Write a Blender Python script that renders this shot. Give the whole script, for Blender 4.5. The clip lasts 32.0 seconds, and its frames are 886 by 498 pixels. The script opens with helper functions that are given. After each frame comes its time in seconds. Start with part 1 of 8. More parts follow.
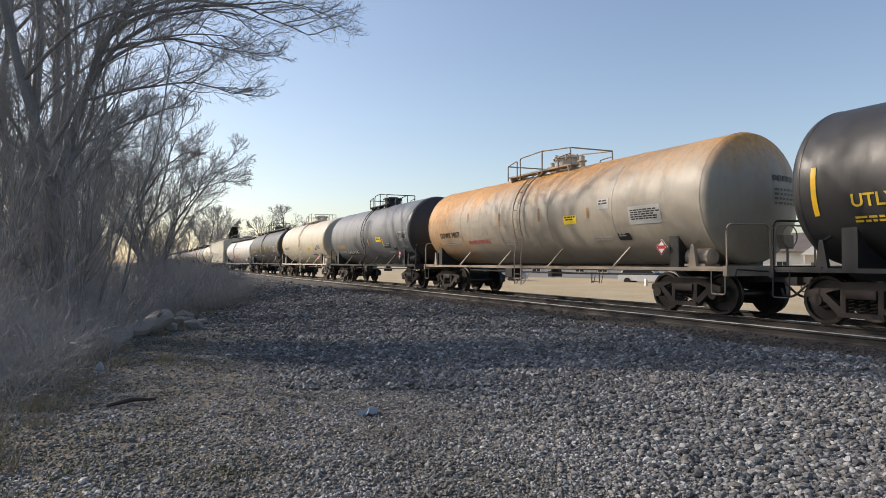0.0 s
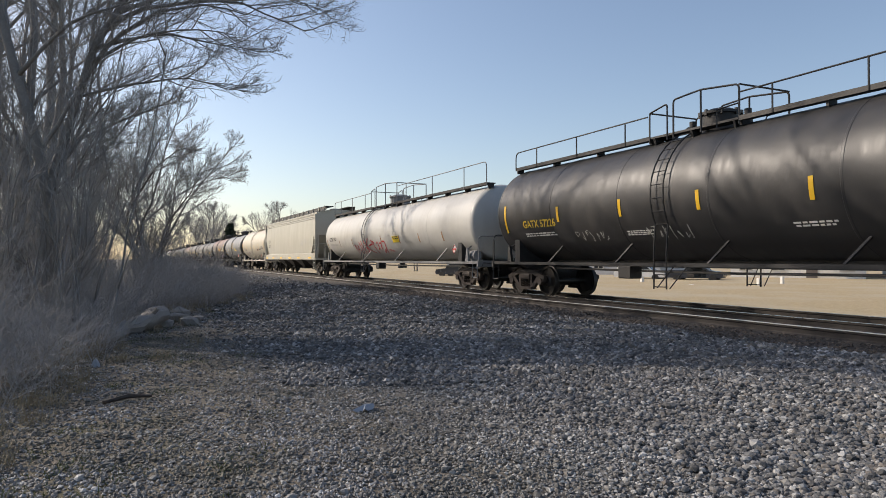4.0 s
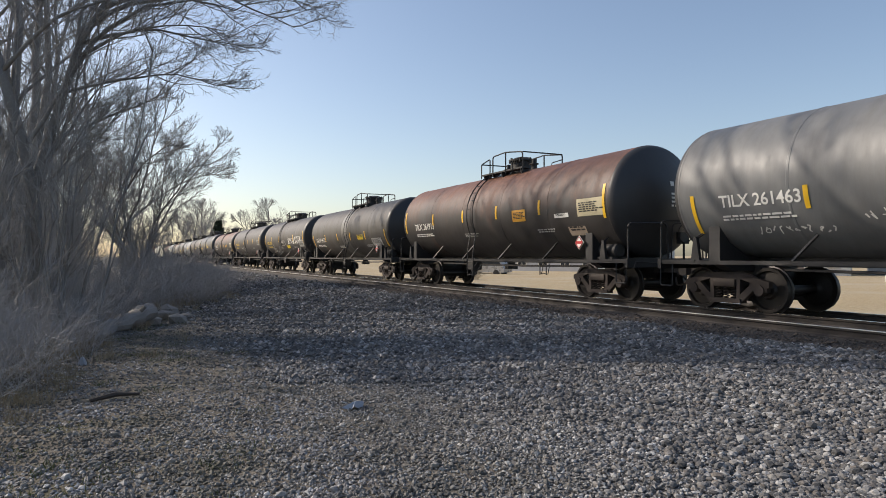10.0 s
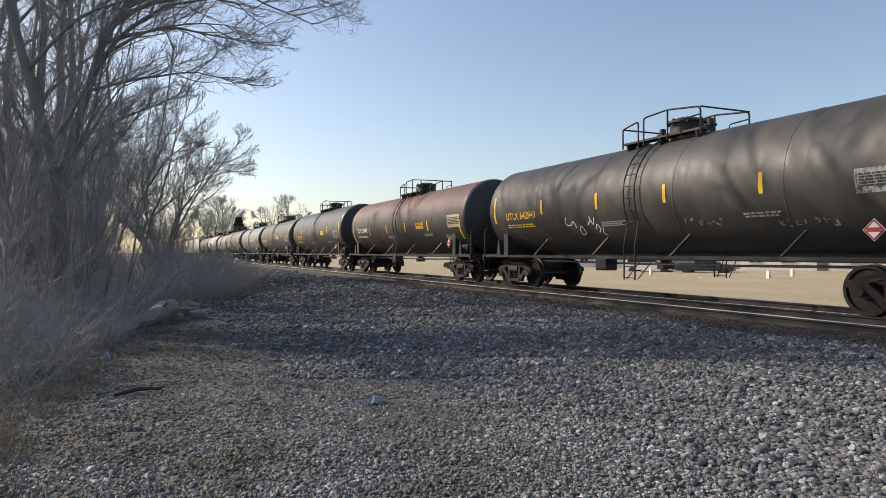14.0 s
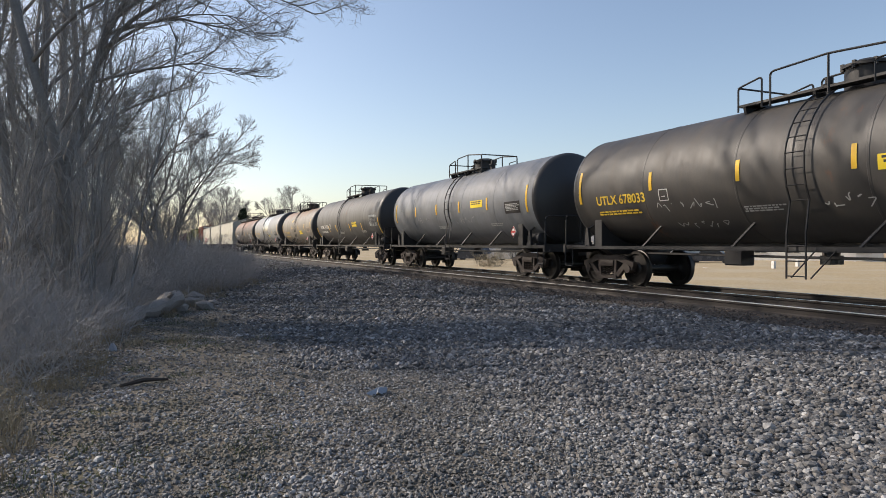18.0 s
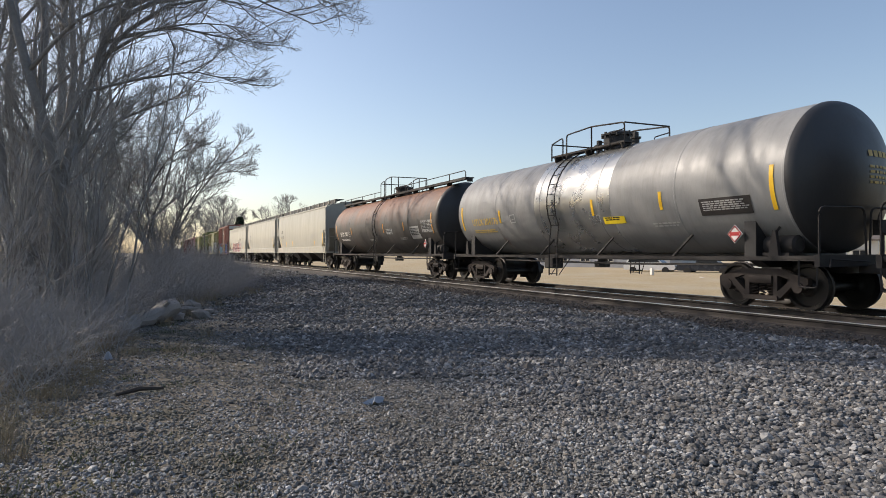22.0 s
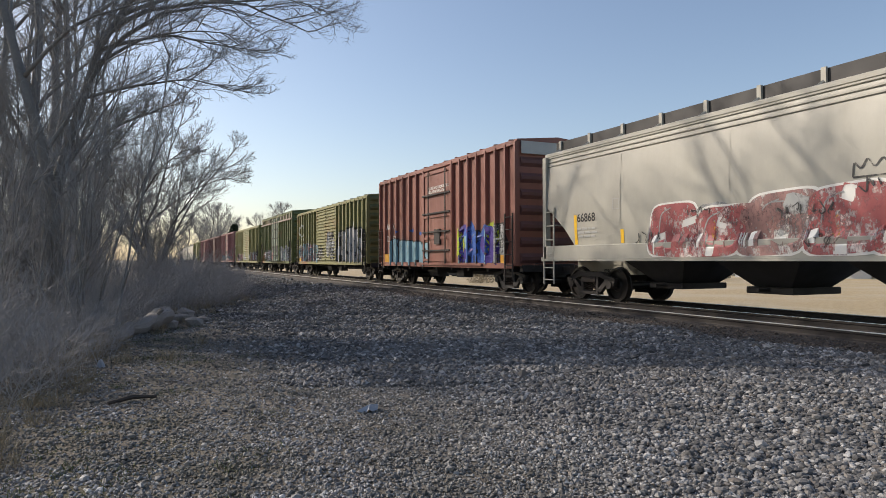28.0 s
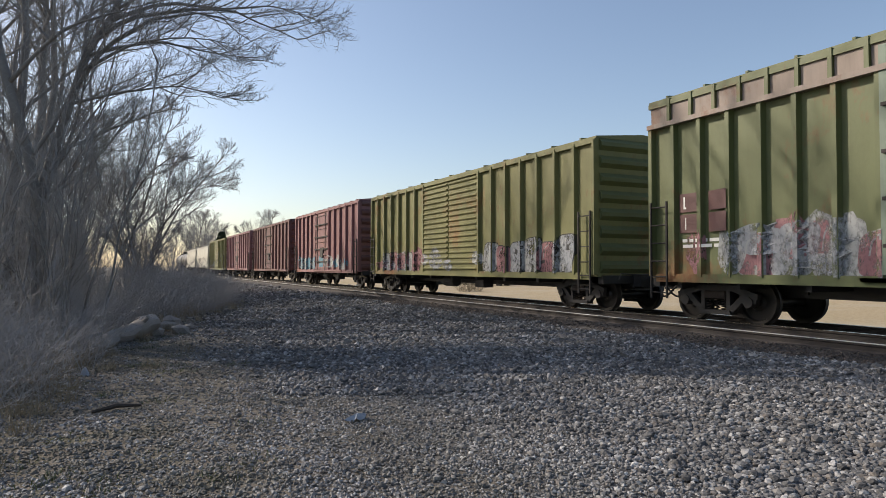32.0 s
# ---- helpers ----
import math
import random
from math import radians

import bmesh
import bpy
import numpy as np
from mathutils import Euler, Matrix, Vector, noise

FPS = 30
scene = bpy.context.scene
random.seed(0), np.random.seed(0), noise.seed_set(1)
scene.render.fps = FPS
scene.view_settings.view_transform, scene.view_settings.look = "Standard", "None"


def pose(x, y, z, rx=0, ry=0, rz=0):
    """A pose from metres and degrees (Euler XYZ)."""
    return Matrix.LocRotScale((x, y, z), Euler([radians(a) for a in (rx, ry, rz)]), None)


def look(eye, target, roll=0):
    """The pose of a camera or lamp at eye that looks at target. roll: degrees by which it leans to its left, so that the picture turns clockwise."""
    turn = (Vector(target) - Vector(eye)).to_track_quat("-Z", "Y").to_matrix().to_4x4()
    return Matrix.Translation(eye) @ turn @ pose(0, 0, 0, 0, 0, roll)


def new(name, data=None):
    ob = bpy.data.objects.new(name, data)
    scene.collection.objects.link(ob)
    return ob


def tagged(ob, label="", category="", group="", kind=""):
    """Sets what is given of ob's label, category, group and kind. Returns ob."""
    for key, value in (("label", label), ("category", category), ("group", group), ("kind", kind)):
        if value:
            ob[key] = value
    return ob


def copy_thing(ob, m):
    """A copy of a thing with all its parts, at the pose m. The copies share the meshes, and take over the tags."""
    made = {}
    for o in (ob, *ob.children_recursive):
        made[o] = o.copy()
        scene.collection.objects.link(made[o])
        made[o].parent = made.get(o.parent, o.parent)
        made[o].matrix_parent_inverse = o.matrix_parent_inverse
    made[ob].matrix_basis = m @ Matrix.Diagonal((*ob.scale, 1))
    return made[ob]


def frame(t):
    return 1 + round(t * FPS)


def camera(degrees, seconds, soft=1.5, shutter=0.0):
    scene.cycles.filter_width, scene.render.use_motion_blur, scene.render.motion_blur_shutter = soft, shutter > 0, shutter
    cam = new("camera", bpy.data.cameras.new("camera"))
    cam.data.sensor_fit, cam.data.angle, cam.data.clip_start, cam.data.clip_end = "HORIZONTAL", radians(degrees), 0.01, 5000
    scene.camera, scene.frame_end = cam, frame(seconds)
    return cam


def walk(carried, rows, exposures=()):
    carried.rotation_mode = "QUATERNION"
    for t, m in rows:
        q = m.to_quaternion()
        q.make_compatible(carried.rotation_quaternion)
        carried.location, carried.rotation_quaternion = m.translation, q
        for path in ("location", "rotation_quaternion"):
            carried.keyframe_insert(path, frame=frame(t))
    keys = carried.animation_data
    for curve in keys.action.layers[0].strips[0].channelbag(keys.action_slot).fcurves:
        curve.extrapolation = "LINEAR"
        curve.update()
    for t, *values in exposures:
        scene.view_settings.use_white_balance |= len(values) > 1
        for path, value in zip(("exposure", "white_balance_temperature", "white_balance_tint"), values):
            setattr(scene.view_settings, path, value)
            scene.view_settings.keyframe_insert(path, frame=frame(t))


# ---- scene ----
# ---------------------------------------------------------------- camera
EYE = Vector((0.0, 0.0, 1.6))
RAIL_Z = 0.45          # top of the running rails
TRACK_X = 12.45        # centre line of the track, which runs along y
SPEED = 13.43          # metres a second, towards -y
SECONDS = 32.0

cam = camera(67.6, SECONDS, soft=0.6)


def aim(yaw, pitch, roll):
    y, p = radians(yaw), radians(pitch)
    way = Vector((math.sin(y) * math.cos(p), math.cos(y) * math.cos(p), math.sin(p)))
    return look(EYE, EYE + way * 10, roll)


# seconds, turn to the right of the track's direction, tilt, lean
PATH = [
    (0, 24.74, 1.15, -0.00), (0.5, 24.78, 1.17, -0.00), (1, 24.87, 1.16, 0.03), (1.5, 25.02, 1.09, 0.06),
    (2, 25.05, 1.00, -0.01), (2.5, 25.03, 1.02, -0.03), (3, 25.05, 1.00, -0.06), (3.5, 25.01, 0.83, -0.06),
    (5.5, 25.33, 0.90, 0.04), (6, 25.26, 0.84, 0.08), (6.5, 25.27, 0.74, 0.10), (7, 25.48, 0.70, 0.18),
    (7.5, 25.68, 0.75, 0.23), (8, 25.87, 0.75, 0.25), (8.5, 26.02, 0.67, 0.22), (9, 26.03, 0.60, 0.14),
    (9.5, 26.04, 0.57, -0.01), (10, 25.97, 0.59, -0.06), (10.5, 25.80, 0.52, -0.14), (11, 25.56, 0.43, -0.22),
    (11.5, 25.32, 0.36, -0.21), (12, 25.07, 0.27, -0.21), (12.5, 24.87, 0.19, -0.19), (13, 24.76, 0.29, -0.13),
    (13.5, 24.58, 0.40, -0.08), (14, 24.36, 0.25, -0.12), (14.5, 24.08, 0.02, -0.16), (16.5, 24.35, 0.53, -0.22),
    (17, 24.23, 0.25, -0.23), (17.5, 24.12, -0.21, -0.23), (18, 24.01, -0.54, -0.26), (18.5, 24.09, -0.45, -0.23),
    (19, 24.32, -0.21, -0.21), (19.5, 24.43, -0.09, -0.16), (20, 24.43, 0.02, -0.10), (20.5, 24.31, 0.09, -0.10),
    (21, 24.20, 0.07, -0.11), (21.5, 24.22, 0.10, -0.18), (22, 24.27, 0.24, -0.13), (22.5, 24.25, 0.35, -0.15),
    (23, 24.08, 0.24, -0.19), (23.5, 23.93, 0.03, -0.33), (24, 23.88, -0.20, -0.34), (24.5, 23.82, -0.41, -0.35),
    (25, 23.93, -0.41, -0.35), (25.5, 24.02, -0.24, -0.32), (27.5, 24.44, 0.44, -0.22), (28, 24.73, 0.88, -0.13),
    (28.5, 24.97, 1.21, -0.05), (29, 25.14, 1.35, 0.09), (29.5, 25.30, 1.46, 0.22), (30, 25.55, 1.60, 0.30),
    (30.5, 25.88, 1.74, 0.34), (31, 26.13, 1.81, 0.27), (31.5, 26.13, 1.78, 0.19), (32, 25.72, 1.60, 0.09),
]
walk(cam, [(t, aim(a, b, c)) for t, a, b, c in PATH], [(t, e, 6950, 13) for t, e in ((0.0, 0.45), (3.0, 0.43), (6.0, 0.27), (9.0, 0.33), (12.0, 0.46), (25.0, 0.42), (28.0, 0.38), (SECONDS, 0.42))])

# ---------------------------------------------------------------- light
SUN_AZ, SUN_EL = radians(-45), radians(31)
world = bpy.data.worlds.new("sky")
scene.world = world
world.use_nodes = True
wn, wl = world.node_tree.nodes, world.node_tree.links
sky = wn.new("ShaderNodeTexSky")
sky.sky_type = "NISHITA"
sky.sun_disc = False
sky.sun_elevation = SUN_EL
sky.sun_rotation = SUN_AZ
sky.altitude = 200
sky.air_density = 1.0
sky.dust_density = 1.6
sky.ozone_density = 1.6
bg = wn["Background"]
bg.inputs["Strength"].default_value = 0.128
wl.new(sky.outputs["Color"], bg.inputs["Color"])

sun_data = bpy.data.lights.new("sun", "SUN")
sun_data.energy = 3.2
sun_data.angle = radians(0.6)
sun_data.color = (1.0, 0.93, 0.83)
sun = new("sun", sun_data)
S = Vector((math.sin(SUN_AZ) * math.cos(SUN_EL), math.cos(SUN_AZ) * math.cos(SUN_EL), math.sin(SUN_EL)))
sun.matrix_world = look(S * 200, (0, 0, 0))

# ---------------------------------------------------------------- materials
class Nodes:
    """A short way to write a node tree."""

    def __init__(self, name, rough=0.6, metal=0.0):
        self.mat = bpy.data.materials.new(name)
        self.mat.use_nodes = True
        self.n, self.l = self.mat.node_tree.nodes, self.mat.node_tree.links
        self.bsdf = self.n["Principled BSDF"]
        self.bsdf.inputs["Roughness"].default_value = rough
        self.bsdf.inputs["Metallic"].default_value = metal
        self.coord = self.n.new("ShaderNodeTexCoord")

    def put(self, socket, value):
        if hasattr(value, "is_linked"):
            self.l.new(value, socket)
        elif isinstance(value, tuple) and len(value) == 3 and socket.type == "RGBA":
            socket.default_value = (*value, 1)
        else:
            socket.default_value = value

    def where(self, scale=(1, 1, 1), kind="Object"):
        m = self.n.new("ShaderNodeMapping")
        m.inputs["Scale"].default_value = scale
        self.l.new(self.coord.outputs[kind], m.inputs["Vector"])
        return m.outputs["Vector"]

    def noise(self, scale, stretch=(1, 1, 1), detail=4, rough=0.55, kind="Object"):
        t = self.n.new("ShaderNodeTexNoise")
        t.inputs["Scale"].default_value = scale
        t.inputs["Detail"].default_value = detail
        t.inputs["Roughness"].default_value = rough
        self.l.new(self.where(stretch, kind), t.inputs["Vector"])
        return t.outputs["Fac"]

    def span(self, value, a, b, c=0.0, d=1.0):
        r = self.n.new("ShaderNodeMapRange")
        for k, v in zip(("Value", "From Min", "From Max", "To Min", "To Max"), (value, a, b, c, d)):
            self.put(r.inputs[k], v)
        return r.outputs["Result"]

    def sums(self, a, b, op="ADD"):
        m = self.n.new("ShaderNodeMath")
        m.operation = op
        self.put(m.inputs[0], a), self.put(m.inputs[1], b)
        return m.outputs[0]

    def mix(self, fac, a, b, mode="MIX"):
        m = self.n.new("ShaderNodeMix")
        m.data_type, m.blend_type = "RGBA", mode
        self.put(m.inputs["Factor"], fac), self.put(m.inputs[6], a), self.put(m.inputs[7], b)
        return m.outputs[2]

    def axis(self, which, kind="Object"):
        s = self.n.new("ShaderNodeSeparateXYZ")
        self.l.new(self.coord.outputs[kind], s.inputs[0])
        return s.outputs[which]

    def chance(self):
        return self.n.new("ShaderNodeObjectInfo").outputs["Random"]

    def island(self):
        return self.n.new("ShaderNodeNewGeometry").outputs["Random Per Island"]

    def bump(self, height, strength=0.3, distance=0.02):
        b = self.n.new("ShaderNodeBump")
        b.inputs["Strength"].default_value = strength
        b.inputs["Distance"].default_value = distance
        self.l.new(height, b.inputs["Height"])
        self.l.new(b.outputs["Normal"], self.bsdf.inputs["Normal"])

    def done(self, colour, rough=None):
        self.put(self.bsdf.inputs["Base Color"], colour)
        if rough is not None:
            self.put(self.bsdf.inputs["Roughness"], rough)
        return self.mat


RUST = (0.30, 0.105, 0.035)
DIRT = (0.075, 0.062, 0.05)


def plain(name, colour, rough=0.6, metal=0.0, vary=0.25, scale=6.0, bump=0.15):
    k = Nodes(name, rough, metal)
    grain, blot = k.noise(scale * 6), k.noise(scale * 0.35)
    c = k.mix(k.span(blot, 0.3, 0.75, 0, vary), colour, tuple(x * 0.45 for x in colour))
    c = k.mix(k.span(grain, 0.4, 0.8, 0, vary * 0.7), c, tuple(min(1, x * 1.35 + 0.01) for x in colour))
    k.bump(grain, bump, 0.004)
    return k.done(c, k.span(blot, 0.2, 0.8, max(0.05, rough - 0.12), min(1, rough + 0.12)))


def paint(name, base, dirt=0.4, rust=0.0, top=0.0, rough=0.45, rust_colour=RUST, dirt_colour=DIRT, gloss=0.5, back=0.0):
    """Old car paint: run-down streaks, blots of rust, and a rusted back where top is above 0."""
    k = Nodes(name, rough)
    streak = k.noise(1.0, (1.0, 2.4, 0.3), 6, 0.7)
    blot = k.noise(0.55, (1, 0.8, 1), 5, 0.6)
    fine = k.noise(9, (1, 1, 0.5), 5, 0.7)
    c = k.mix(k.span(blot, 0.3, 0.7, 0, 0.5), base, tuple(min(1, x * 1.18 + 0.01) for x in base))
    c = k.mix(k.span(streak, 0.46, 0.8, 0, dirt * 0.8), c, dirt_colour)
    c = k.mix(k.span(fine, 0.5, 0.75, 0, dirt * 0.45), c, tuple(x * 0.5 for x in base))
    if rust or top:
        f = k.span(k.sums(k.sums(blot, k.sums(fine, 0.35, "MULTIPLY")), k.sums(streak, 0.3, "MULTIPLY")), 1.02 - rust * 0.5, 1.25 - rust * 0.5, 0, 1)
        if top:
            high = k.span(k.axis(2), 4.15 - 1.6 * top, 4.3 - 0.3 * top, 0, 1)
            if back:
                high = k.sums(high, k.span(k.axis(1), 2.0, 7.5, -0.15, back))
            f = k.sums(f, k.span(k.sums(high, k.sums(k.span(blot, 0.3, 0.7, -0.25, 0.25), k.span(streak, 0.2, 0.7, -0.12, 0.15))), 0.2, 0.9), "MAXIMUM")
        c = k.mix(f, c, k.mix(k.span(fine, 0.35, 0.7), rust_colour, tuple(x * 0.55 for x in rust_colour)))
    k.bsdf.inputs["Specular IOR Level"].default_value = gloss
    k.bump(k.sums(fine, k.sums(blot, 2.0, "MULTIPLY")), 0.12, 0.02)
    return k.done(c, k.span(streak, 0.2, 0.8, max(0.1, rough - 0.1), min(1, rough + 0.2)))


def spray(name, colour, wear=0.45):
    """Sprayed paint, worn through in patches."""
    k = Nodes(name, 0.55)
    blot, fine = k.noise(1.7, detail=6, rough=0.7), k.noise(14, (1, 1, 0.6), 5, 0.7)
    c = k.mix(k.span(blot, 0.3, 0.7, 0, 0.5), colour, tuple(x * 0.6 for x in colour))
    k.put(k.bsdf.inputs["Alpha"], k.span(k.sums(k.sums(blot, 0.55, "MULTIPLY"), k.sums(fine, 0.45, "MULTIPLY")), wear - 0.07, wear + 0.09))
    return k.done(c)


STEEL_BLACK = plain("black_steel", (0.022, 0.021, 0.021), 0.6)
STEEL_DIRTY = plain("dirty_steel", (0.03, 0.025, 0.022), 0.75, 0.0, 0.5)
STEEL_RUSTY = plain("rusty_steel", (0.036, 0.026, 0.021), 0.8, 0.0, 0.5)
WHEEL = plain("wheel_steel", (0.022, 0.019, 0.017), 0.45, 0.3, 0.4)
PALE_STEEL = plain("pale_worn_steel", (0.75, 0.73, 0.70), 0.35, 0.3, 0.2)
TREAD = plain("polished_steel", (0.55, 0.54, 0.52), 0.22, 1.0, 0.2)
RAIL_SIDE = plain("rail_side", (0.038, 0.031, 0.027), 0.75, 0.1, 0.45)
YELLOW = plain("yellow_reflector", (0.85, 0.50, 0.03), 0.4, 0, 0.15)
YELLOW_SIGN = plain("yellow_sign", (0.85, 0.62, 0.03), 0.45, 0, 0.15)
WHITE_MARK = plain("white_marking", (0.78, 0.77, 0.72), 0.5, 0, 0.2)
GREY_MARK = plain("faded_marking", (0.42, 0.42, 0.40), 0.55, 0, 0.3)
BLACK_MARK = plain("black_marking", (0.02, 0.02, 0.02), 0.5, 0, 0.1)
YELLOW_MARK = plain("yellow_marking", (0.75, 0.50, 0.05), 0.5, 0, 0.25)
RED_MARK = plain("red_marking", (0.5, 0.03, 0.03), 0.5, 0, 0.15)
RED_SPRAY = plain("red_spray", (0.55, 0.025, 0.03), 0.5, 0, 0.15)
RED_FILL = spray("faded_red_spray", (0.42, 0.10, 0.10), 0.45)
BLUE_SPRAY = spray("blue_spray", (0.03, 0.12, 0.45), 0.40)
CYAN_SPRAY = spray("light_blue_spray", (0.12, 0.28, 0.36), 0.40)
VIOLET_SPRAY = spray("violet_spray", (0.06, 0.03, 0.26), 0.40)
GREEN_SPRAY = spray("lime_spray", (0.45, 0.55, 0.03), 0.40)
PALE_SPRAY = spray("pale_spray", (0.42, 0.43, 0.42), 0.45)
SOOT = spray("black_spray_smudge", (0.02, 0.02, 0.02), 0.47)
INK = spray("faded_black_outline", (0.035, 0.035, 0.035), 0.42)
PINK_SPRAY = spray("pink_spray", (0.34, 0.16, 0.17), 0.45)
ORANGE_SPRAY = spray("orange_spray", (0.40, 0.19, 0.06), 0.45)
# wood tones are lifted to take in the lens haze over the thicket
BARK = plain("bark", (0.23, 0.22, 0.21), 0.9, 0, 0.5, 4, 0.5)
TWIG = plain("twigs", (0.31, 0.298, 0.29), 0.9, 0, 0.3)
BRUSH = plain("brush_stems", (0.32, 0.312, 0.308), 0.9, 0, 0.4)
DRY_GRASS = plain("dry_grass", (0.27, 0.225, 0.15), 0.9, 0, 0.4)
GREEN_GRASS = plain("green_grass", (0.09, 0.11, 0.035), 0.9, 0, 0.4)
NEEDLES = plain("needles", (0.025, 0.04, 0.02), 0.9, 0, 0.4)
TIMBER = plain("tie_timber", (0.055, 0.044, 0.037), 0.9, 0, 0.5, 5, 0.4)
LOG_WOOD = plain("weathered_log", (0.30, 0.275, 0.25), 0.9, 0, 0.7, 5, 0.9)
CLOTH = plain("pale_rag", (0.33, 0.36, 0.40), 0.9, 0, 0.3)
CONCRETE = plain("pale_concrete", (0.52, 0.49, 0.44), 0.85, 0, 0.3)


def stone_material(name, tones, grime):
    """Broken stone: every piece its own tone, dulled by dust in drifts; grime is the share of earth over the yard."""
    k = Nodes(name, 0.85)
    g = k.noise(40)
    tone = k.n.new("ShaderNodeValToRGB")
    e = tone.color_ramp.elements
    e[0].position, e[0].color = 0.0, (*tones[0], 1)
    e[1].position, e[1].color = 1.0, (*tones[-1], 1)
    for i, c in enumerate(tones[1:-1]):
        e.new((i + 1) / (len(tones) - 1)).color = (*c, 1)
    k.l.new(k.island(), tone.inputs["Fac"])
    k.bump(g, 0.5, 0.012)
    c = k.mix(k.span(g, 0.35, 0.75, 0, 0.4), tone.outputs["Color"], (0.10, 0.095, 0.088))
    drift = k.noise(0.55, detail=6, rough=0.7)
    if grime:
        # earthy and mossy drifts, thicker away from the track
        earth = k.mix(k.span(g, 0.3, 0.7), (0.05, 0.046, 0.03), (0.16, 0.145, 0.10))
        c = k.mix(k.sums(k.span(drift, 0.42, 0.6, 0, grime), k.span(k.axis(0), 4.6, 0.6), "MULTIPLY"), c, earth)
        rust = k.noise(0.35, detail=4)
        c = k.mix(k.span(rust, 0.64, 0.74, 0, 0.4), c, (0.18, 0.115, 0.07))
    return k.done(k.mix(k.span(k.noise(0.8, detail=5), 0.46, 0.7, 0, 0.5 if grime else 0.4), c, (0.055, 0.053, 0.051)))


def ground_material():
    """Grey ballast by the track, finer dirty gravel with thin grass towards the trees, dry lawn beyond the train."""
    k = Nodes("ground", 0.95)
    x, y = k.axis(0), k.axis(1)
    big, mid, fine = k.noise(0.22, detail=6), k.noise(1.3, detail=6, rough=0.7), k.noise(26, detail=5, rough=0.75)
    vor = k.n.new("ShaderNodeTexVoronoi")
    vor.inputs["Scale"].default_value = 22
    k.l.new(k.where(), vor.inputs["Vector"])
    cell = k.n.new("ShaderNodeSeparateColor")
    k.l.new(vor.outputs["Color"], cell.inputs[0])
    gravel = k.mix(k.span(cell.outputs[0], 0.3, 1.0), (0.03, 0.029, 0.028), (0.22, 0.215, 0.205))
    gravel = k.mix(k.span(fine, 0.4, 0.75, 0, 0.5), gravel, (0.09, 0.085, 0.08))
    dirt = k.mix(k.span(fine, 0.3, 0.75), (0.05, 0.042, 0.033), (0.22, 0.19, 0.15))
    near = k.mix(k.span(k.sums(mid, k.span(x, 1.0, 5.0, -0.25, 0.35)), 0.28, 0.6), dirt, gravel)
    moss = k.mix(k.span(fine, 0.3, 0.7), (0.045, 0.045, 0.02), (0.12, 0.105, 0.055))
    near = k.mix(k.sums(k.span(mid, 0.48, 0.62), k.span(x, 2.0, -1.0), "MULTIPLY"), near, moss)
    strip = k.mix(k.span(fine, 0.3, 0.75), (0.03, 0.026, 0.023), (0.10, 0.087, 0.076))
    near = k.mix(k.span(k.sums(x, k.span(mid, 0.3, 0.7, -0.35, 0.35)), 9.0, 9.3), near, strip)
    bed = k.mix(k.span(fine, 0.3, 0.75), (0.22, 0.195, 0.165), (0.42, 0.375, 0.32))
    near = k.mix(k.span(x, 10.66, 10.72), near, bed)
    lawn = k.mix(k.span(k.noise(6, detail=6, rough=0.8), 0.3, 0.7), (0.30, 0.225, 0.12), (0.52, 0.41, 0.25))
    lawn = k.mix(k.span(big, 0.45, 0.65, 0, 0.5), lawn, (0.46, 0.40, 0.30))
    c = k.mix(k.span(k.sums(x, k.span(mid, 0.3, 0.7, -0.4, 0.4)), 15.6, 16.4), near, lawn)
    k.bump(k.sums(fine, k.sums(cell.outputs[1], 0.6, "MULTIPLY")), 0.6, 0.03)
    return k.done(c)


BALLAST = stone_material("ballast_stone", [(0.05, 0.051, 0.053), (0.085, 0.086, 0.088), (0.13, 0.131, 0.133), (0.175, 0.176, 0.178), (0.15, 0.13, 0.112), (0.26, 0.26, 0.258), (0.46, 0.455, 0.445)], 0.0)
YARD_STONE = stone_material("yard_gravel", [(0.07, 0.071, 0.073), (0.13, 0.131, 0.133), (0.22, 0.221, 0.223), (0.31, 0.31, 0.308), (0.23, 0.205, 0.18), (0.44, 0.438, 0.43), (0.62, 0.615, 0.60)], 0.85)
GRIT = stone_material("brown_grit", [(0.03, 0.024, 0.02), (0.06, 0.045, 0.036), (0.10, 0.075, 0.058), (0.16, 0.125, 0.10)], 0.0)
GROUND = ground_material()

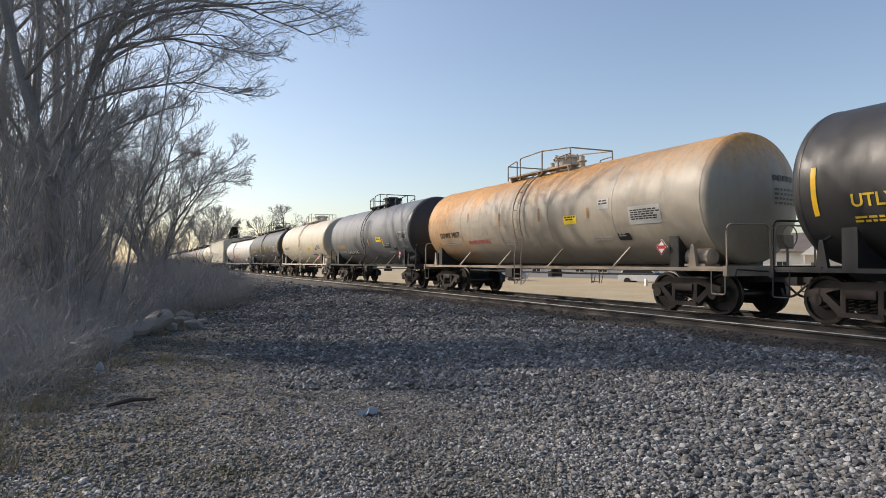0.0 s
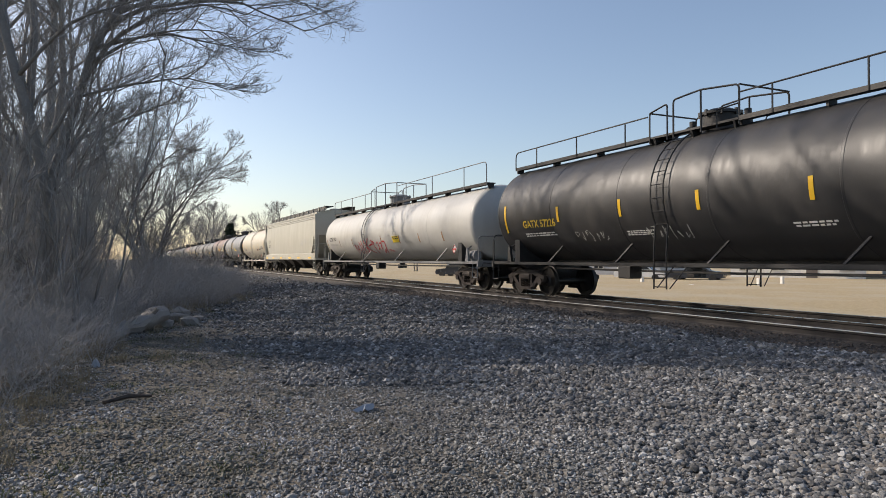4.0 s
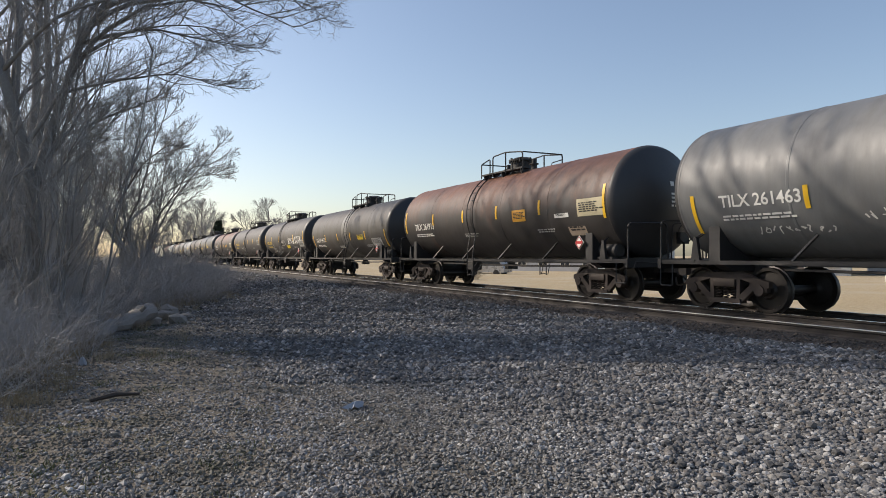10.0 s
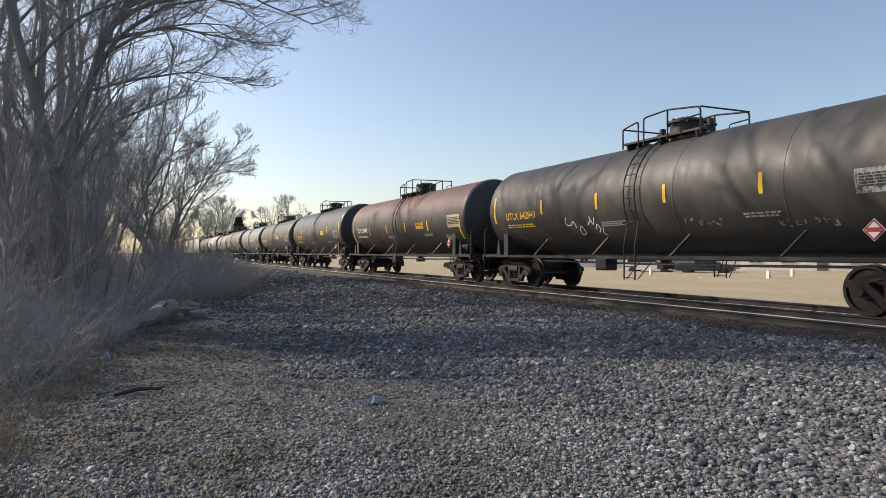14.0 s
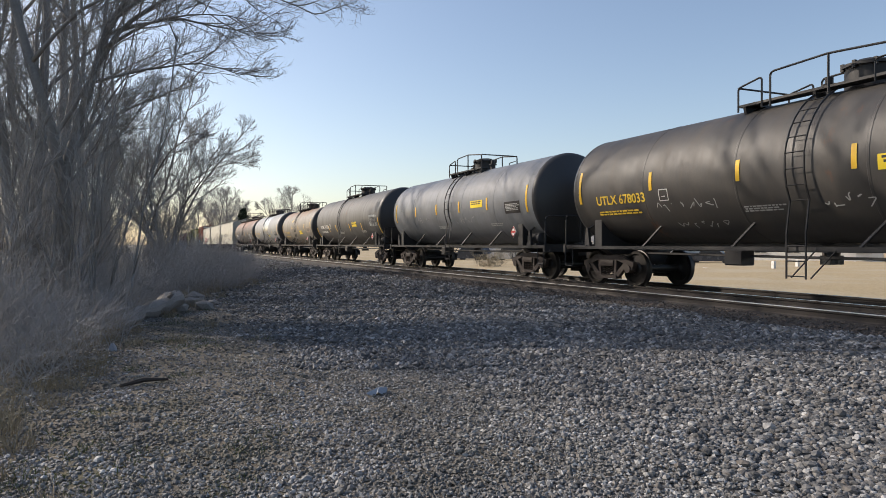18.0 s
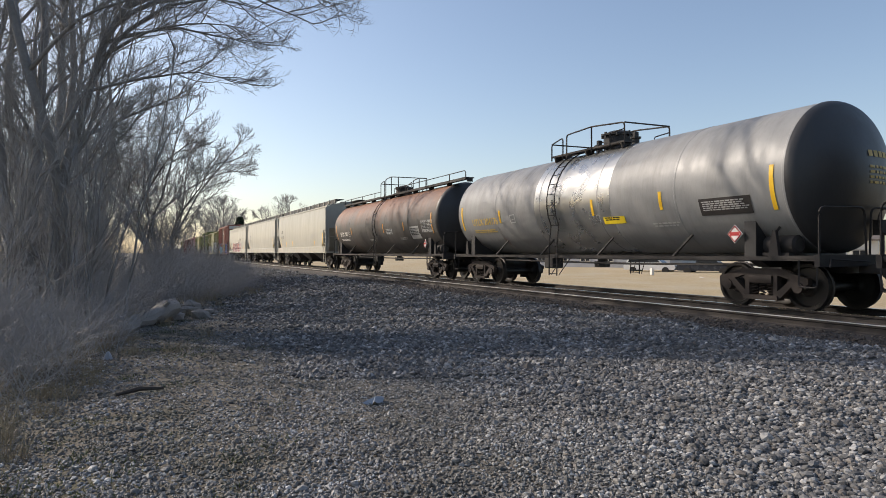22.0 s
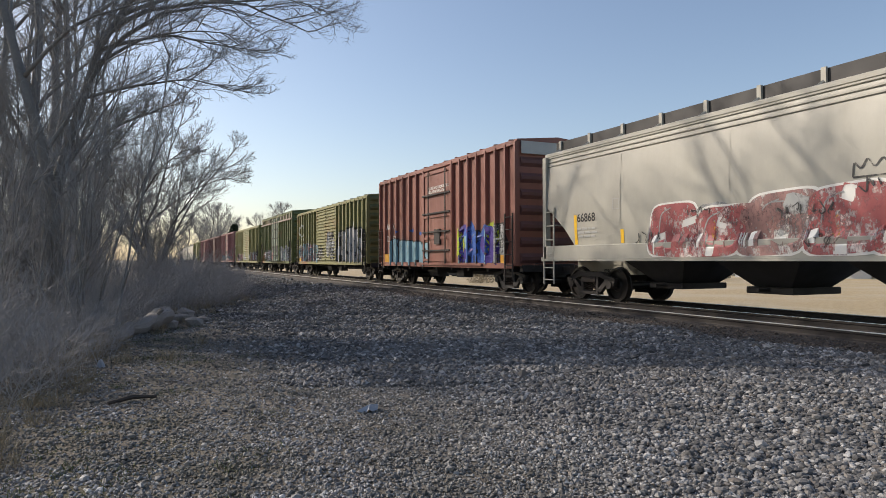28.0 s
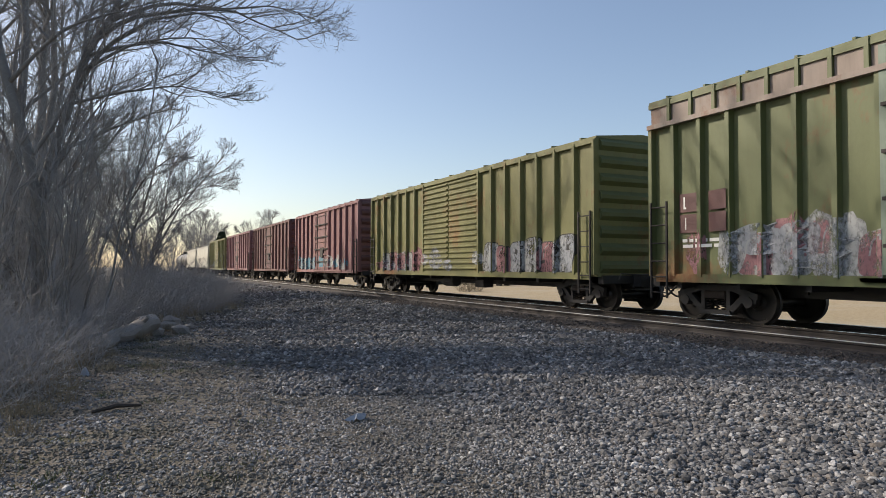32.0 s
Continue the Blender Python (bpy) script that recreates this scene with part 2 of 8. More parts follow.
# ---------------------------------------------------------------- mesh tools
class Shape:
    """Collects vertices and faces of one mesh."""

    def __init__(self):
        self.v, self.f = [], []

    def add(self, verts, faces):
        o = len(self.v)
        self.v += [tuple(p) for p in verts]
        self.f += [tuple(i + o for i in f) for f in faces]
        return self

    def box(self, x0, x1, y0, y1, z0, z1, chamfer=0.0):
        if chamfer <= 0:
            v = [(x, y, z) for x in (x0, x1) for y in (y0, y1) for z in (z0, z1)]
            return self.add(v, [(0, 1, 3, 2), (4, 6, 7, 5), (0, 4, 5, 1), (2, 3, 7, 6), (0, 2, 6, 4), (1, 5, 7, 3)])
        c = chamfer
        ring = [(x0 + c, z0), (x1 - c, z0), (x1, z0 + c), (x1, z1 - c), (x1 - c, z1), (x0 + c, z1), (x0, z1 - c), (x0, z0 + c)]
        return self.prism(ring, "y", y0, y1)

    def prism(self, ring, axis, a, b):
        """A polygon pushed along an axis; the ring's pairs are the two other axes in order."""
        n = len(ring)
        put = {"x": lambda p, s: (s, p[0], p[1]), "y": lambda p, s: (p[0], s, p[1]), "z": lambda p, s: (p[0], p[1], s)}[axis]
        v = [put(p, a) for p in ring] + [put(p, b) for p in ring]
        return self.add(v, [(i, (i + 1) % n, n + (i + 1) % n, n + i) for i in range(n)] + [tuple(range(n))[::-1], tuple(range(n, 2 * n))])

    def tube(self, points, r, n=6, caps=True):
        pts = [Vector(p) for p in points]
        m = len(pts)
        rings, last = [], None
        for i, p in enumerate(pts):
            d = (pts[min(i + 1, m - 1)] - pts[max(i - 1, 0)]).normalized()
            side = d.cross(Vector((0, 0, 1)))
            if side.length < 0.1:
                side = last if last is not None else d.cross(Vector((1, 0, 0)))
            side = (side - d * side.dot(d)).normalized()
            last = side
            up = d.cross(side)
            rr = r[i] if isinstance(r, (list, tuple)) else r
            rings += [p + (side * math.cos(a) + up * math.sin(a)) * rr for a in (2 * math.pi * j / n for j in range(n))]
        f = [(i * n + j, i * n + (j + 1) % n, (i + 1) * n + (j + 1) % n, (i + 1) * n + j) for i in range(m - 1) for j in range(n)]
        if caps:
            f += [tuple(range(n))[::-1], tuple(range((m - 1) * n, m * n))]
        return self.add(rings, f)

    def rod(self, a, b, r, n=6):
        return self.tube([a, b], r, n)

    def lathe(self, profile, n=24, axis="y", centre=(0, 0, 0), shares=False):
        """Turns (along, radius) pairs about an axis."""
        cx, cy, cz = centre
        v = []
        for s, r in profile:
            for j in range(n):
                a = 2 * math.pi * j / n
                u, w = r * math.cos(a), r * math.sin(a)
                v.append({"x": (cx + s, cy + u, cz + w), "y": (cx + u, cy + s, cz + w), "z": (cx + u, cy + w, cz + s)}[axis])
        m = len(profile)
        f = [(i * n + j, (i + 1) * n + j, (i + 1) * n + (j + 1) % n, i * n + (j + 1) % n) for i in range(m - 1) for j in range(n)]
        f += [tuple(range(n)), tuple(range((m - 1) * n, m * n))[::-1]]
        return self.add(v, f)

    def mesh(self, name, material, smooth=0.0):
        me = bpy.data.meshes.new(name)
        me.from_pydata(self.v, [], self.f)
        me.materials.append(material)
        b = bmesh.new()
        b.from_mesh(me)
        if len(b.faces) < 60000:
            bmesh.ops.recalc_face_normals(b, faces=b.faces)
        if smooth:
            for face in b.faces:
                face.smooth = True
            for e in b.edges:
                if len(e.link_faces) == 2 and e.calc_face_angle(0) > smooth:
                    e.smooth = False
        b.to_mesh(me)
        b.free()
        return me


def part(name, shape, material, parent, label="", smooth=0.0):
    me = shape if isinstance(shape, bpy.types.Mesh) else shape.mesh(name, material, smooth)
    ob = new(name, me)
    ob.parent = parent
    if label:
        ob["label"] = label
    return ob


KEEP = {}


def kept(key, make):
    if key not in KEEP:
        KEEP[key] = make()
    return KEEP[key]


def thing(name, label, category, at=(0, 0, 0), group="", kind=""):
    ob = new(name)
    ob.location = at
    return tagged(ob, label, category, group, kind)


def smooth_path(points, radius=0.12, steps=4):
    """Rounds the corners of a bent pipe."""
    pts = [Vector(p) for p in points]
    out = [pts[0]]
    for a, b, c in zip(pts, pts[1:], pts[2:]):
        r = min(radius, (a - b).length * 0.45, (c - b).length * 0.45)
        p, q = b + (a - b).normalized() * r, b + (c - b).normalized() * r
        out += [p * (1 - t) ** 2 + b * 2 * t * (1 - t) + q * t * t for t in (i / steps for i in range(steps + 1))]
    return out + [pts[-1]]


FONT_CACHE = {}


def letters(text, height, bold=0.0):
    """Vertices and faces of flat lettering, left edge at 0, base line at 0."""
    key = (text, round(height, 3), bold)
    if key not in FONT_CACHE:
        cu = bpy.data.curves.new("lettering", "FONT")
        cu.body, cu.size, cu.offset = text, height / 0.7, bold
        cu.resolution_u = 3
        ob = new("lettering", cu)
        bpy.context.view_layer.update()
        me = bpy.data.meshes.new_from_object(ob.evaluated_get(bpy.context.evaluated_depsgraph_get()))
        FONT_CACHE[key] = ([tuple(v.co) for v in me.vertices], [tuple(p.vertices) for p in me.polygons])
        bpy.data.objects.remove(ob)
        bpy.data.curves.remove(cu)
        bpy.data.meshes.remove(me)
    return FONT_CACHE[key]

# ---------------------------------------------------------------- ground and track
def ground_height(x, y):
    """Level by the camera, rising to the ballast shoulder, dropping again beyond the train."""
    def s(a, b, v):
        t = min(1, max(0, (v - a) / (b - a)))
        return t * t * (3 - 2 * t)
    h = 0.255 * s(3.0, 9.3, x) - 0.45 * s(14.6, 20.0, x)
    h -= 0.12 * s(0.5, -3.0, x)
    if x < 9.4:
        h += 0.05 * noise.noise(Vector((x * 0.5, y * 0.5, 0))) + 0.018 * noise.noise(Vector((x * 2.3, y * 2.3, 5)))
    elif x > 15:
        h += 0.06 * noise.noise(Vector((x * 0.15, y * 0.15, 2)))
    return h


def build_ground():
    xs = [-3000, -1200, -500, -200, -100, -60, -40, -30, -22, -16, -12, -9, -7, -5.5]
    xs += [-4.5 + 0.25 * i for i in range(0, 57)] + [9.8, 10.2, 10.8, 11.5, 12.45, 13.4, 14, 14.6, 15.2, 15.8, 16.5, 17.5, 18.5, 20, 23, 27, 32, 40, 50, 65, 85, 120, 200, 400, 1000, 3000]
    ys = [-3000, -1000, -300, -100, -50, -25, -12, -6, -3, -1] + [0.3 * i for i in range(0, 74)] + [22 + 1.0 * i for i in range(1, 24)] + [48, 52, 58, 66, 76, 90, 110, 140, 180, 240, 350, 600, 1200, 3000]
    v = [(x, y, ground_height(x, y) if abs(x) < 300 and abs(y) < 300 else (-0.45 if x > 20 else (-0.12 if x < 0 else ground_height(x, 0)))) for y in ys for x in xs]
    n = len(xs)
    f = [(j * n + i, j * n + i + 1, (j + 1) * n + i + 1, (j + 1) * n + i) for j in range(len(ys) - 1) for i in range(n - 1)]
    me = bpy.data.meshes.new("ground")
    me.from_pydata(v, [], f)
    for p in me.polygons:
        p.use_smooth = True
    me.materials.append(GROUND)
    tagged(new("ground", me), "grey gravel and ballast, dry pale grass beyond the track", "ground", kind="structure")


def rail_profile(cx, top):
    h = 0.172
    half = [(0.076, 0), (0.076, 0.011), (0.02, 0.03), (0.009, 0.05), (0.009, 0.12), (0.034, 0.135), (0.036, 0.162), (0.028, h)]
    return [(cx + a, top - h + b) for a, b in half] + [(cx - a, top - h + b) for a, b in half[::-1]]


def build_rail(name, x, top, label, head, category="rail"):
    root = thing(name, label, category, (0, 0, 0), kind="structure")
    for y0, y1 in ((-60, 40), (40, 140), (140, 700)):
        part("rail_bar", Shape().prism(rail_profile(x, top), "y", y0, y1), RAIL_SIDE, root)
        part("rail_head", Shape().box(x - 0.036, x + 0.036, y0, y1, top - 0.004, top + 0.005), head, root, "worn bright running surface")
    return root


def build_track():
    build_rail("rail_1", TRACK_X - 0.75, RAIL_Z, "rusty steel running rail with polished head", TREAD)
    build_rail("rail_2", TRACK_X + 0.75, RAIL_Z, "rusty steel running rail with polished head", TREAD)
    build_rail("spare_rail", 10.62, RAIL_Z - 0.04, "long steel rail lying on the tie ends beside the track", PALE_STEEL)
    tie = Shape().box(-1.3, 1.3, -0.115, 0.115, -0.16, 0.0, 0.012).mesh("tie", TIMBER)
    plate = Shape().box(-0.18, 0.18, -0.09, 0.09, 0, 0.012).mesh("tie_plate", STEEL_RUSTY)
    root = thing("track_ties", "dark weathered timber ties under the rails", "track", kind="structure")
    rnd = random.Random(4)
    for i in range(150):
        t = part("tie", tie, None, root)
        t.location = (TRACK_X - 0.12 + rnd.uniform(-0.03, 0.03), -4 + i * 0.53, RAIL_Z - 0.172 - 0.012)
        t.rotation_euler = (0, 0, rnd.uniform(-0.012, 0.012))
        if i < 110:
            for sx in (-0.75, 0.75):
                p = part("tie_plate", plate, None, t)
                p.location = (sx + 0.12, 0, 0)
    far = Shape()
    for i in range(150, 500):
        y = -4 + i * 0.53
        far.box(TRACK_X - 1.42, TRACK_X + 1.18, y - 0.115, y + 0.115, RAIL_Z - 0.34, RAIL_Z - 0.184)
    part("far_ties", far, TIMBER, root)["kind"] = "stuff"


STONE_FORMS, CHIP_FORMS = [], []
CHIP_FACES = np.array([(0, 2, 4), (2, 1, 4), (1, 3, 4), (3, 0, 4), (2, 0, 5), (1, 2, 5), (3, 1, 5), (0, 3, 5)])


def stone_forms():
    ico = bmesh.new()
    bmesh.ops.create_icosphere(ico, subdivisions=1, radius=1)
    base = [v.co.copy() for v in ico.verts]
    faces = [tuple(v.index for v in f.verts) for f in ico.faces]
    ico.free()
    rnd = random.Random(8)
    octa = [Vector(p) for p in ((1, 0, 0), (-1, 0, 0), (0, 1, 0), (0, -1, 0), (0, 0, 1), (0, 0, -1))]
    for k in range(10):
        CHIP_FORMS.append(np.array([(w.x * rnd.uniform(0.6, 1.25), w.y * rnd.uniform(0.6, 1.1), w.z * rnd.uniform(0.55, 0.95)) for w in (v + Vector((rnd.uniform(-0.25, 0.25), rnd.uniform(-0.25, 0.25), rnd.uniform(-0.2, 0.2))) for v in octa)]))
    for k in range(14):
        squash = Vector((rnd.uniform(0.75, 1.25), rnd.uniform(0.6, 1.0), rnd.uniform(0.55, 0.9)))
        form = []
        for v in base:
            w = v * (1 + 0.32 * noise.noise(v * 1.7 + Vector((k * 7.1, 0, 0))) + rnd.uniform(-0.13, 0.13))
            form.append((w.x * squash.x, w.y * squash.y, w.z * squash.z))
        STONE_FORMS.append(np.array(form))
    return np.array(faces)


def scatter_stones(name, label, count, area, size, seed, lift=0.3, forms=None, faces=None, stone=None):
    """Thousands of broken stones on the ground in one mesh; area gives x, y by two random numbers."""
    rnd = random.Random(seed)
    vs, fs, o = [], [], 0
    for i in range(count):
        x, y = area(rnd)
        s = size * rnd.lognormvariate(0, 0.27) * (1 + 0.03 * max(0.0, math.hypot(x, y) - 9.0))
        a, b = rnd.uniform(0, 6.283), rnd.uniform(-0.6, 0.6)
        ca, sa, cb, sb = math.cos(a), math.sin(a), math.cos(b), math.sin(b)
        m = np.array([[ca, -sa * cb, sa * sb], [sa, ca * cb, -ca * sb], [0, sb, cb]])
        f = forms[rnd.randrange(len(forms))]
        vs.append(f @ m.T * s + np.array([x, y, ground_height(x, y) + s * rnd.uniform(-0.1, lift)]))
        fs.append(faces + o)
        o += len(f)
    v, f = np.concatenate(vs), np.concatenate(fs)
    me = bpy.data.meshes.new(name)
    me.from_pydata(v.tolist(), [], f.tolist())
    me.materials.append(stone)
    return tagged(new(name, me), label, "gravel", kind="stuff")


build_ground()
build_track()
STONE_FACES = stone_forms()


def fan(near, far, power=1.0, least_x=-5.0, most_x=9.12):
    """Random places on the gravel between two distances from the yard's south end, thinning out evenly with distance."""
    def pick(rnd):
        while True:
            r = near * (far / near) ** (rnd.random() ** power)
            a = radians(rnd.uniform(-11, 64))
            x, y = r * math.sin(a), r * math.cos(a)
            if least_x + rnd.gauss(0, 0.45) < x < min(9.12, most_x + rnd.gauss(0, 0.45)) and x > -1.6 + 0.16 * (y - 9.6) * (y > 9.6) - 2.5 * (y < 9):
                return x, y
    return pick


def track_bed(rnd):
    return rnd.uniform(10.9, 14.6), -3 + 50 * rnd.random() ** 1.3


scatter_stones("ballast", "broken grey limestone ballast along the track", 36000, fan(2.6, 14.0, 0.9, 4.2), 0.0215, 1, 0.8, STONE_FORMS, STONE_FACES, BALLAST)
scatter_stones("gravel", "fine dark gravel and broken stone on dark earth", 74000, fan(2.4, 22.0, 0.9, -5.0, 4.9), 0.0145, 2, 0.7, CHIP_FORMS, CHIP_FACES, YARD_STONE)
scatter_stones("coarse_gravel", "loose broken stones on the yard", 7000, fan(2.4, 18.0, 0.8, -5.0, 5.2), 0.018, 7, 0.6, STONE_FORMS, STONE_FACES, YARD_STONE)
scatter_stones("far_ballast", "broken grey ballast farther down the track", 56000, fan(8.5, 60.0, 1.2, 2.2), 0.029, 5, 0.8, CHIP_FORMS, CHIP_FACES, BALLAST)
scatter_stones("loose_gravel", "thin loose gravel on bare earth round the yard", 9000, lambda r: (r.uniform(-9, 9), r.uniform(-14, 5)), 0.022, 9, 0.4, CHIP_FORMS, CHIP_FACES, YARD_STONE)
scatter_stones("shoulder_grit", "brown grit and small stones on the shoulder beside the rail", 9000, lambda r: (8.9 + 1.6 * r.random() ** 1.7, 2 + 30 * r.random() ** 1.5), 0.02, 13, 0.5, CHIP_FORMS, CHIP_FACES, GRIT)
scatter_stones("track_ballast", "dirty ballast between the ties", 8000, track_bed, 0.03, 3, 0.5, CHIP_FORMS, CHIP_FACES, YARD_STONE)

# ---------------------------------------------------------------- running gear, shared by all cars
def wheelset_mesh():
    s = Shape()
    half = [(0.0, 0.09), (0.60, 0.085), (0.64, 0.13), (0.655, 0.18), (0.69, 0.35), (0.66, 0.40), (0.655, 0.487), (0.69, 0.487), (0.70, 0.462), (0.80, 0.455), (0.80, 0.395), (0.745, 0.37), (0.755, 0.19), (0.81, 0.15), (0.81, 0.085), (1.02, 0.08), (1.02, 0.0)]
    full = [(-a, r) for a, r in half[::-1]] + half
    s.lathe(full, 20, "x", (0, 0, 0))
    return s.mesh("wheelset", WHEEL, 0.6)


def side_frame_mesh(mat):
    s = Shape()
    w = 0.055
    top = [(-1.05, 0.50), (-1.05, 0.62), (-0.75, 0.70), (-0.45, 0.80), (0.45, 0.80), (0.75, 0.70), (1.05, 0.62), (1.05, 0.50), (0.75, 0.56), (0.42, 0.66), (-0.42, 0.66), (-0.75, 0.56)]
    s.prism(top, "x", -w, w)
    for d in (-1, 1):
        s.prism([(d * 0.86, 0.60), (d * 0.72, 0.64), (d * 0.30, 0.28), (d * 0.40, 0.18)], "x", -w, w)
        s.prism([(d * 0.28, 0.24), (d * 0.38, 0.24), (d * 0.38, 0.72), (d * 0.28, 0.72)], "x", -w, w)
        s.lathe([(-0.08, 0.0), (-0.08, 0.115), (0.09, 0.115), (0.10, 0.09), (0.10, 0.0)], 10, "x", (0, d * 0.83, 0.45))
        s.prism([(d * 0.68, 0.42), (d * 1.0, 0.42), (d * 1.0, 0.60), (d * 0.68, 0.60)], "x", -w * 0.8, w * 0.8)
    s.prism([(-0.42, 0.17), (0.42, 0.17), (0.40, 0.26), (-0.40, 0.26)], "x", -0.10, 0.10)
    return s.mesh("side_frame", mat, 0.5)


def spring_mesh():
    s = Shape()
    for y in (-0.19, 0.0, 0.19):
        pts = [(0.06 * math.cos(a), y + 0.06 * math.sin(a), 0.26 + 0.24 * a / 25.0) for a in (i * 1.25 for i in range(21))]
        s.tube(pts, 0.017, 3)
    s.box(-0.09, 0.09, -0.27, 0.27, 0.50, 0.66, 0.01)
    return s.mesh("spring_nest", STEEL_RUSTY, 0.8)


def coupler_mesh():
    s = Shape()
    s.box(-0.08, 0.08, 0.0, 0.62, 0.72, 0.90, 0.02)
    s.prism([(-0.17, -0.18), (0.05, -0.20), (0.19, -0.10), (0.17, 0.10), (0.08, 0.16), (-0.13, 0.14)], "z", 0.67, 0.95)
    s.tube(smooth_path([(0.25, 0.55, 0.85), (0.25, 0.1, 0.45), (0.12, -0.25, 0.42), (0.05, -0.35, 0.6)], 0.2), 0.025, 5)
    s.tube([(-0.15, 0.35, 0.95), (-1.25, 0.35, 1.0), (-1.35, 0.3, 0.85)], 0.016, 4)
    return s.mesh("coupler", STEEL_DIRTY, 0.6)


WHEELSETS = []


def add_truck(car, y, frame_mat):
    bolster = kept("bolster", lambda: Shape().box(-0.98, 0.98, -0.2, 0.2, 0.52, 0.76, 0.03).box(-0.3, 0.3, -0.3, 0.3, 0.72, 0.86).box(-0.62, 0.62, -0.64, -0.54, 0.3, 0.42).box(-0.62, 0.62, 0.54, 0.64, 0.3, 0.42).mesh("truck", STEEL_DIRTY))
    truck = part("truck", bolster, None, car)
    truck.location = (0, y, 0)
    frame_me = kept(("frame", frame_mat.name), lambda: side_frame_mesh(frame_mat))
    for sx in (-1, 1):
        f = part("side_frame", frame_me, None, truck)
        f.location = (sx * 1.0, 0, 0)
        p = part("spring_nest", kept("spring", spring_mesh), None, truck)
        p.location = (sx * 1.0, 0, 0)
    for dy in (-0.83, 0.83):
        w = part("wheelset", kept("wheelset", wheelset_mesh), None, truck)
        w.location = (0, dy, 0.45)
        WHEELSETS.append((w, car))


def add_ends(car, L, deck_mat):
    """Couplers and the corner steps."""
    for d in (-1, 1):
        c = part("coupler", kept("coupler", coupler_mesh), None, car)
        c.location = (0, d * (L / 2 - 0.05), 0)
        c.rotation_euler = (0, 0, 0 if d < 0 else math.pi)


def stirrup(s, x, y, top, bottom, wide=0.36):
    s.tube(smooth_path([(x, y - wide / 2, top), (x, y - wide / 2, bottom), (x, y + wide / 2, bottom), (x, y + wide / 2, top)], 0.05, 2), 0.017, 4)


# ---------------------------------------------------------------- lettering and spray on the near side
def on_tank(R, zc, y0, z0, uv, lift=0.006):
    u, v = uv
    th = math.asin(max(-1, min(1, (z0 - zc) / R))) + v / R
    return (-(R + lift) * math.cos(th), y0 - u, zc + (R + lift) * math.sin(th))


def mark(car, name, text, h, y0, z0, mat, wrap, bold=0.0, label="", lift=0.006, slant=0.0, wide=1.0):
    """Lettering on the near side; wrap carries a point (along, up) onto the body."""
    v, f = letters(text, h, bold)
    s = Shape()
    s.add([wrap(y0, z0, (a * wide + slant * b, b), lift) for a, b, _ in v], f)
    return part(name, s, mat, car, label)


def patch(car, name, y0, z0, w, h, mat, wrap, label="", lift=0.010, cols=1, rows=0):
    """A flat plate or painted panel that follows the body."""
    s = Shape()
    n, m = max(1, cols), rows or max(3, int(h / 0.09))
    v = [wrap(y0, z0, (w * i / n, h * j / m), lift) for j in range(m + 1) for i in range(n + 1)]
    s.add(v, [(j * (n + 1) + i, j * (n + 1) + i + 1, (j + 1) * (n + 1) + i + 1, (j + 1) * (n + 1) + i) for j in range(m) for i in range(n)])
    return part(name, s, mat, car, label)


def bars(car, name, y0, z0, w, rows, h, mat, wrap, seed=1, label=""):
    """Unreadable small print as rows of bars."""
    rnd = random.Random(seed)
    s = Shape()
    for r in range(rows):
        u = rnd.uniform(0, 0.04)
        while u < w * rnd.uniform(0.75, 1.0):
            b = rnd.uniform(1.5, 5) * h
            v0 = -r * h * 1.7
            a = [wrap(y0, z0, (u + p, v0 + q), 0.014) for p, q in ((0, 0), (b, 0), (b, h), (0, h))]
            s.add(a, [(0, 1, 2, 3)])
            u += b + h * 0.8
    ob = part(name, s, mat, car, label)
    ob["kind"] = "stuff"
    return ob


def strokes(car, name, lines, width, mat, wrap, y0, z0, label="", lift=0.011, step=0.12, across=1):
    """Spray-can lines: each a list of (along, up)."""
    s = Shape()
    for line in lines:
        pts = [Vector((p[0], p[1], 0)) for p in line]
        pts = [p for p in smooth_path(pts, 0.25, 3)] if len(pts) > 2 else pts
        dense = []
        for a, b in zip(pts, pts[1:]):
            k = max(1, int((b - a).length / step))
            dense += [a.lerp(b, i / k) for i in range(k)]
        dense.append(pts[-1])
        v, m = [], len(dense)
        for i, p in enumerate(dense):
            d = (dense[min(i + 1, m - 1)] - dense[max(i - 1, 0)])
            d = d.normalized() if d.length else Vector((1, 0, 0))
            n = Vector((-d.y, d.x, 0)) * width * (0.5 + 0.08 * math.sin(i * 0.35))
            v += [wrap(y0, z0, (p.x + n.x * q, p.y + n.y * q), lift) for q in (1 - 2 * j / across for j in range(across + 1))]
        w = across + 1
        s.add(v, [(w * i + j, w * i + j + 1, w * (i + 1) + j + 1, w * (i + 1) + j) for i in range(m - 1) for j in range(across)])
    return part(name, s, mat, car, label)


def scribble(seed, w, h, n):
    """A handful of looping letter-like lines."""
    rnd = random.Random(seed)
    out = []
    step = w / n
    for i in range(n):
        x = i * step
        k = rnd.randint(3, 5)
        out.append([(x + rnd.uniform(0, step), rnd.uniform(0, h)) for _ in range(k)])
    return out


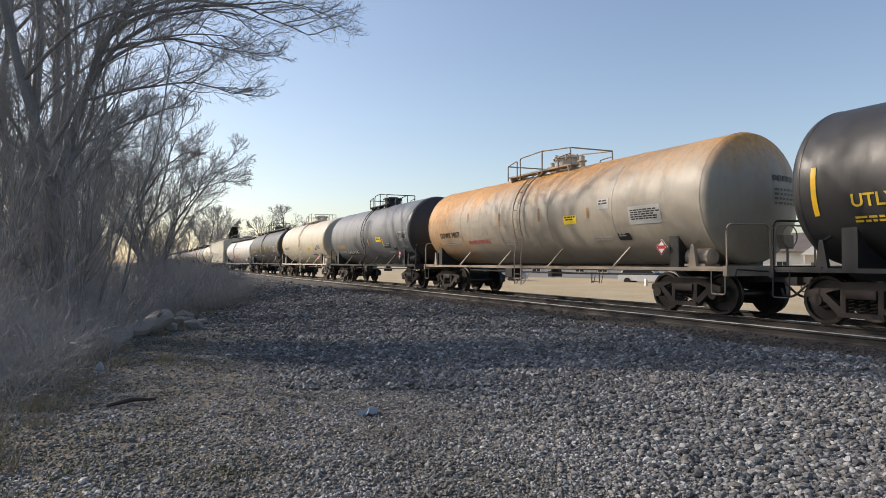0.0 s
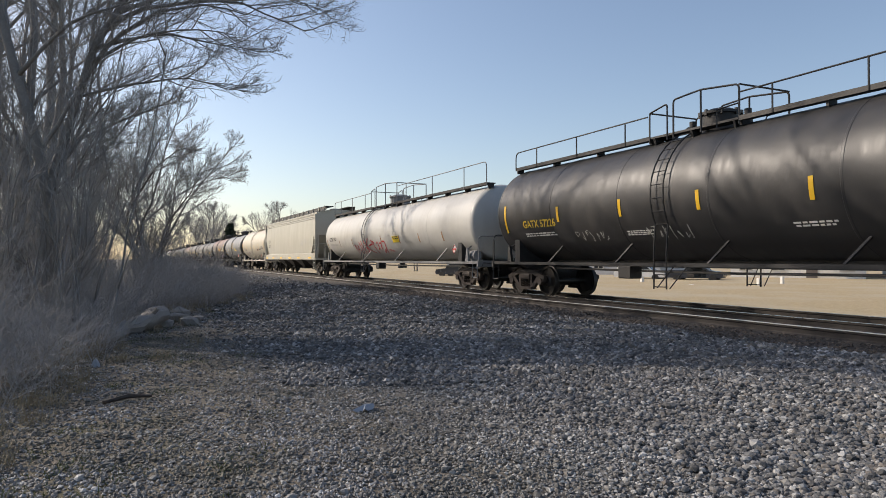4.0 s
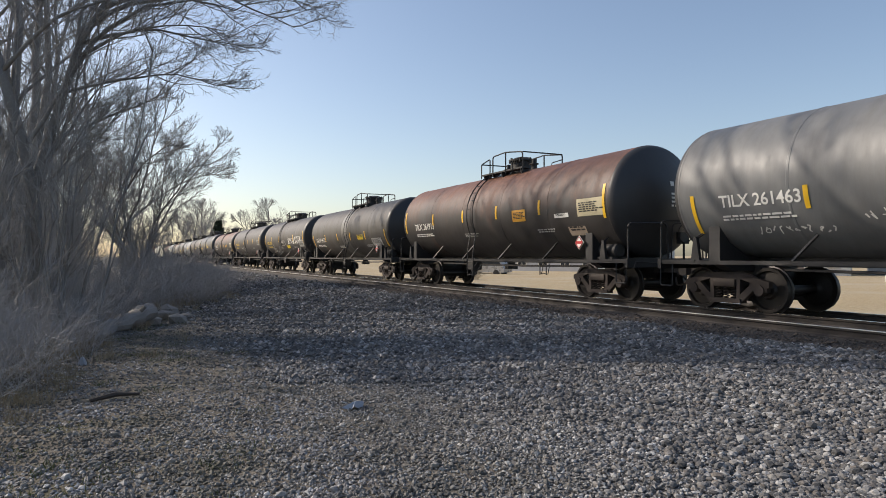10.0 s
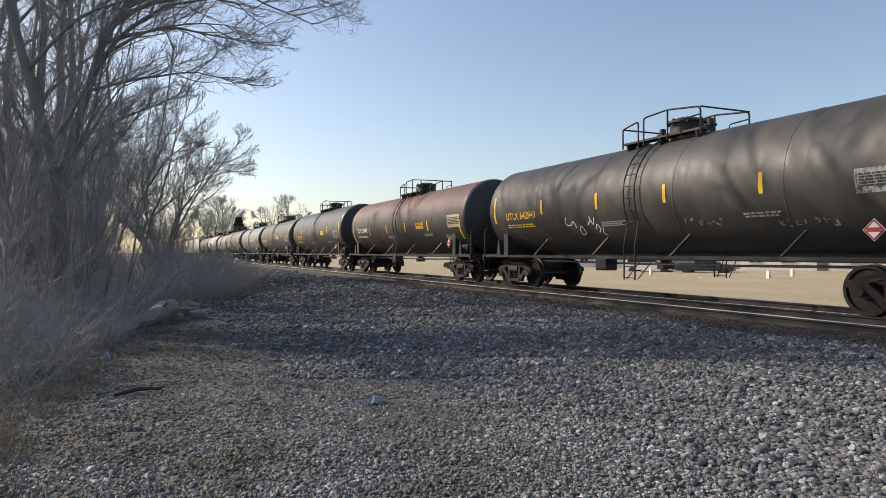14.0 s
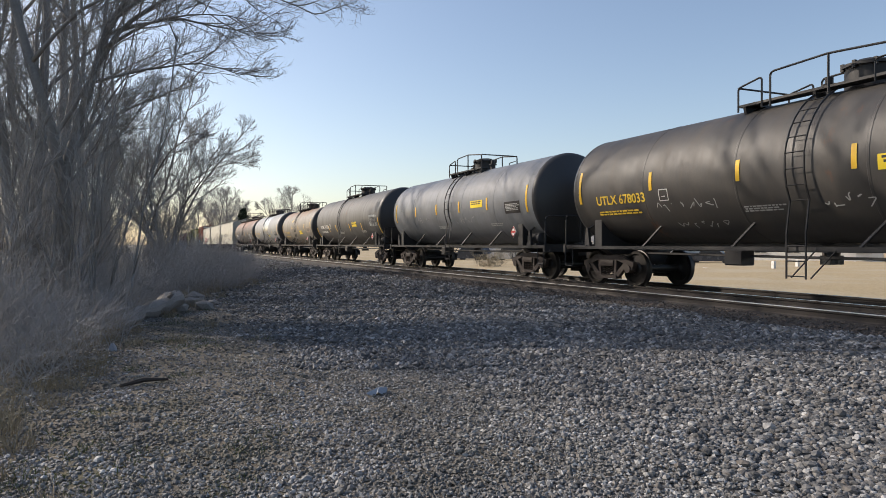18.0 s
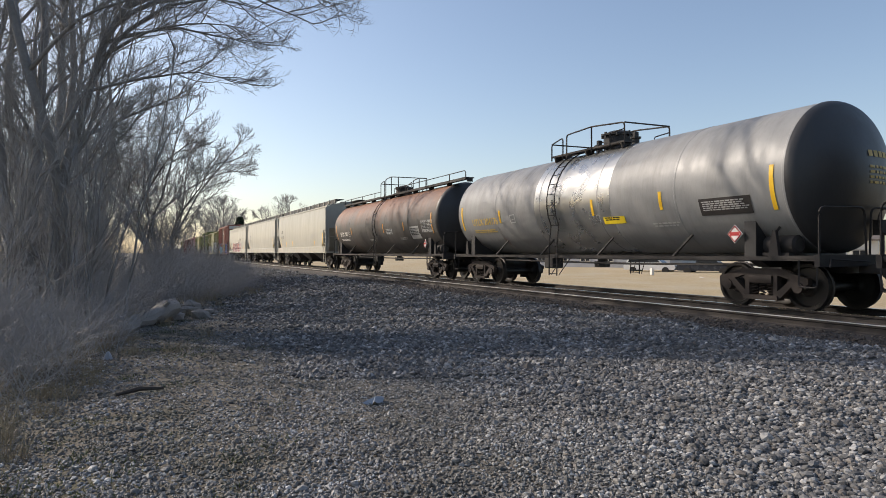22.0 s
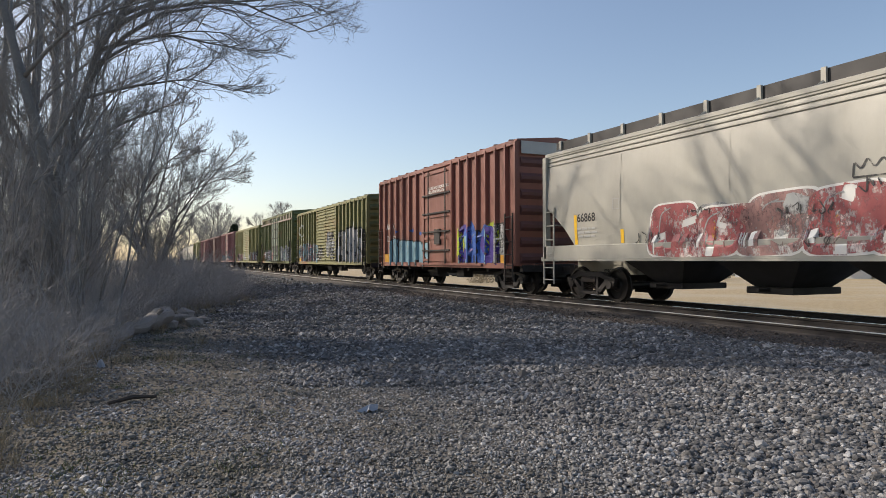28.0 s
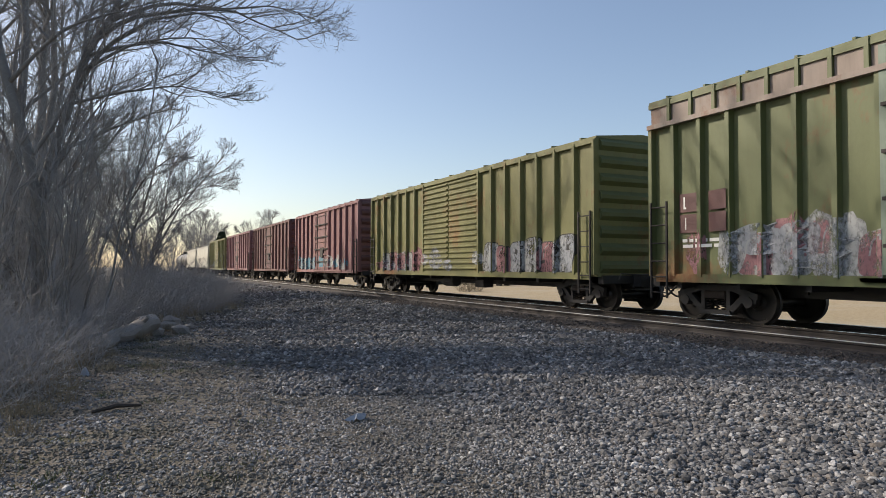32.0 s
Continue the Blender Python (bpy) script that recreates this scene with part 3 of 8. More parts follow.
def smudges(car, name, seed, mats, y0, z0, w, h, n, wrap, label=""):
    """Overlapping worn blots of spray."""
    rnd = random.Random(seed)
    for i in range(n):
        a, b = rnd.uniform(0.5, 1.3), rnd.uniform(0.35, 0.9) * h
        u, v = rnd.uniform(0, max(0.1, w - a)), (h - b) * rnd.random() ** 1.6
        k = 14
        ring = []
        for j in range(k):
            t = 2 * math.pi * j / k
            q = rnd.uniform(0.75, 1.1)
            ring.append((u + a / 2 + a / 2 * q * math.cos(t) * 1.15, v + b / 2 + b / 2 * q * math.sin(t) * 1.1))
        s = Shape()
        c = (u + a / 2, v + b / 2)
        m = 12
        pts = [wrap(y0, z0, (c[0] + (p[0] - c[0]) * r / m, max(0.0, c[1] + (p[1] - c[1]) * r / m)), 0.004 + 0.0016 * i) for r in range(1, m + 1) for p in ring]
        f = [(r * k + j, r * k + (j + 1) % k, (r + 1) * k + (j + 1) % k, (r + 1) * k + j) for r in range(m - 1) for j in range(k)] + [tuple(range(k))]
        part(name, s.add(pts, f), mats[i % len(mats)], car, label)


def crossings(rings, u):
    """Heights at which an upright line at u cuts the outlines."""
    out = []
    for ring in rings:
        for (u0, v0), (u1, v1) in zip(ring, ring[1:] + ring[:1]):
            if (u0 <= u) != (u1 <= u):
                out.append(v0 + (v1 - v0) * (u - u0) / (u1 - u0))
    return sorted(out)


def painted(car, name, rings, mat, wrap, y0, z0, lift, label="", step=0.03, rise=0.16):
    """A painted shape with holes that follows the body: narrow upright strips between its outlines."""
    lo, hi = min(p[0] for r in rings for p in r), max(p[0] for r in rings for p in r)
    n = max(2, int((hi - lo) / step))
    s = Shape()
    cuts = [crossings(rings, lo + (hi - lo) * (i + 0.001) / (n + 0.002)) for i in range(n + 1)]
    for i in range(n):
        ua, ub = lo + (hi - lo) * i / n, lo + (hi - lo) * (i + 1) / n
        a, b = cuts[i], cuts[i + 1]
        if len(a) != len(b):
            a = b = crossings(rings, (ua + ub) / 2 + 1e-5)
        for k in range(0, len(a) - 1, 2):
            m = max(1, int((max(a[k + 1] - a[k], b[k + 1] - b[k])) / rise))
            v = [wrap(y0, z0, (u, c[k] + (c[k + 1] - c[k]) * j / m), lift) for j in range(m + 1) for u, c in ((ua, a), (ub, b))]
            s.add(v, [(2 * j, 2 * j + 1, 2 * j + 3, 2 * j + 2) for j in range(m)])
    spot, back, ids = {}, [], []
    for p in s.v:
        key = tuple(round(c, 4) for c in p)
        if key not in spot:
            spot[key] = len(back)
            back.append(p)
        ids.append(spot[key])
    s.v, s.f = back, [q for q in (tuple(dict.fromkeys(ids[i] for i in f)) for f in s.f) if len(q) > 2]
    return part(name, s, mat, car, label)


def bubble_letters(car, seed, y0, z0, w, h, n, fills, edge, wrap, label="", lean=0.12, rim=0.05, cut=0.5, top=0.12):
    """A row of swollen sprayed letters that touch: a rim colour behind, a fill, slots and notches left open, a thin shine line."""
    rnd = random.Random(seed)
    step = w / n
    for i in range(n):
        cu, hh = (i + 0.5) * step, h * rnd.uniform(1 - top * 2, 1.0)
        cw = step * rnd.uniform(1.02, 1.2)
        sl = lean + rnd.uniform(-0.12, 0.12)
        wob = [rnd.uniform(0.93, 1.06) for _ in range(6)]

        def ring(grow):
            out = []
            for j in range(40):
                a = 2 * math.pi * j / 40
                c, q = math.cos(a), math.sin(a)
                r = 1 / (abs(c) ** 5 + abs(q) ** 5) ** (1 / 5)
                k = a / (2 * math.pi) * 6
                r *= wob[int(k) % 6] * (1 - k % 1) + wob[(int(k) + 1) % 6] * (k % 1)
                v = hh / 2 + r * q * (hh / 2 + grow)
                out.append((cu + r * c * (cw / 2 + grow) + sl * (v - h / 2), max(-0.01, v)))
            return out

        def slot(u, v, a, b, tilt):
            ca, sa = math.cos(tilt), math.sin(tilt)
            return [(cu + cw * u + sl * (hh * v - h / 2) + p * ca - q * sa, max(0.0, hh * v + p * sa + q * ca)) for p, q in ((-a, -b * 0.6), (a * 0.7, -b), (a, b * 0.7), (-a * 0.6, b))]
        holes = []
        kind = rnd.randrange(4)
        a, b = cw * 0.09 * cut * 2, hh * 0.10 * cut * 2
        if kind in (0, 3):
            holes += [slot(rnd.uniform(-0.1, 0.1), 0.68, a, b, rnd.uniform(-0.3, 0.3))]
        if kind in (0, 2):
            holes += [slot(rnd.uniform(-0.08, 0.08), 0.1, a * 0.8, hh * 0.16, 0.1)]
        if kind == 1:
            holes += [slot(0.34, 0.62, a * 1.6, b * 0.6, 0.3), slot(-0.3, 0.36, a * 1.6, b * 0.6, 0.3)]
        if kind == 2:
            holes += [slot(rnd.uniform(-0.1, 0.1), 0.88, a * 0.8, hh * 0.14, -0.1)]
        if kind == 3:
            holes += [slot(0.1, 0.3, a * 0.8, b, -0.2)]
        f = fills[i % len(fills)]
        lift = 0.005 + 0.003 * (i % 2)
        rimmed = painted(car, "spray_outline", [ring(rim)], edge, wrap, y0, z0, lift)
        painted(rimmed, "spray_letter", [ring(0.0)] + holes, f, wrap, y0, z0, lift + 0.0075, label)
        shine = [(cu - cw * 0.3 + sl * (hh * 0.45 - h / 2), hh * 0.45), (cu - cw * 0.27 + sl * (hh * 0.85 - h / 2), hh * 0.82), (cu - cw * 0.05 + sl * (hh * 0.9 - h / 2), hh * 0.9)]
        strokes(rimmed, "spray_line", [shine], 0.03, PALE_SPRAY, wrap, y0, z0, lift=lift + 0.013, step=0.05, across=2)


# ---------------------------------------------------------------- tank cars
def head_profile(R, dome):
    """A dished head: a tight knuckle and a shallow crown, as (outwards, radius) from the seam to the middle."""
    k = 0.24
    out = [(k * math.sin(a), R - k + k * math.cos(a)) for a in (radians(d) for d in (3, 15, 27, 39, 50, 60))]
    s1, r1 = out[-1]
    return out + [(s1 + (dome - s1) * (1 - q * q), r1 * q) for q in (0.88, 0.74, 0.58, 0.4, 0.2, 0.02)]


def head_bulge(R, dome, r):
    k = 0.24
    s1, r1 = k * math.sin(radians(60)), R - k + k * 0.5
    return s1 + (dome - s1) * (1 - min(1.0, r / r1) ** 2)


def tank_profile(Lt, R, dome):
    head = head_profile(R, dome)[::-1]
    ring = 0.006
    prof = [(-Lt / 2 - s, r) for s, r in head]
    k = 5
    for i in range(k + 1):
        y = -Lt / 2 + Lt * i / k
        prof += [(y - 0.03, R), (y - 0.02, R + ring), (y + 0.02, R + ring), (y + 0.03, R)]
    prof += [(Lt / 2 + s, r) for s, r in head[::-1]]
    return prof


def diamond(car, x, y, z, half, mat, face="x"):
    s = Shape()
    s.prism([(y - half, z), (y, z - half), (y + half, z), (y, z + half)], "x", x, x + 0.02)
    p = part("placard", s, WHITE_MARK, car, "white diamond placard with red border")
    t = Shape()
    for a, b in (((-half, 0), (0, half)), ((0, half), (half, 0)), ((half, 0), (0, -half)), ((0, -half), (-half, 0))):
        t.tube([(x - 0.004, y + a[0] * 0.85, z + a[1] * 0.85), (x - 0.004, y + b[0] * 0.85, z + b[1] * 0.85)], 0.012, 4)
    part("placard_border", t, RED_MARK, p)
    q = Shape().box(x - 0.006, x - 0.003, y - 0.12, y + 0.12, z - 0.035, z + 0.04)
    part("placard_panel", q, RED_MARK, p)


def tank_car(spec):
    L, top_z = spec["len"], spec.get("top", 4.05)
    R = (top_z - 1.1) / 2
    zc = top_z - R
    Lt, dome = L - spec.get("short", 2.36), spec.get("dome", 0.64)
    skin, trim, deck = spec["skin"], spec["trim"], spec.get("deck", spec["trim"])
    car = thing("tank_car", spec["label"], "tank car", group="train")
    wrap = lambda y0, z0, uv, lift: on_tank(R, zc, y0, z0, uv, lift)
    tank = part("tank", Shape().lathe(tank_profile(Lt, R, dome), 64, "y", (0, 0, zc)), skin, car, smooth=0.35)
    # near-black heads: dark paint, with the shade on the ends put into the colour
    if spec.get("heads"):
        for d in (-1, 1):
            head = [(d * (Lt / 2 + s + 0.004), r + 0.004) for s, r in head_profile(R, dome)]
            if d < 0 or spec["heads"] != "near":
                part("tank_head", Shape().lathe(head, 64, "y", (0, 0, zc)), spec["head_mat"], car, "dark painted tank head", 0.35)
    if spec.get("band"):
        a, b, m = spec["band"]
        part("bare_band", Shape().lathe([(a, R + 0.001), (a, R + 0.004), (b, R + 0.004), (b, R + 0.001)], 64, "y", (0, 0, zc)), m, car, "bare metal band round the tank", 0.35)
    # underframe
    u = Shape()
    for d in (-1, 1):
        u.box(-0.32, 0.32, d * (L / 2 - 0.75) - 1.9 * (d > 0), d * (L / 2 - 0.75) + 1.9 * (d < 0), 0.72, 1.02, 0.02)
        yb = d * (L / 2 - 2.05)
        u.prism([(-1.35, 1.02), (-0.95, 0.82), (0.95, 0.82), (1.35, 1.02), (1.35, 1.75), (1.05, 1.42), (0.55, 1.15), (0, 1.08), (-0.55, 1.15), (-1.05, 1.42), (-1.35, 1.75)], "y", yb - 0.14, yb + 0.14)
    u.box(-0.16, 0.16, -L / 2 + 2.0, L / 2 - 2.0, 0.92, 1.12)
    part("underframe", u, spec.get("under", STEEL_BLACK), car)
    for d in (-1, 1):
        rail = Shape()
        rail.box(d * 1.36 - 0.03, d * 1.36 + 0.03, -L / 2 + 0.62, L / 2 - 0.62, 0.965, 1.045)
        part("side_rail", rail, trim, car)
        n = 4
        for i in range(n):
            y = -L / 2 + 4.0 + (L - 8.0) * i / (n - 1)
            b = Shape().tube([(d * 1.36, y + 0.18, 1.03), (d * 1.02, y - 0.12, 1.55)], 0.03, 4)
            part("brace", b, trim, car)
    for d in (-1, 1):
        ye = d * (L / 2 - 0.55)
        s = Shape()
        s.box(-1.40, 1.40, min(ye, ye - d * 1.0), max(ye, ye - d * 1.0), 1.00, 1.06)
        s.box(-1.42, 1.42, ye - 0.05, ye + 0.05, 0.86, 1.08)
        part("end_platform", s, deck, car)
        h = Shape()
        top = spec.get("rail_top", 1.95)
        h.tube(smooth_path([(-1.36, ye, 1.06), (-1.36, ye, top), (-0.1, ye, top + 0.02), (-0.05, ye, 1.06)], 0.16), 0.022, 6)
        h.tube(smooth_path([(1.36, ye, 1.06), (1.36, ye, top), (0.1, ye, top + 0.02), (0.05, ye, 1.06)], 0.16), 0.022, 6)
        part("end_handrail", h, trim, car)
        for sx in (-1, 1):
            st = Shape()
            stirrup(st, sx * 1.40, ye - d * 0.2, 0.98, 0.48)
            part("step", st, trim, car)
        g = Shape()
        g.prism([(ye - d * 0.85, 1.0), (ye - d * 1.1, 1.0), (ye - d * 1.0, 1.55), (ye - d * 0.93, 1.55)], "x", -1.34, -1.26)
        g.tube([(-1.30, ye - d * 0.95, 1.5), (-1.12, ye - d * 1.0, 1.62)], 0.03, 4)
        part("gusset", g, trim, car)
    # brake gear on the leading end
    ye = -L / 2 + 1.55
    br = Shape().lathe([(-0.36, 0.0), (-0.36, 0.13), (-0.32, 0.19), (0.32, 0.19), (0.36, 0.13), (0.36, 0.0)], 14, "y", (-1.02, ye, 1.27))
    br.box(-1.25, -0.8, ye - 0.3, ye + 0.3, 1.06, 1.12)
    part("brake_reservoir", br, spec.get("brake", trim), car, smooth=0.5)
    bw = Shape().tube([(0.55, -L / 2 + 0.62, 1.06), (0.55, -L / 2 + 0.62, 1.75)], 0.03, 5)
    ring = [(0.55 + 0.24 * math.cos(a), -L / 2 + 0.56, 1.72 + 0.24 * math.sin(a)) for a in (2 * math.pi * i / 14 for i in range(15))]
    bw.tube(ring, 0.018, 4)
    bw.box(0.4, 0.7, -L / 2 + 0.58, -L / 2 + 0.72, 1.45, 1.75)
    part("brake_wheel", bw, trim, car)
    o = Shape().lathe([(-0.1, 0.0), (-0.1, 0.12), (0.25, 0.16), (0.34, 0.3), (0.36, 0.3)], 12, "z", (0, 0.3, zc - R - 0.3))
    o.box(-0.2, 0.2, 0.2, 0.42, zc - R - 0.42, zc - R - 0.24)
    part("bottom_outlet", o, STEEL_BLACK, car)
    pipe = Shape().tube([(-0.55, -L / 2 + 2.5, 0.86), (-0.55, -1.5, 0.82), (-0.35, 0.9, 0.82), (-0.5, L / 2 - 2.5, 0.86)], 0.03, 5)
    pipe.box(-0.7, -0.3, 1.9, 2.35, 0.62, 0.95, 0.03)
    part("brake_pipe", pipe, STEEL_BLACK, car)
    # top platform
    a, b = spec.get("plat", (1.05, -1.65))
    zt = zc + R
    top = Shape()
    for sx in (-1, 1):
        top.box(sx * 0.62 - 0.16, sx * 0.62 + 0.16, b, a, zt - 0.02, zt + 0.03)
        for yy in (a - 0.15, (a + b) / 2, b + 0.15):
            top.prism([(sx * 0.46, zt - 0.02), (sx * 0.78, zt - 0.02), (sx * 0.72, zt - 0.2), (sx * 0.5, zt - 0.14)], "y", yy - 0.03, yy + 0.03)
    top.box(-0.62, 0.62, a - 0.3, a, zt - 0.02, zt + 0.03)
    part("platform", top, spec.get("plat_mat", trim), car)
    hz = zt + spec.get("guard", 0.62)
    for sx in (-1, 1):
        x = sx * 0.78
        g = Shape()
        mid = a - 0.6
        g.tube(smooth_path([(x, a, zt - 0.12), (x, a, hz - 0.22), (x, mid, hz - 0.1), (x, mid, zt - 0.12)], 0.08), 0.022, 5)
        part("guard_rail", g, trim, car)
        g = Shape()
        g.tube(smooth_path([(x, mid - 0.2, zt - 0.12), (x, mid - 0.2, hz - 0.05), (x, (mid + b) / 2, hz), (x, b, hz - 0.12), (x, b, zt - 0.12)], 0.1), 0.024, 5)
        g.tube([(x, (mid + b) / 2, hz), (x, (mid + b) / 2, zt - 0.12)], 0.024, 5)
        part("guard_rail", g, trim, car)
        g = Shape()
        g.tube(smooth_path([(x, b + 0.6, zt - 0.1), (x, b + 0.6, zt + 0.3), (x, b, zt + 0.33)], 0.08), 0.018, 4)
        part("guard_rail", g, trim, car)
    g = Shape()
    g.tube(smooth_path([(-0.78, b, hz - 0.12), (0.78, b, hz - 0.12)], 0.05), 0.022, 5)
    part("guard_rail", g, trim, car)
    g = Shape()
    g.tube(smooth_path([(-0.78, a, hz - 0.22), (0.78, a, hz - 0.22)], 0.05), 0.022, 5)
    part("guard_rail", g, trim, car)
    ym, rm, hm = spec.get("manway", (-0.45, 0.42, 0.46))
    m = Shape().lathe([(-0.15, rm), (hm - 0.1, rm), (hm - 0.1, rm + 0.06), (hm - 0.04, rm + 0.06), (hm - 0.03, rm - 0.02), (hm + 0.04, rm * 0.6), (hm + 0.05, 0.0)], 20, "z", (0, ym, zt))
    for k in range(8):
        q = k * math.pi / 4
        m.box((rm + 0.03) * math.cos(q) - 0.03, (rm + 0.03) * math.cos(q) + 0.03, ym + (rm + 0.03) * math.sin(q) - 0.03, ym + (rm + 0.03) * math.sin(q) + 0.03, zt + hm - 0.14, zt + hm)
    part("manway", m, spec.get("man_mat", trim), car, smooth=0.5)
    for yy in (ym + 0.75, ym - 0.85):
        vv = Shape()
        vv.lathe([(-0.1, 0.1), (0.16, 0.1), (0.16, 0.15), (0.2, 0.15), (0.2, 0.08), (0.34, 0.08), (0.36, 0.0)], 10, "z", (-0.1, yy, zt))
        part("valve", vv, spec.get("man_mat", trim), car, smooth=0.5)
    # ladders over both flanks
    yl = spec.get("ladder", -0.07)
    for sx in (-1, 1):
        lad = part("ladder", ladder_rails(sx, yl, R, zc), trim, car)
        for rung in ladder_rungs(sx, yl, R, zc):
            part("rung", Shape().rod(*rung, 0.012, 4), trim, lad)
    if spec.get("walkway"):
        long_walkway(car, spec, Lt, zt, hz, trim, a, b)
    diamond(car, -1.44, -L / 2 + 2.35, 1.5, 0.19, WHITE_MARK)
    mats = spec.get("mark", YELLOW_MARK)
    ty, tz, th = spec.get("at", (Lt / 2 - 0.95, 2.1, 0.22))
    if spec.get("text"):
        mark(car, "reporting_mark", spec["text"], th, ty, tz, mats, wrap, 0.006, "stencilled reporting mark", lift=0.010)
        bars(car, "small_print", ty, tz - 0.2, 1.7, 2, 0.042, spec.get("print", mats), wrap, 11)
    bars(car, "small_print", 1.3, tz - 0.28, 1.0, 3, 0.03, spec.get("print", GREY_MARK), wrap, 12)
    bars(car, "small_print", -3.3, tz - 0.3, 0.9, 2, 0.04, spec.get("print", GREY_MARK), wrap, 14)
    if spec.get("box"):
        y, z = spec["box"]
        strokes(car, "plate_mark", [[(0, 0), (0.28, 0)], [(0.28, 0), (0.28, 0.26)], [(0.28, 0.26), (0, 0.26)], [(0, 0.26), (0, 0)], [(0.08, 0.1), (0.2, 0.1)]], 0.02, spec.get("print", WHITE_MARK), wrap, y, z)
    for y, z, h in spec.get("stripes", []):
        patch(car, "reflector", y + 0.05, z, 0.10, h, spec.get("strip_mat", YELLOW), wrap, "yellow reflective strip", lift=0.012)
    for y, z, w, h, m in spec.get("plates", []):
        pl = patch(car, "sign_plate", y, z, w, h, m, wrap, "small sign plate")
        ink = GREY_MARK if m in (BLACK_MARK, STEEL_BLACK, STEEL_DIRTY) else BLACK_MARK
        bars(pl, "small_print", y - 0.06, z + h * 0.72, w - 0.14, 2 if h < 0.35 else 5, h * (0.16 if h < 0.35 else 0.07), ink, wrap, 3)
    # data on the leading head
    hm2 = spec.get("head_print", mats)
    rnd = random.Random(5)
    yh = lambda x, z: -Lt / 2 - head_bulge(R, dome, math.hypot(x, z - zc)) - 0.016
    for r in range(5):
        s = Shape()
        x = 0.05
        hh = 0.12 if r == 0 else 0.05
        z = zc + 0.35 - (0 if r == 0 else 0.12 + 0.1 * r)
        while x < 0.85:
            w = rnd.uniform(0.07, 0.16)
            s.add([(x + p, yh(x + p, z + q), z + q) for p, q in ((0, 0), (w, 0), (w, hh), (0, hh))], [(0, 1, 2, 3)])
            x += w + 0.05
        part("small_print", s, hm2, car)["kind"] = "stuff"
    add_truck(car, -L / 2 + 2.05, spec.get("frames", STEEL_RUSTY))
    add_truck(car, L / 2 - 2.05, spec.get("frames", STEEL_RUSTY))
    add_ends(car, L, trim)
    if spec.get("extra"):
        spec["extra"](car, wrap, Lt, R, zc)
    return car


def ladder_rails(sx, y, R, zc):
    s = Shape()
    for dy in (-0.2, 0.2):
        pts = [(sx * 1.52, y + dy, 0.45), (sx * 1.52, y + dy, 1.3)]
        pts += [(sx * (R + 0.1) * math.cos(a), y + dy, zc + (R + 0.1) * math.sin(a)) for a in (radians(d) for d in range(-25, 66, 10))]
        s.tube(pts, 0.02, 5)
    for dy in (-0.2, 0.2):
        s.tube([(sx * 1.52, y + dy - 0.1, 0.47), (sx * 1.36, y + dy - 0.5, 1.0)], 0.014, 4)
    return s


def ladder_rungs(sx, y, R, zc):
    out = []
    for z in (0.5, 0.78, 1.06):
        out.append(((sx * 1.52, y - 0.2, z), (sx * 1.52, y + 0.2, z)))
    for d in range(-25, 66, 11):
        a = radians(d)
        p = (sx * (R + 0.1) * math.cos(a), zc + (R + 0.1) * math.sin(a))
        out.append(((p[0], y - 0.2, p[1]), (p[0], y + 0.2, p[1])))
    return out


def long_walkway(car, spec, Lt, zt, hz, trim, a, b):
    s = Shape()
    e0, e1 = -Lt / 2 - spec.get("reach", 0.2), Lt / 2 + 0.1
    for y0, y1 in ((a, e1), (e0, b)):
        s.box(-0.78, -0.42, y0, y1, zt + 0.0, zt + 0.04)
        s.box(-0.80, -0.77, y0, y1, zt - 0.05, zt + 0.05)
        k = max(2, int((y1 - y0) / 1.6))
        for i in range(k + 1):
            y = y0 + (y1 - y0) * i / k
            s.box(-0.74, -0.5, y - 0.03, y + 0.03, zt - 0.14, zt + 0.01)
    part("walkway", s, spec.get("plat_mat", trim), car, "narrow grating walkway along the tank top")
    for y0, y1 in ((a + 0.05, e1), (e0, b - 0.05)):
        g = Shape()
        out = y1 if y1 == e1 else y0
        inn = y0 if y1 == e1 else y1
        hr = zt + spec.get("rail", hz - 0.3 - zt)
        g.tube(smooth_path([(-0.8, inn, hr), (-0.8, out, hr), (-0.8, out, zt - 0.05)], 0.2), 0.02, 5)
        k = 3
        for i in range(k):
            y = inn + (out - inn) * (i + 0.4) / k
            g.tube([(-0.8, y, zt - 0.05), (-0.8, y, hr)], 0.02, 5)
        part("guard_rail", g, trim, car)

# ---------------------------------------------------------------- covered hoppers
def flat_wrap(x_of):
    return lambda y0, z0, uv, lift: (-(x_of(z0 + uv[1]) + lift), y0 - uv[0], z0 + uv[1])


def ribbed_wrap(Lb, d0, d1, n, hw=1.50, out=0.125, leaves=1, ribbed=False, zb=0.92, eave=4.6):
    """Follows the side of a boxcar over its upright ribs and its doors."""
    ys = [a + (b - a) * i / n for a, b in ((-Lb / 2, d0), (d1, Lb / 2)) for i in range(n + 1)]

    def put(y0, z0, uv, lift):
        y, z = y0 - uv[0], z0 + uv[1]
        if d0 + 0.05 < y < d1 - 0.05:
            x = hw + 0.08
            if ribbed:
                step = (eave - zb - 0.45) / 16
                q = abs(((z - zb - 0.2) / step + 0.5) % 1.0 - 0.5) * step
                x += 0.06 * max(0.0, min(1.0, (0.055 - q) / 0.04))
        else:
            q = min(abs(y - r) for r in ys)
            x = hw + out * max(0.0, min(1.0, (0.075 - q) / 0.02))
        return (-(x + lift), y, z)
    return put


def hopper_half(z):
    return 1.60 - 0.085 * ((z - 2.6) / 1.5) ** 2


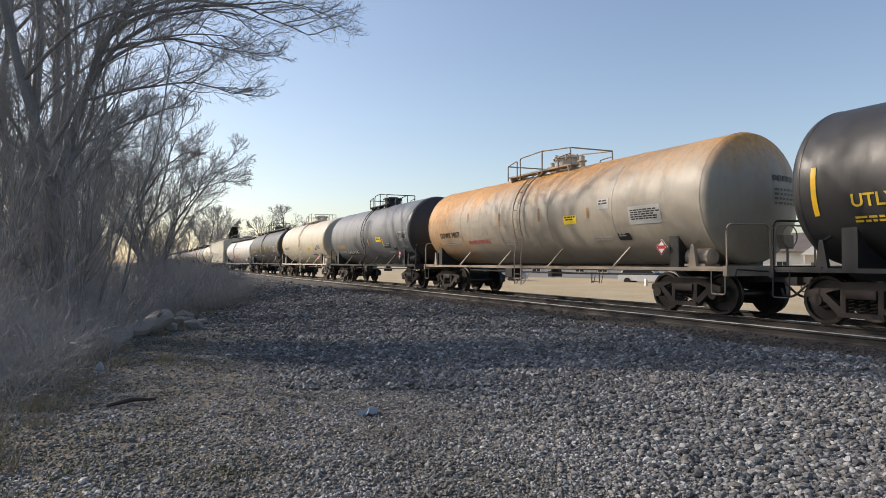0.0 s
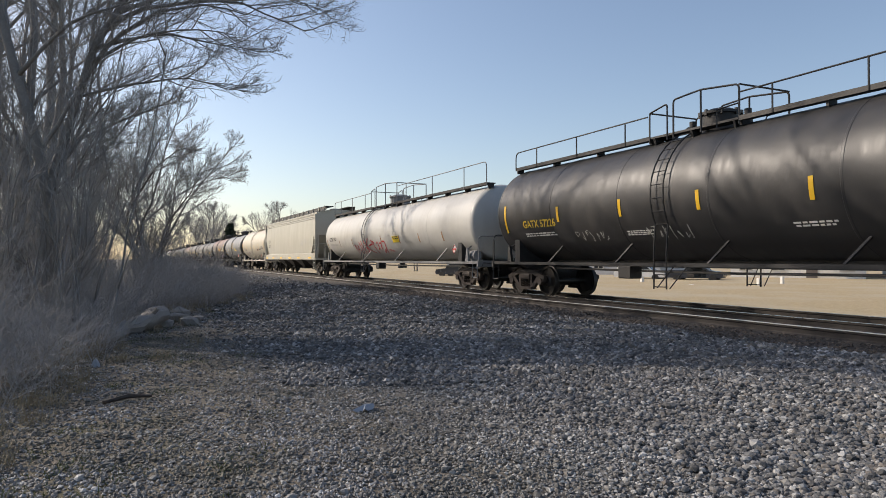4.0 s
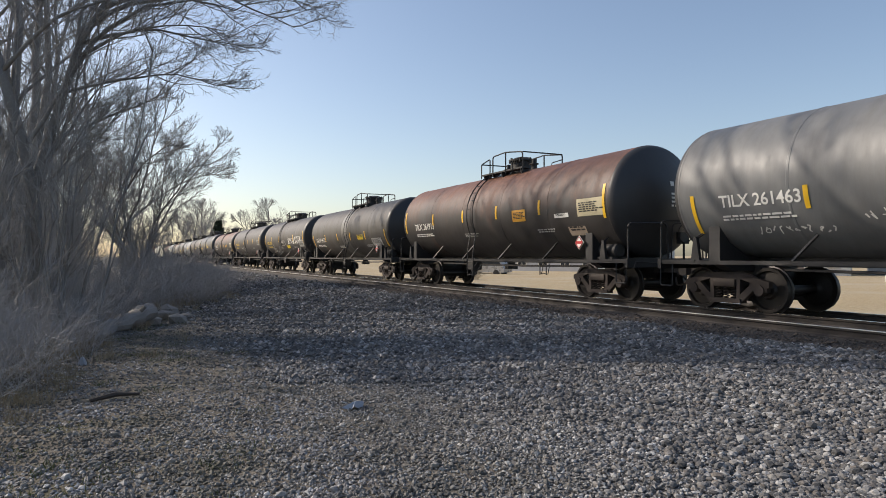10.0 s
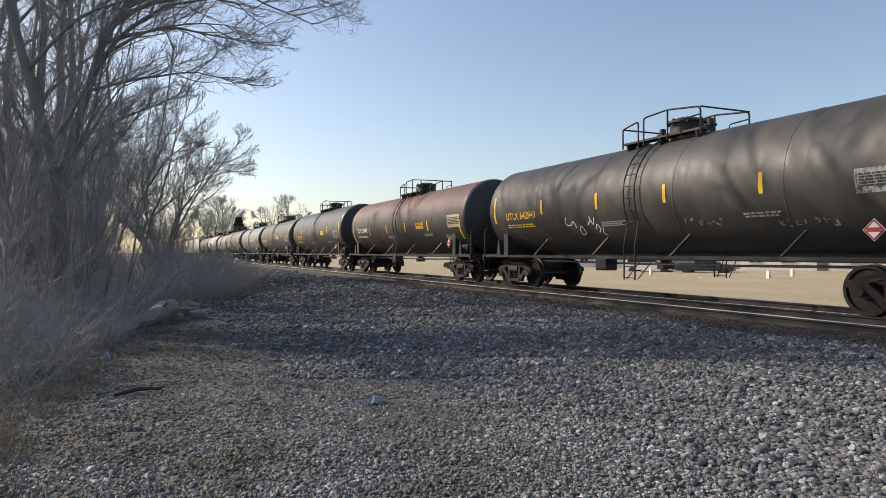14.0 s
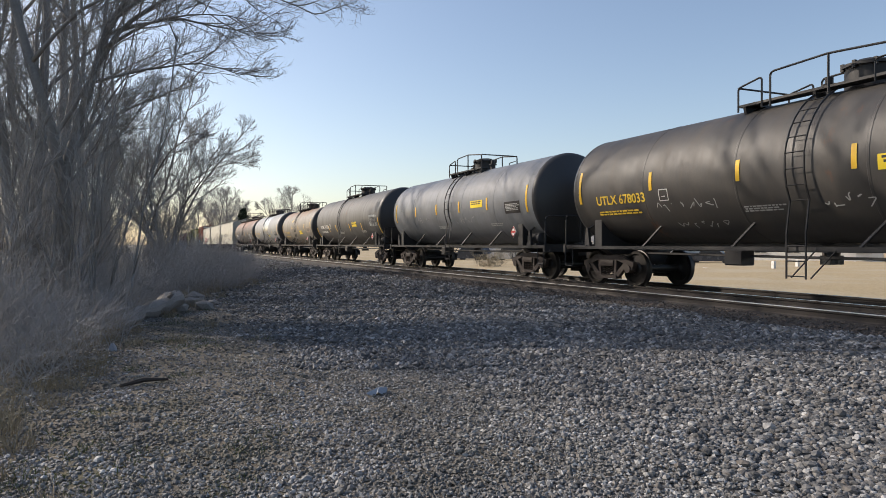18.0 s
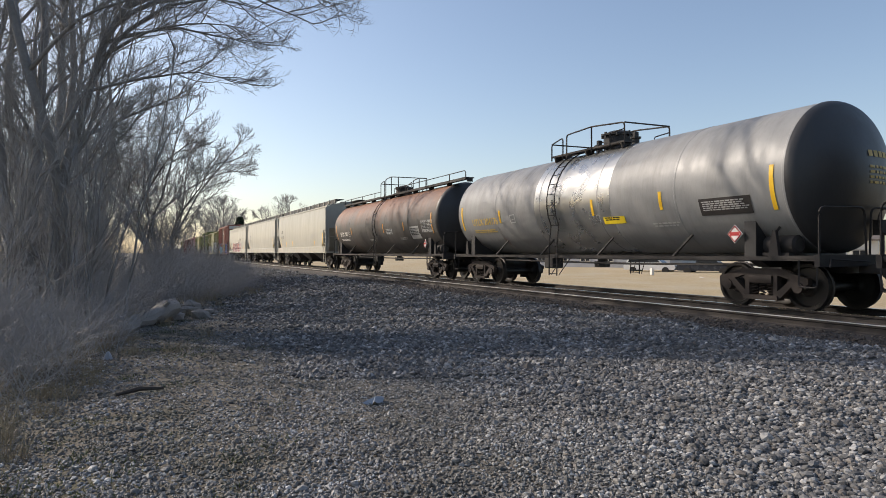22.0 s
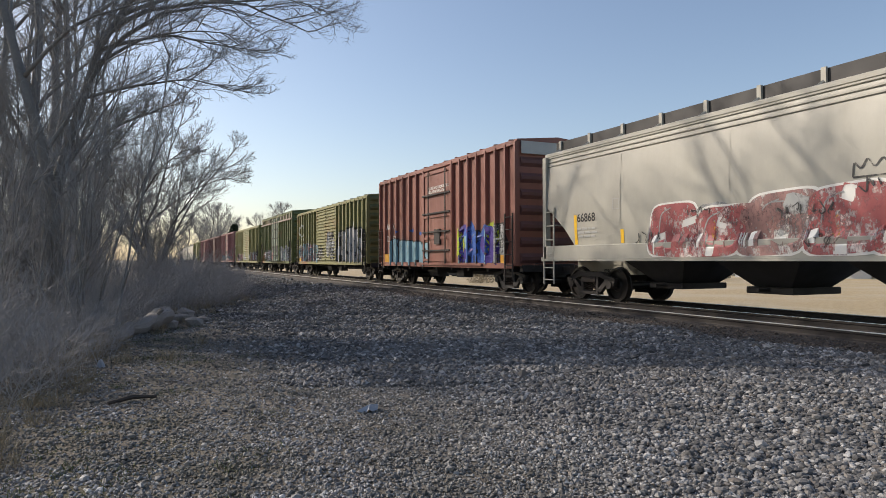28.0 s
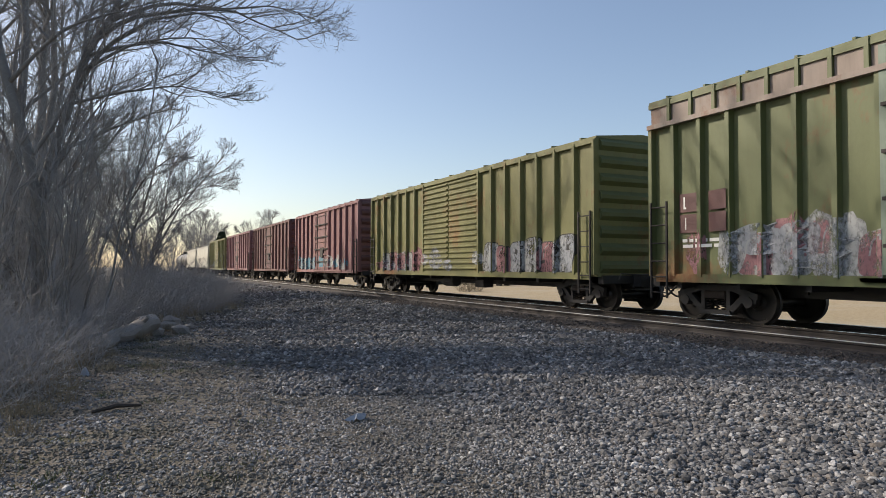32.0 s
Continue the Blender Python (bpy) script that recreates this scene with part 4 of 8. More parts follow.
def ladder_box(car, x, y0, y1, zs, mat, thick=0.016, axis="y"):
    lad = Shape()
    for y in (y0, y1):
        lad.box(x - 0.02, x + 0.02, y - 0.02, y + 0.02, zs[0] - 0.12, zs[-1] + 0.12)
    ob = part("ladder", lad, mat, car)
    for z in zs:
        part("rung", Shape().rod((x, y0, z), (x, y1, z), thick, 5), mat, ob)


def hopper_car(spec):
    L = spec["len"]
    skin, dark = spec["skin"], spec.get("dark", STEEL_BLACK)
    car = thing("covered_hopper", spec["label"], "hopper car", group="train")
    Lb, eave = L - 1.3, spec.get("eave", 4.12)
    body = Shape()
    st = [-Lb / 2, -Lb / 2 + 0.5, -Lb / 2 + 1.0, -Lb / 2 + 1.45, -Lb / 2 + 2.0]
    n = 12
    st += [-Lb / 2 + 2.0 + (Lb - 4.0) * i / n for i in range(1, n)] + [-q for q in st[::-1]]
    rings = []
    for y in st:
        d = Lb / 2 - abs(y)
        zb = 1.48 + 1.25 * max(0.0, 1 - d / 1.45) ** 0.8
        side = []
        for i in range(9):
            z = zb + (eave - zb) * i / 8
            side.append((hopper_half(z), z))
        roof = [(1.38, eave + 0.12), (0.9, eave + 0.24), (0.4, eave + 0.3)]
        ring = [(-x, z) for x, z in side] + [(-x, z) for x, z in roof] + [(x, z) for x, z in roof[::-1]] + [(x, z) for x, z in side[::-1]]
        rings.append([(x, y, z) for x, z in ring])
    m = len(rings[0])
    body.add([p for r in rings for p in r], [(i * m + j, i * m + (j + 1) % m, (i + 1) * m + (j + 1) % m, (i + 1) * m + j) for i in range(len(rings) - 1) for j in range(m)] + [tuple(range(m)), tuple(range((len(rings) - 1) * m, len(rings) * m))])
    part("body", body, skin, car, smooth=0.5)
    for sx in (-1, 1):
        part("side_sill", Shape().box(sx * 1.60 - 0.05, sx * 1.60 + 0.05, -L / 2 + 0.65, L / 2 - 0.65, 1.14, 1.52, 0.015), spec.get("sill", skin), car)
        part("eave_rail", Shape().box(sx * 1.50 - 0.05, sx * 1.50 + 0.05, -Lb / 2 - 0.02, Lb / 2 + 0.02, eave - 0.01, eave + 0.10, 0.015), skin, car)
        part("sill_flange", Shape().box(sx * 1.655 - 0.03, sx * 1.655 + 0.03, -L / 2 + 0.7, L / 2 - 0.7, 1.10, 1.15), skin, car)
        b = Shape()
        for z in spec.get("beads", (eave - 0.30, eave - 0.18, eave - 0.06)):
            b.box(sx * hopper_half(z) - 0.03, sx * hopper_half(z) + 0.03, -Lb / 2 + 0.02, Lb / 2 - 0.02, z, z + 0.045, 0.01)
        if b.v:
            part("eave_bead", b, skin, car)
        for i in range(1, 5):
            y = -Lb / 2 + Lb * i / 5
            seam = Shape()
            seam.add([(sx * (hopper_half(z) + 0.008), y + q, z) for z in (1.55, 2.1, 2.6, 3.1, 3.75) for q in (-0.03, 0.03)], [(2 * k, 2 * k + 1, 2 * k + 3, 2 * k + 2) for k in range(4)])
            part("seam", seam, skin, car)
    # end frames: corner posts, sloped end sheet, cross ladder
    for d in (-1, 1):
        ye = d * (Lb / 2 + 0.02)
        yo = d * (L / 2 - 0.5)
        for sx in (-1, 1):
            p = Shape()
            p.box(sx * 1.57 - 0.08, sx * 1.57 + 0.08, min(ye, ye - d * 0.16), max(ye, ye - d * 0.16), 1.14, eave - 0.02)
            p.tube([(sx * 1.45, ye, 2.8), (sx * 1.45, yo, 1.5)], 0.03, 5)
            part("corner_post", p, skin, car)
        slope = Shape()
        a, b2 = ye - d * 0.1, d * (Lb / 2 - 2.1)
        slope.add([(-1.5, a, 2.85), (1.5, a, 2.85), (1.5, b2, 1.2), (-1.5, b2, 1.2), (-1.5, a - d * 0.06, 2.85), (1.5, a - d * 0.06, 2.85), (1.5, b2 - d * 0.06, 1.2), (-1.5, b2 - d * 0.06, 1.2)], [(0, 1, 2, 3), (4, 7, 6, 5), (0, 4, 5, 1), (3, 2, 6, 7), (0, 3, 7, 4), (1, 5, 6, 2)])
        part("end_slope_sheet", slope, spec.get("end", skin), car)
        f = Shape()
        f.box(-1.62, 1.62, min(yo, yo - d * 0.9), max(yo, yo - d * 0.9), 1.08, 1.2)
        f.box(-0.3, 0.3, min(yo, yo - d * 2.6), max(yo, yo - d * 2.6), 0.72, 1.1)
        for sx in (-0.75, 0.0, 0.75):
            f.box(sx - 0.05, sx + 0.05, min(yo - d * 0.9, yo - d * 1.02), max(yo - d * 0.9, yo - d * 1.02), 1.2, 2.3)
        part("end_platform", f, spec.get("end", skin), car)
        rail = Shape().tube(smooth_path([(-1.5, yo, 1.2), (-1.5, yo, 2.15), (0.2, yo, 2.15), (0.2, yo, 1.2)], 0.15), 0.022, 5)
        part("end_handrail", rail, skin, car)
        ladder_box(car, -1.64, ye - d * 0.05, ye - d * 0.55, [0.55, 0.9, 1.3, 1.7, 2.1, 2.5], skin)
        ladder_box(car, 1.64, ye - d * 0.05, ye - d * 0.55, [0.55, 0.9, 1.3, 1.7, 2.1, 2.5], skin)
    bays = spec.get("bays", 4)
    for i in range(bays):
        y = -(Lb / 2 - 2.5) + (Lb - 5.0) * (i + 0.5) / bays
        w = (Lb - 5.0) / bays / 2
        h = Shape()
        ringA = [(-1.5, y - w, 1.5), (1.5, y - w, 1.5), (1.5, y + w, 1.5), (-1.5, y + w, 1.5)]
        ringB = [(-0.6, y - 0.42, 0.55), (0.6, y - 0.42, 0.55), (0.6, y + 0.42, 0.55), (-0.6, y + 0.42, 0.55)]
        h.add(ringA + ringB, [(0, 1, 5, 4), (1, 2, 6, 5), (2, 3, 7, 6), (3, 0, 4, 7), (4, 5, 6, 7)])
        bay = part("hopper_bay", h, dark, car, "dark sloped discharge bay")
        g = Shape().box(-0.72, 0.72, y - 0.55, y + 0.55, 0.42, 0.56, 0.02).tube([(-1.05, y, 0.5), (1.05, y, 0.5)], 0.035, 6)
        part("outlet_gate", g, STEEL_DIRTY, bay)
    # roof walkways
    for sx in (-1, 1):
        w = Shape()
        w.box(sx * 0.72 - 0.24, sx * 0.72 + 0.24, -Lb / 2 - 0.25, Lb / 2 + 0.25, eave + 0.47, eave + 0.51)
        # deep dark edge strip stands in for the shade under the grating
        w.box(sx * 0.98 - 0.012, sx * 0.98 + 0.012, -Lb / 2 - 0.25, Lb / 2 + 0.25, eave + 0.24, eave + 0.52)
        rb = part("running_board", w, STEEL_BLACK, car, "dark open grating roof walkway")
        k = 12
        for i in range(k + 1):
            y = -Lb / 2 + Lb * i / k
            part("stand", Shape().box(sx * 1.02 - 0.03, sx * 1.02 + 0.03, y - 0.05, y + 0.05, eave + 0.16, eave + 0.54).tube([(sx * 1.3, y, eave + 0.12), (sx * 1.0, y, eave + 0.3)], 0.03, 4), skin, rb)
    for i in range(8):
        y = -Lb / 2 + Lb * (i + 0.5) / 8
        hatch = Shape().lathe([(0, 0.36), (0.14, 0.36), (0.16, 0.3), (0.18, 0.0)], 14, "z", (0, y, eave + 0.28))
        part("hatch", hatch, skin, car)
    wrap = flat_wrap(hopper_half)
    if spec.get("text"):
        a, b = spec["text"]
        ty, t1, t2 = spec.get("at", (7.56, 2.53, 2.14))
        if a:
            mark(car, "reporting_mark", a, 0.22, ty, t1, spec.get("mark", BLACK_MARK), wrap, 0.006)
        mark(car, "reporting_mark", b, 0.22, ty, t2, spec.get("mark", BLACK_MARK), wrap, 0.006)
        bars(car, "small_print", ty, t2 - 0.22, 0.85, 3, 0.06, GREY_MARK, wrap, 3)
        strokes(car, "plate_mark", [[(0, 0), (0.24, 0)], [(0.24, 0), (0.24, 0.26)], [(0.24, 0.26), (0, 0.26)], [(0, 0.26), (0, 0)]], 0.018, GREY_MARK, wrap, ty - 1.5, t2 + 0.25)
    bars(car, "small_print", -Lb / 2 + 4.4, 2.4, 0.9, 6, 0.035, GREY_MARK, wrap, 5)
    bars(car, "small_print", -Lb / 2 + 3.2, 2.5, 0.6, 6, 0.03, GREY_MARK, wrap, 4)
    bars(car, "small_print", -Lb / 2 + 6.2, 1.30, 1.2, 1, 0.07, GREY_MARK, flat_wrap(lambda z: 1.651), 6)
    sill = flat_wrap(lambda z: 1.651)
    for y, z, w, h in spec.get("stripes", []):
        patch(car, "reflector", y, z, w, h, YELLOW, wrap if z > 1.5 else sill, "yellow reflective strip", rows=2)
    for y in spec.get("sill_strips", []):
        patch(car, "reflector", y, 1.17, 0.8, 0.11, YELLOW, sill, "yellow reflective strip", rows=1)
    add_truck(car, -L / 2 + 2.05, spec.get("frames", STEEL_DIRTY))
    add_truck(car, L / 2 - 2.05, spec.get("frames", STEEL_DIRTY))
    add_ends(car, L, skin)
    if spec.get("extra"):
        spec["extra"](car, wrap, Lb)
    return car


# ---------------------------------------------------------------- boxcars
def box_car(spec):
    L = spec["len"]
    skin, rib_mat, dark = spec["skin"], spec.get("rib", spec["skin"]), spec.get("end", spec["skin"])
    car = thing("boxcar", spec["label"], "boxcar", group="train")
    Lb, eave, zb, hw = L - spec.get("overhang", 1.95), spec.get("eave", 4.62), 0.92, 1.50
    part("body", Shape().box(-hw, hw, -Lb / 2, Lb / 2, zb, eave), skin, car)
    roof = Shape()
    roof.prism([(-hw - 0.06, eave), (hw + 0.06, eave), (hw + 0.06, eave + 0.05), (0, eave + 0.2), (-hw - 0.06, eave + 0.05)], "y", -Lb / 2 - 0.02, Lb / 2 + 0.02)
    roof_ob = part("roof", roof, spec.get("roof", skin), car)
    for i in range(13):
        y = -Lb / 2 + Lb * (i + 0.5) / 13
        part("roof_rib", Shape().prism([(-hw - 0.05, eave + 0.06), (0, eave + 0.21), (hw + 0.05, eave + 0.06), (hw + 0.05, eave + 0.1), (0, eave + 0.25), (-hw - 0.05, eave + 0.1)], "y", y - 0.03, y + 0.03), spec.get("roof", skin), roof_ob)
    d0, d1 = spec["door"]
    out = 0.125
    for sx in (-1, 1):
        x0, x1 = sorted((sx * hw, sx * (hw + out)))
        n = spec.get("ribs", 7)
        for a, b in ((-Lb / 2, d0), (d1, Lb / 2)):
            for i in range(n + 1):
                y = a + (b - a) * i / n
                y = min(max(y, -Lb / 2 + 0.06), Lb / 2 - 0.06)
                r = Shape().prism([(sx * hw, y - 0.07), (sx * (hw + out), y - 0.05), (sx * (hw + out), y + 0.05), (sx * hw, y + 0.07)], "z", zb + 0.05, spec.get("rib_top", eave - 0.04))
                part("rib", r, rib_mat, car)
        part("side_sill", Shape().prism([(sx * (hw + 0.06), -Lb / 2 + 0.2), (sx * (hw + 0.1), -Lb / 2 + 0.2), (sx * (hw + 0.1), Lb / 2 - 0.2), (sx * (hw + 0.06), Lb / 2 - 0.2)], "z", zb - 0.08, zb + 0.1), spec.get("sill", skin), car)
        part("top_chord", Shape().box(min(sx * hw, sx * (hw + 0.1)), max(sx * hw, sx * (hw + 0.1)), -Lb / 2, Lb / 2, eave - 0.12, eave - 0.01), skin, car)
        if spec.get("fishbelly"):
            f = [(-Lb / 2 + 2.6, zb), (-Lb / 2 + 3.6, zb - 0.3), (Lb / 2 - 3.6, zb - 0.3), (Lb / 2 - 2.6, zb)]
            part("deep_sill", Shape().prism([(y, z) for y, z in f], "x", min(sx * (hw - 0.1), sx * (hw - 0.04)), max(sx * (hw - 0.1), sx * (hw - 0.04))), STEEL_BLACK, car)
        leaves = spec.get("leaves", 1)
        for q in range(leaves):
            a, b = d0 + (d1 - d0) * q / leaves + 0.03, d0 + (d1 - d0) * (q + 1) / leaves - 0.03
            xd = sx * (hw + 0.03)
            door = part("door", Shape().box(min(xd, xd + sx * 0.05), max(xd, xd + sx * 0.05), a, b, zb + 0.12, eave - 0.18), spec.get("door_mat", skin), car, spec.get("door_label", ""))
            xe = xd + sx * 0.05
            if spec.get("style") == "ribbed":
                k = 17
                for i in range(k):
                    z = zb + 0.2 + (eave - zb - 0.45) * i / (k - 1)
                    part("door_rib", Shape().prism([(xe, z - 0.055), (xe + sx * 0.06, z - 0.015), (xe + sx * 0.06, z + 0.015), (xe, z + 0.055)], "y", a + 0.06, b - 0.06), spec.get("door_mat", skin), door)
            else:
                fr = Shape()
                for y in (a + 0.06, b - 0.06):
                    fr.box(min(xe, xe + sx * 0.05), max(xe, xe + sx * 0.05), y - 0.06, y + 0.06, zb + 0.12, eave - 0.18)
                for i in range(5):
                    z = zb + 0.2 + (eave - zb - 0.48) * i / 4
                    fr.box(min(xe, xe + sx * 0.045), max(xe, xe + sx * 0.045), a + 0.1, b - 0.1, z - 0.05, z + 0.05)
                part("door_frame", fr, spec.get("door_mat", skin), door)
                for y in (a + (b - a) * 0.15, a + (b - a) * 0.75):
                    lb = Shape().tube([(xe + sx * 0.09, y, zb + 0.05), (xe + sx * 0.09, y, eave - 0.2)], 0.028, 5)
                    part("lock_bar", lb, spec.get("bar_mat", STEEL_BLACK), door)
                plate = Shape().box(min(xe, xe + sx * 0.07), max(xe, xe + sx * 0.07), a + (b - a) * 0.36, a + (b - a) * 0.56, 1.75, 2.35)
                part("lock_plate", plate, STEEL_DIRTY, door)
                for z in (1.5, 2.25, 3.0, 3.75):
                    part("lock_bracket", Shape().box(min(xe, xe + sx * 0.1), max(xe, xe + sx * 0.1), a + 0.05, b - 0.05, z - 0.03, z + 0.03), spec.get("bar_mat", STEEL_DIRTY), door)
                part("door_track", Shape().box(min(xe, xe + sx * 0.09), max(xe, xe + sx * 0.09), d0 - (d1 - d0) * 0.9, d1 + 0.3, zb + 0.0, zb + 0.07), spec.get("sill", skin), car)
        for e, side in ((-1, -1), (1, 1)):
            y0 = e * (Lb / 2 - 0.12)
            ladder_box(car, sx * (hw + 0.16), y0, y0 - e * 0.48, [0.6, 0.95, 1.3, 1.7, 2.1, 2.5], spec.get("iron", STEEL_DIRTY))
    for e in (-1, 1):
        ye = e * Lb / 2
        n = spec.get("end_ribs", 8)
        for i in range(n):
            z = zb + 0.25 + (eave - zb - 0.4) * i / (n - 1)
            r = Shape().prism([(ye, z - 0.16), (ye + e * 0.09, z - 0.05), (ye + e * 0.09, z + 0.05), (ye, z + 0.16)], "x", -hw + 0.06, hw - 0.06)
            part("end_rib", r, dark, car)
        if spec.get("end_plate"):
            part("end_plate", Shape().box(-hw + 0.05, hw - 0.05, min(ye + e * 0.08, ye + e * 0.12), max(ye + e * 0.08, ye + e * 0.12), eave - 0.42, eave - 0.02), spec["end_plate"], car, "pale panel at the top of the end")
        f = Shape().box(-0.35, 0.35, min(ye, ye - e * 3), max(ye, ye - e * 3), 0.62, 0.92)
        f.box(-1.4, 1.4, ye - e * 0.02 - 0.1, ye - e * 0.02 + 0.1, 0.74, 0.95)
        f.box(-0.4, 0.4, min(ye, ye + e * 0.35), max(ye, ye + e * 0.35), 0.66, 0.98)
        part("end_sill", f, STEEL_BLACK, car)
        b = Shape().box(0.35, 0.75, min(ye, ye + e * 0.3), max(ye, ye + e * 0.3), 2.1, 2.5)
        ring = [(0.5 + 0.26 * math.cos(a), ye + e * 0.36, 2.3 + 0.26 * math.sin(a)) for a in (2 * math.pi * i / 14 for i in range(15))]
        b.tube(ring, 0.018, 4)
        if e < 0:
            part("brake_wheel", b, STEEL_DIRTY, car)
    part("centre_sill", Shape().box(-0.28, 0.28, -Lb / 2, Lb / 2, 0.55, 0.92), STEEL_BLACK, car)
    for i in range(9):
        y = -Lb / 2 + Lb * (i + 0.5) / 9
        part("crossbearer", Shape().box(-1.45, 1.45, y - 0.06, y + 0.06, 0.72, 0.92), STEEL_BLACK, car)
    u = Shape()
    u.lathe([(-0.45, 0), (-0.45, 0.2), (0.45, 0.2), (0.45, 0)], 12, "y", (-0.85, 1.2, 0.62))
    part("valve_box", Shape().box(-1.1, -0.7, -1.8, -1.2, 0.45, 0.85), STEEL_BLACK, car)
    part("brake_reservoir", u, STEEL_BLACK, car)
    wrap = ribbed_wrap(Lb, d0, d1, spec.get("ribs", 7), hw, out, spec.get("leaves", 1), spec.get("style") == "ribbed", zb, eave)
    add_truck(car, -L / 2 + 2.35, spec.get("frames", STEEL_BLACK))
    add_truck(car, L / 2 - 2.35, spec.get("frames", STEEL_BLACK))
    add_ends(car, L, STEEL_BLACK)
    if spec.get("extra"):
        spec["extra"](car, wrap, Lb, eave)
    return car

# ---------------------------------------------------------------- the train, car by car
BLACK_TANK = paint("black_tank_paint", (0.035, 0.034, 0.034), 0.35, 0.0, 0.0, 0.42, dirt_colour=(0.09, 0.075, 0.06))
BROWN_BLACK = paint("dusty_black_paint", (0.050, 0.046, 0.042), 0.5, 0.05, 0.0, 0.5, dirt_colour=(0.13, 0.105, 0.08))
SLATE_TANK = paint("slate_grey_paint", (0.154, 0.162, 0.172), 0.35, 0.0, 0.0, 0.42)
GREY_TANK = paint("grey_tank_paint", (0.153, 0.157, 0.157), 0.4, 0.0, 0.0, 0.45)
DUSTY_GREY = paint("dusty_grey_paint", (0.087, 0.085, 0.079), 0.5, 0.1, 0.0, 0.5)
ORANGE_RUST = paint("rust_topped_grey_paint", (0.34, 0.30, 0.24), 0.35, 0.0, 0.95, 0.5, rust_colour=(0.64, 0.32, 0.09), back=0.75)
CREAM_TANK = paint("cream_tank_paint", (0.47, 0.425, 0.335), 0.25, 0.0, 0.0, 0.45, dirt_colour=(0.28, 0.22, 0.15))
WHITE_TANK = paint("white_tank_paint", (0.46, 0.45, 0.42), 0.22, 0.0, 0.0, 0.42, dirt_colour=(0.25, 0.21, 0.16))
OXIDE_TANK = paint("oxide_brown_tank_paint", (0.036, 0.032, 0.03), 0.35, 0.1, 1.2, 0.5, rust_colour=(0.20, 0.088, 0.052))
RUSTY_GREY = paint("rusty_grey_tank_paint", (0.20, 0.175, 0.14), 0.45, 0.12, 0.75, 0.5, rust_colour=(0.30, 0.155, 0.065), back=0.15)
RUST_TANK = paint("rust_brown_tank_paint", (0.06, 0.055, 0.05), 0.4, 0.1, 1.12, 0.55, rust_colour=(0.25, 0.115, 0.062))
HOPPER_PALE = paint("pale_hopper_paint", (0.365, 0.352, 0.300), 0.22, 0.0, 0.0, 0.4, dirt_colour=(0.28, 0.24, 0.18))
HOPPER_GREY = paint("light_grey_hopper_paint", (0.335, 0.326, 0.283), 0.28, 0.0, 0.0, 0.36, dirt_colour=(0.25, 0.22, 0.17))
BOX_RED = paint("oxide_red_boxcar_paint", (0.235, 0.09, 0.065), 0.4, 0.15, 0.0, 0.5, dirt_colour=(0.13, 0.07, 0.05))
BOX_GREEN = paint("olive_green_boxcar_paint", (0.102, 0.120, 0.043), 0.45, 0.25, 0.0, 0.5, dirt_colour=(0.10, 0.10, 0.05))
BOX_LIME = paint("yellow_green_boxcar_paint", (0.165, 0.163, 0.058), 0.55, 0.3, 0.0, 0.5, dirt_colour=(0.15, 0.14, 0.07))
BOX_DARK_RED = paint("dark_red_boxcar_paint", (0.13, 0.055, 0.05), 0.5, 0.2, 0.0, 0.55)
BOX_FADED = paint("faded_red_boxcar_paint", (0.22, 0.10, 0.10), 0.5, 0.2, 0.0, 0.55)
MAROON = plain("dull_maroon_marking", (0.12, 0.055, 0.05), 0.6, 0, 0.4)
RUST_PANEL = paint("rusted_panel", (0.25, 0.20, 0.165), 0.5, 0.25, 0.0, 0.6)
TEAL_DOOR = paint("grey_green_door_paint", (0.15, 0.20, 0.15), 0.5, 0.2, 0.0, 0.5)
GREY_LIGHT = paint("light_grey_tank_paint", (0.24, 0.24, 0.235), 0.45, 0.05, 0.0, 0.45)
FADED_YELLOW = plain("faded_yellow_marking", (0.58, 0.40, 0.10), 0.55, 0, 0.4)
ORANGE_SIGN = plain("orange_sign", (0.72, 0.36, 0.04), 0.5, 0, 0.25)
TEAL_WASH = spray("teal_spray", (0.05, 0.16, 0.15), 0.5)
SILVER = spray("silver_spray", (0.36, 0.38, 0.40), 0.46)
SILVER_BRIGHT = spray("fresh_silver_spray", (0.42, 0.43, 0.44), 0.40)
CYAN_BRIGHT = spray("fresh_light_blue_spray", (0.22, 0.40, 0.47), 0.34)
RUST_SPOT = plain("rust_spot", (0.14, 0.07, 0.03), 0.8, 0, 0.5)
PALE_RED = spray("pale_red_spray", (0.36, 0.19, 0.17), 0.46)
ORANGE_REFLECT = plain("orange_reflector", (0.62, 0.30, 0.05), 0.5, 0, 0.3)
SIGN_WORN = plain("worn_cream_sign", (0.52, 0.46, 0.30), 0.6, 0, 0.4)
VIOLET_FADED = spray("faded_violet_spray", (0.22, 0.15, 0.26), 0.40)
WORN_BAND = plain("worn_grey_band", (0.15, 0.145, 0.135), 0.5, 0.2, 0.6, 2.5)
BRIGHT_BAND = plain("bare_bright_metal", (0.5, 0.5, 0.48), 0.3, 0.8, 0.2)
CREAM_TRIM = plain("cream_ironwork", (0.55, 0.50, 0.42), 0.6, 0, 0.4)
GREY_TRIM = plain("grey_ironwork", (0.22, 0.22, 0.22), 0.6, 0, 0.4)
TAN_TRIM = plain("rusty_tan_ironwork", (0.36, 0.29, 0.22), 0.65, 0, 0.5)


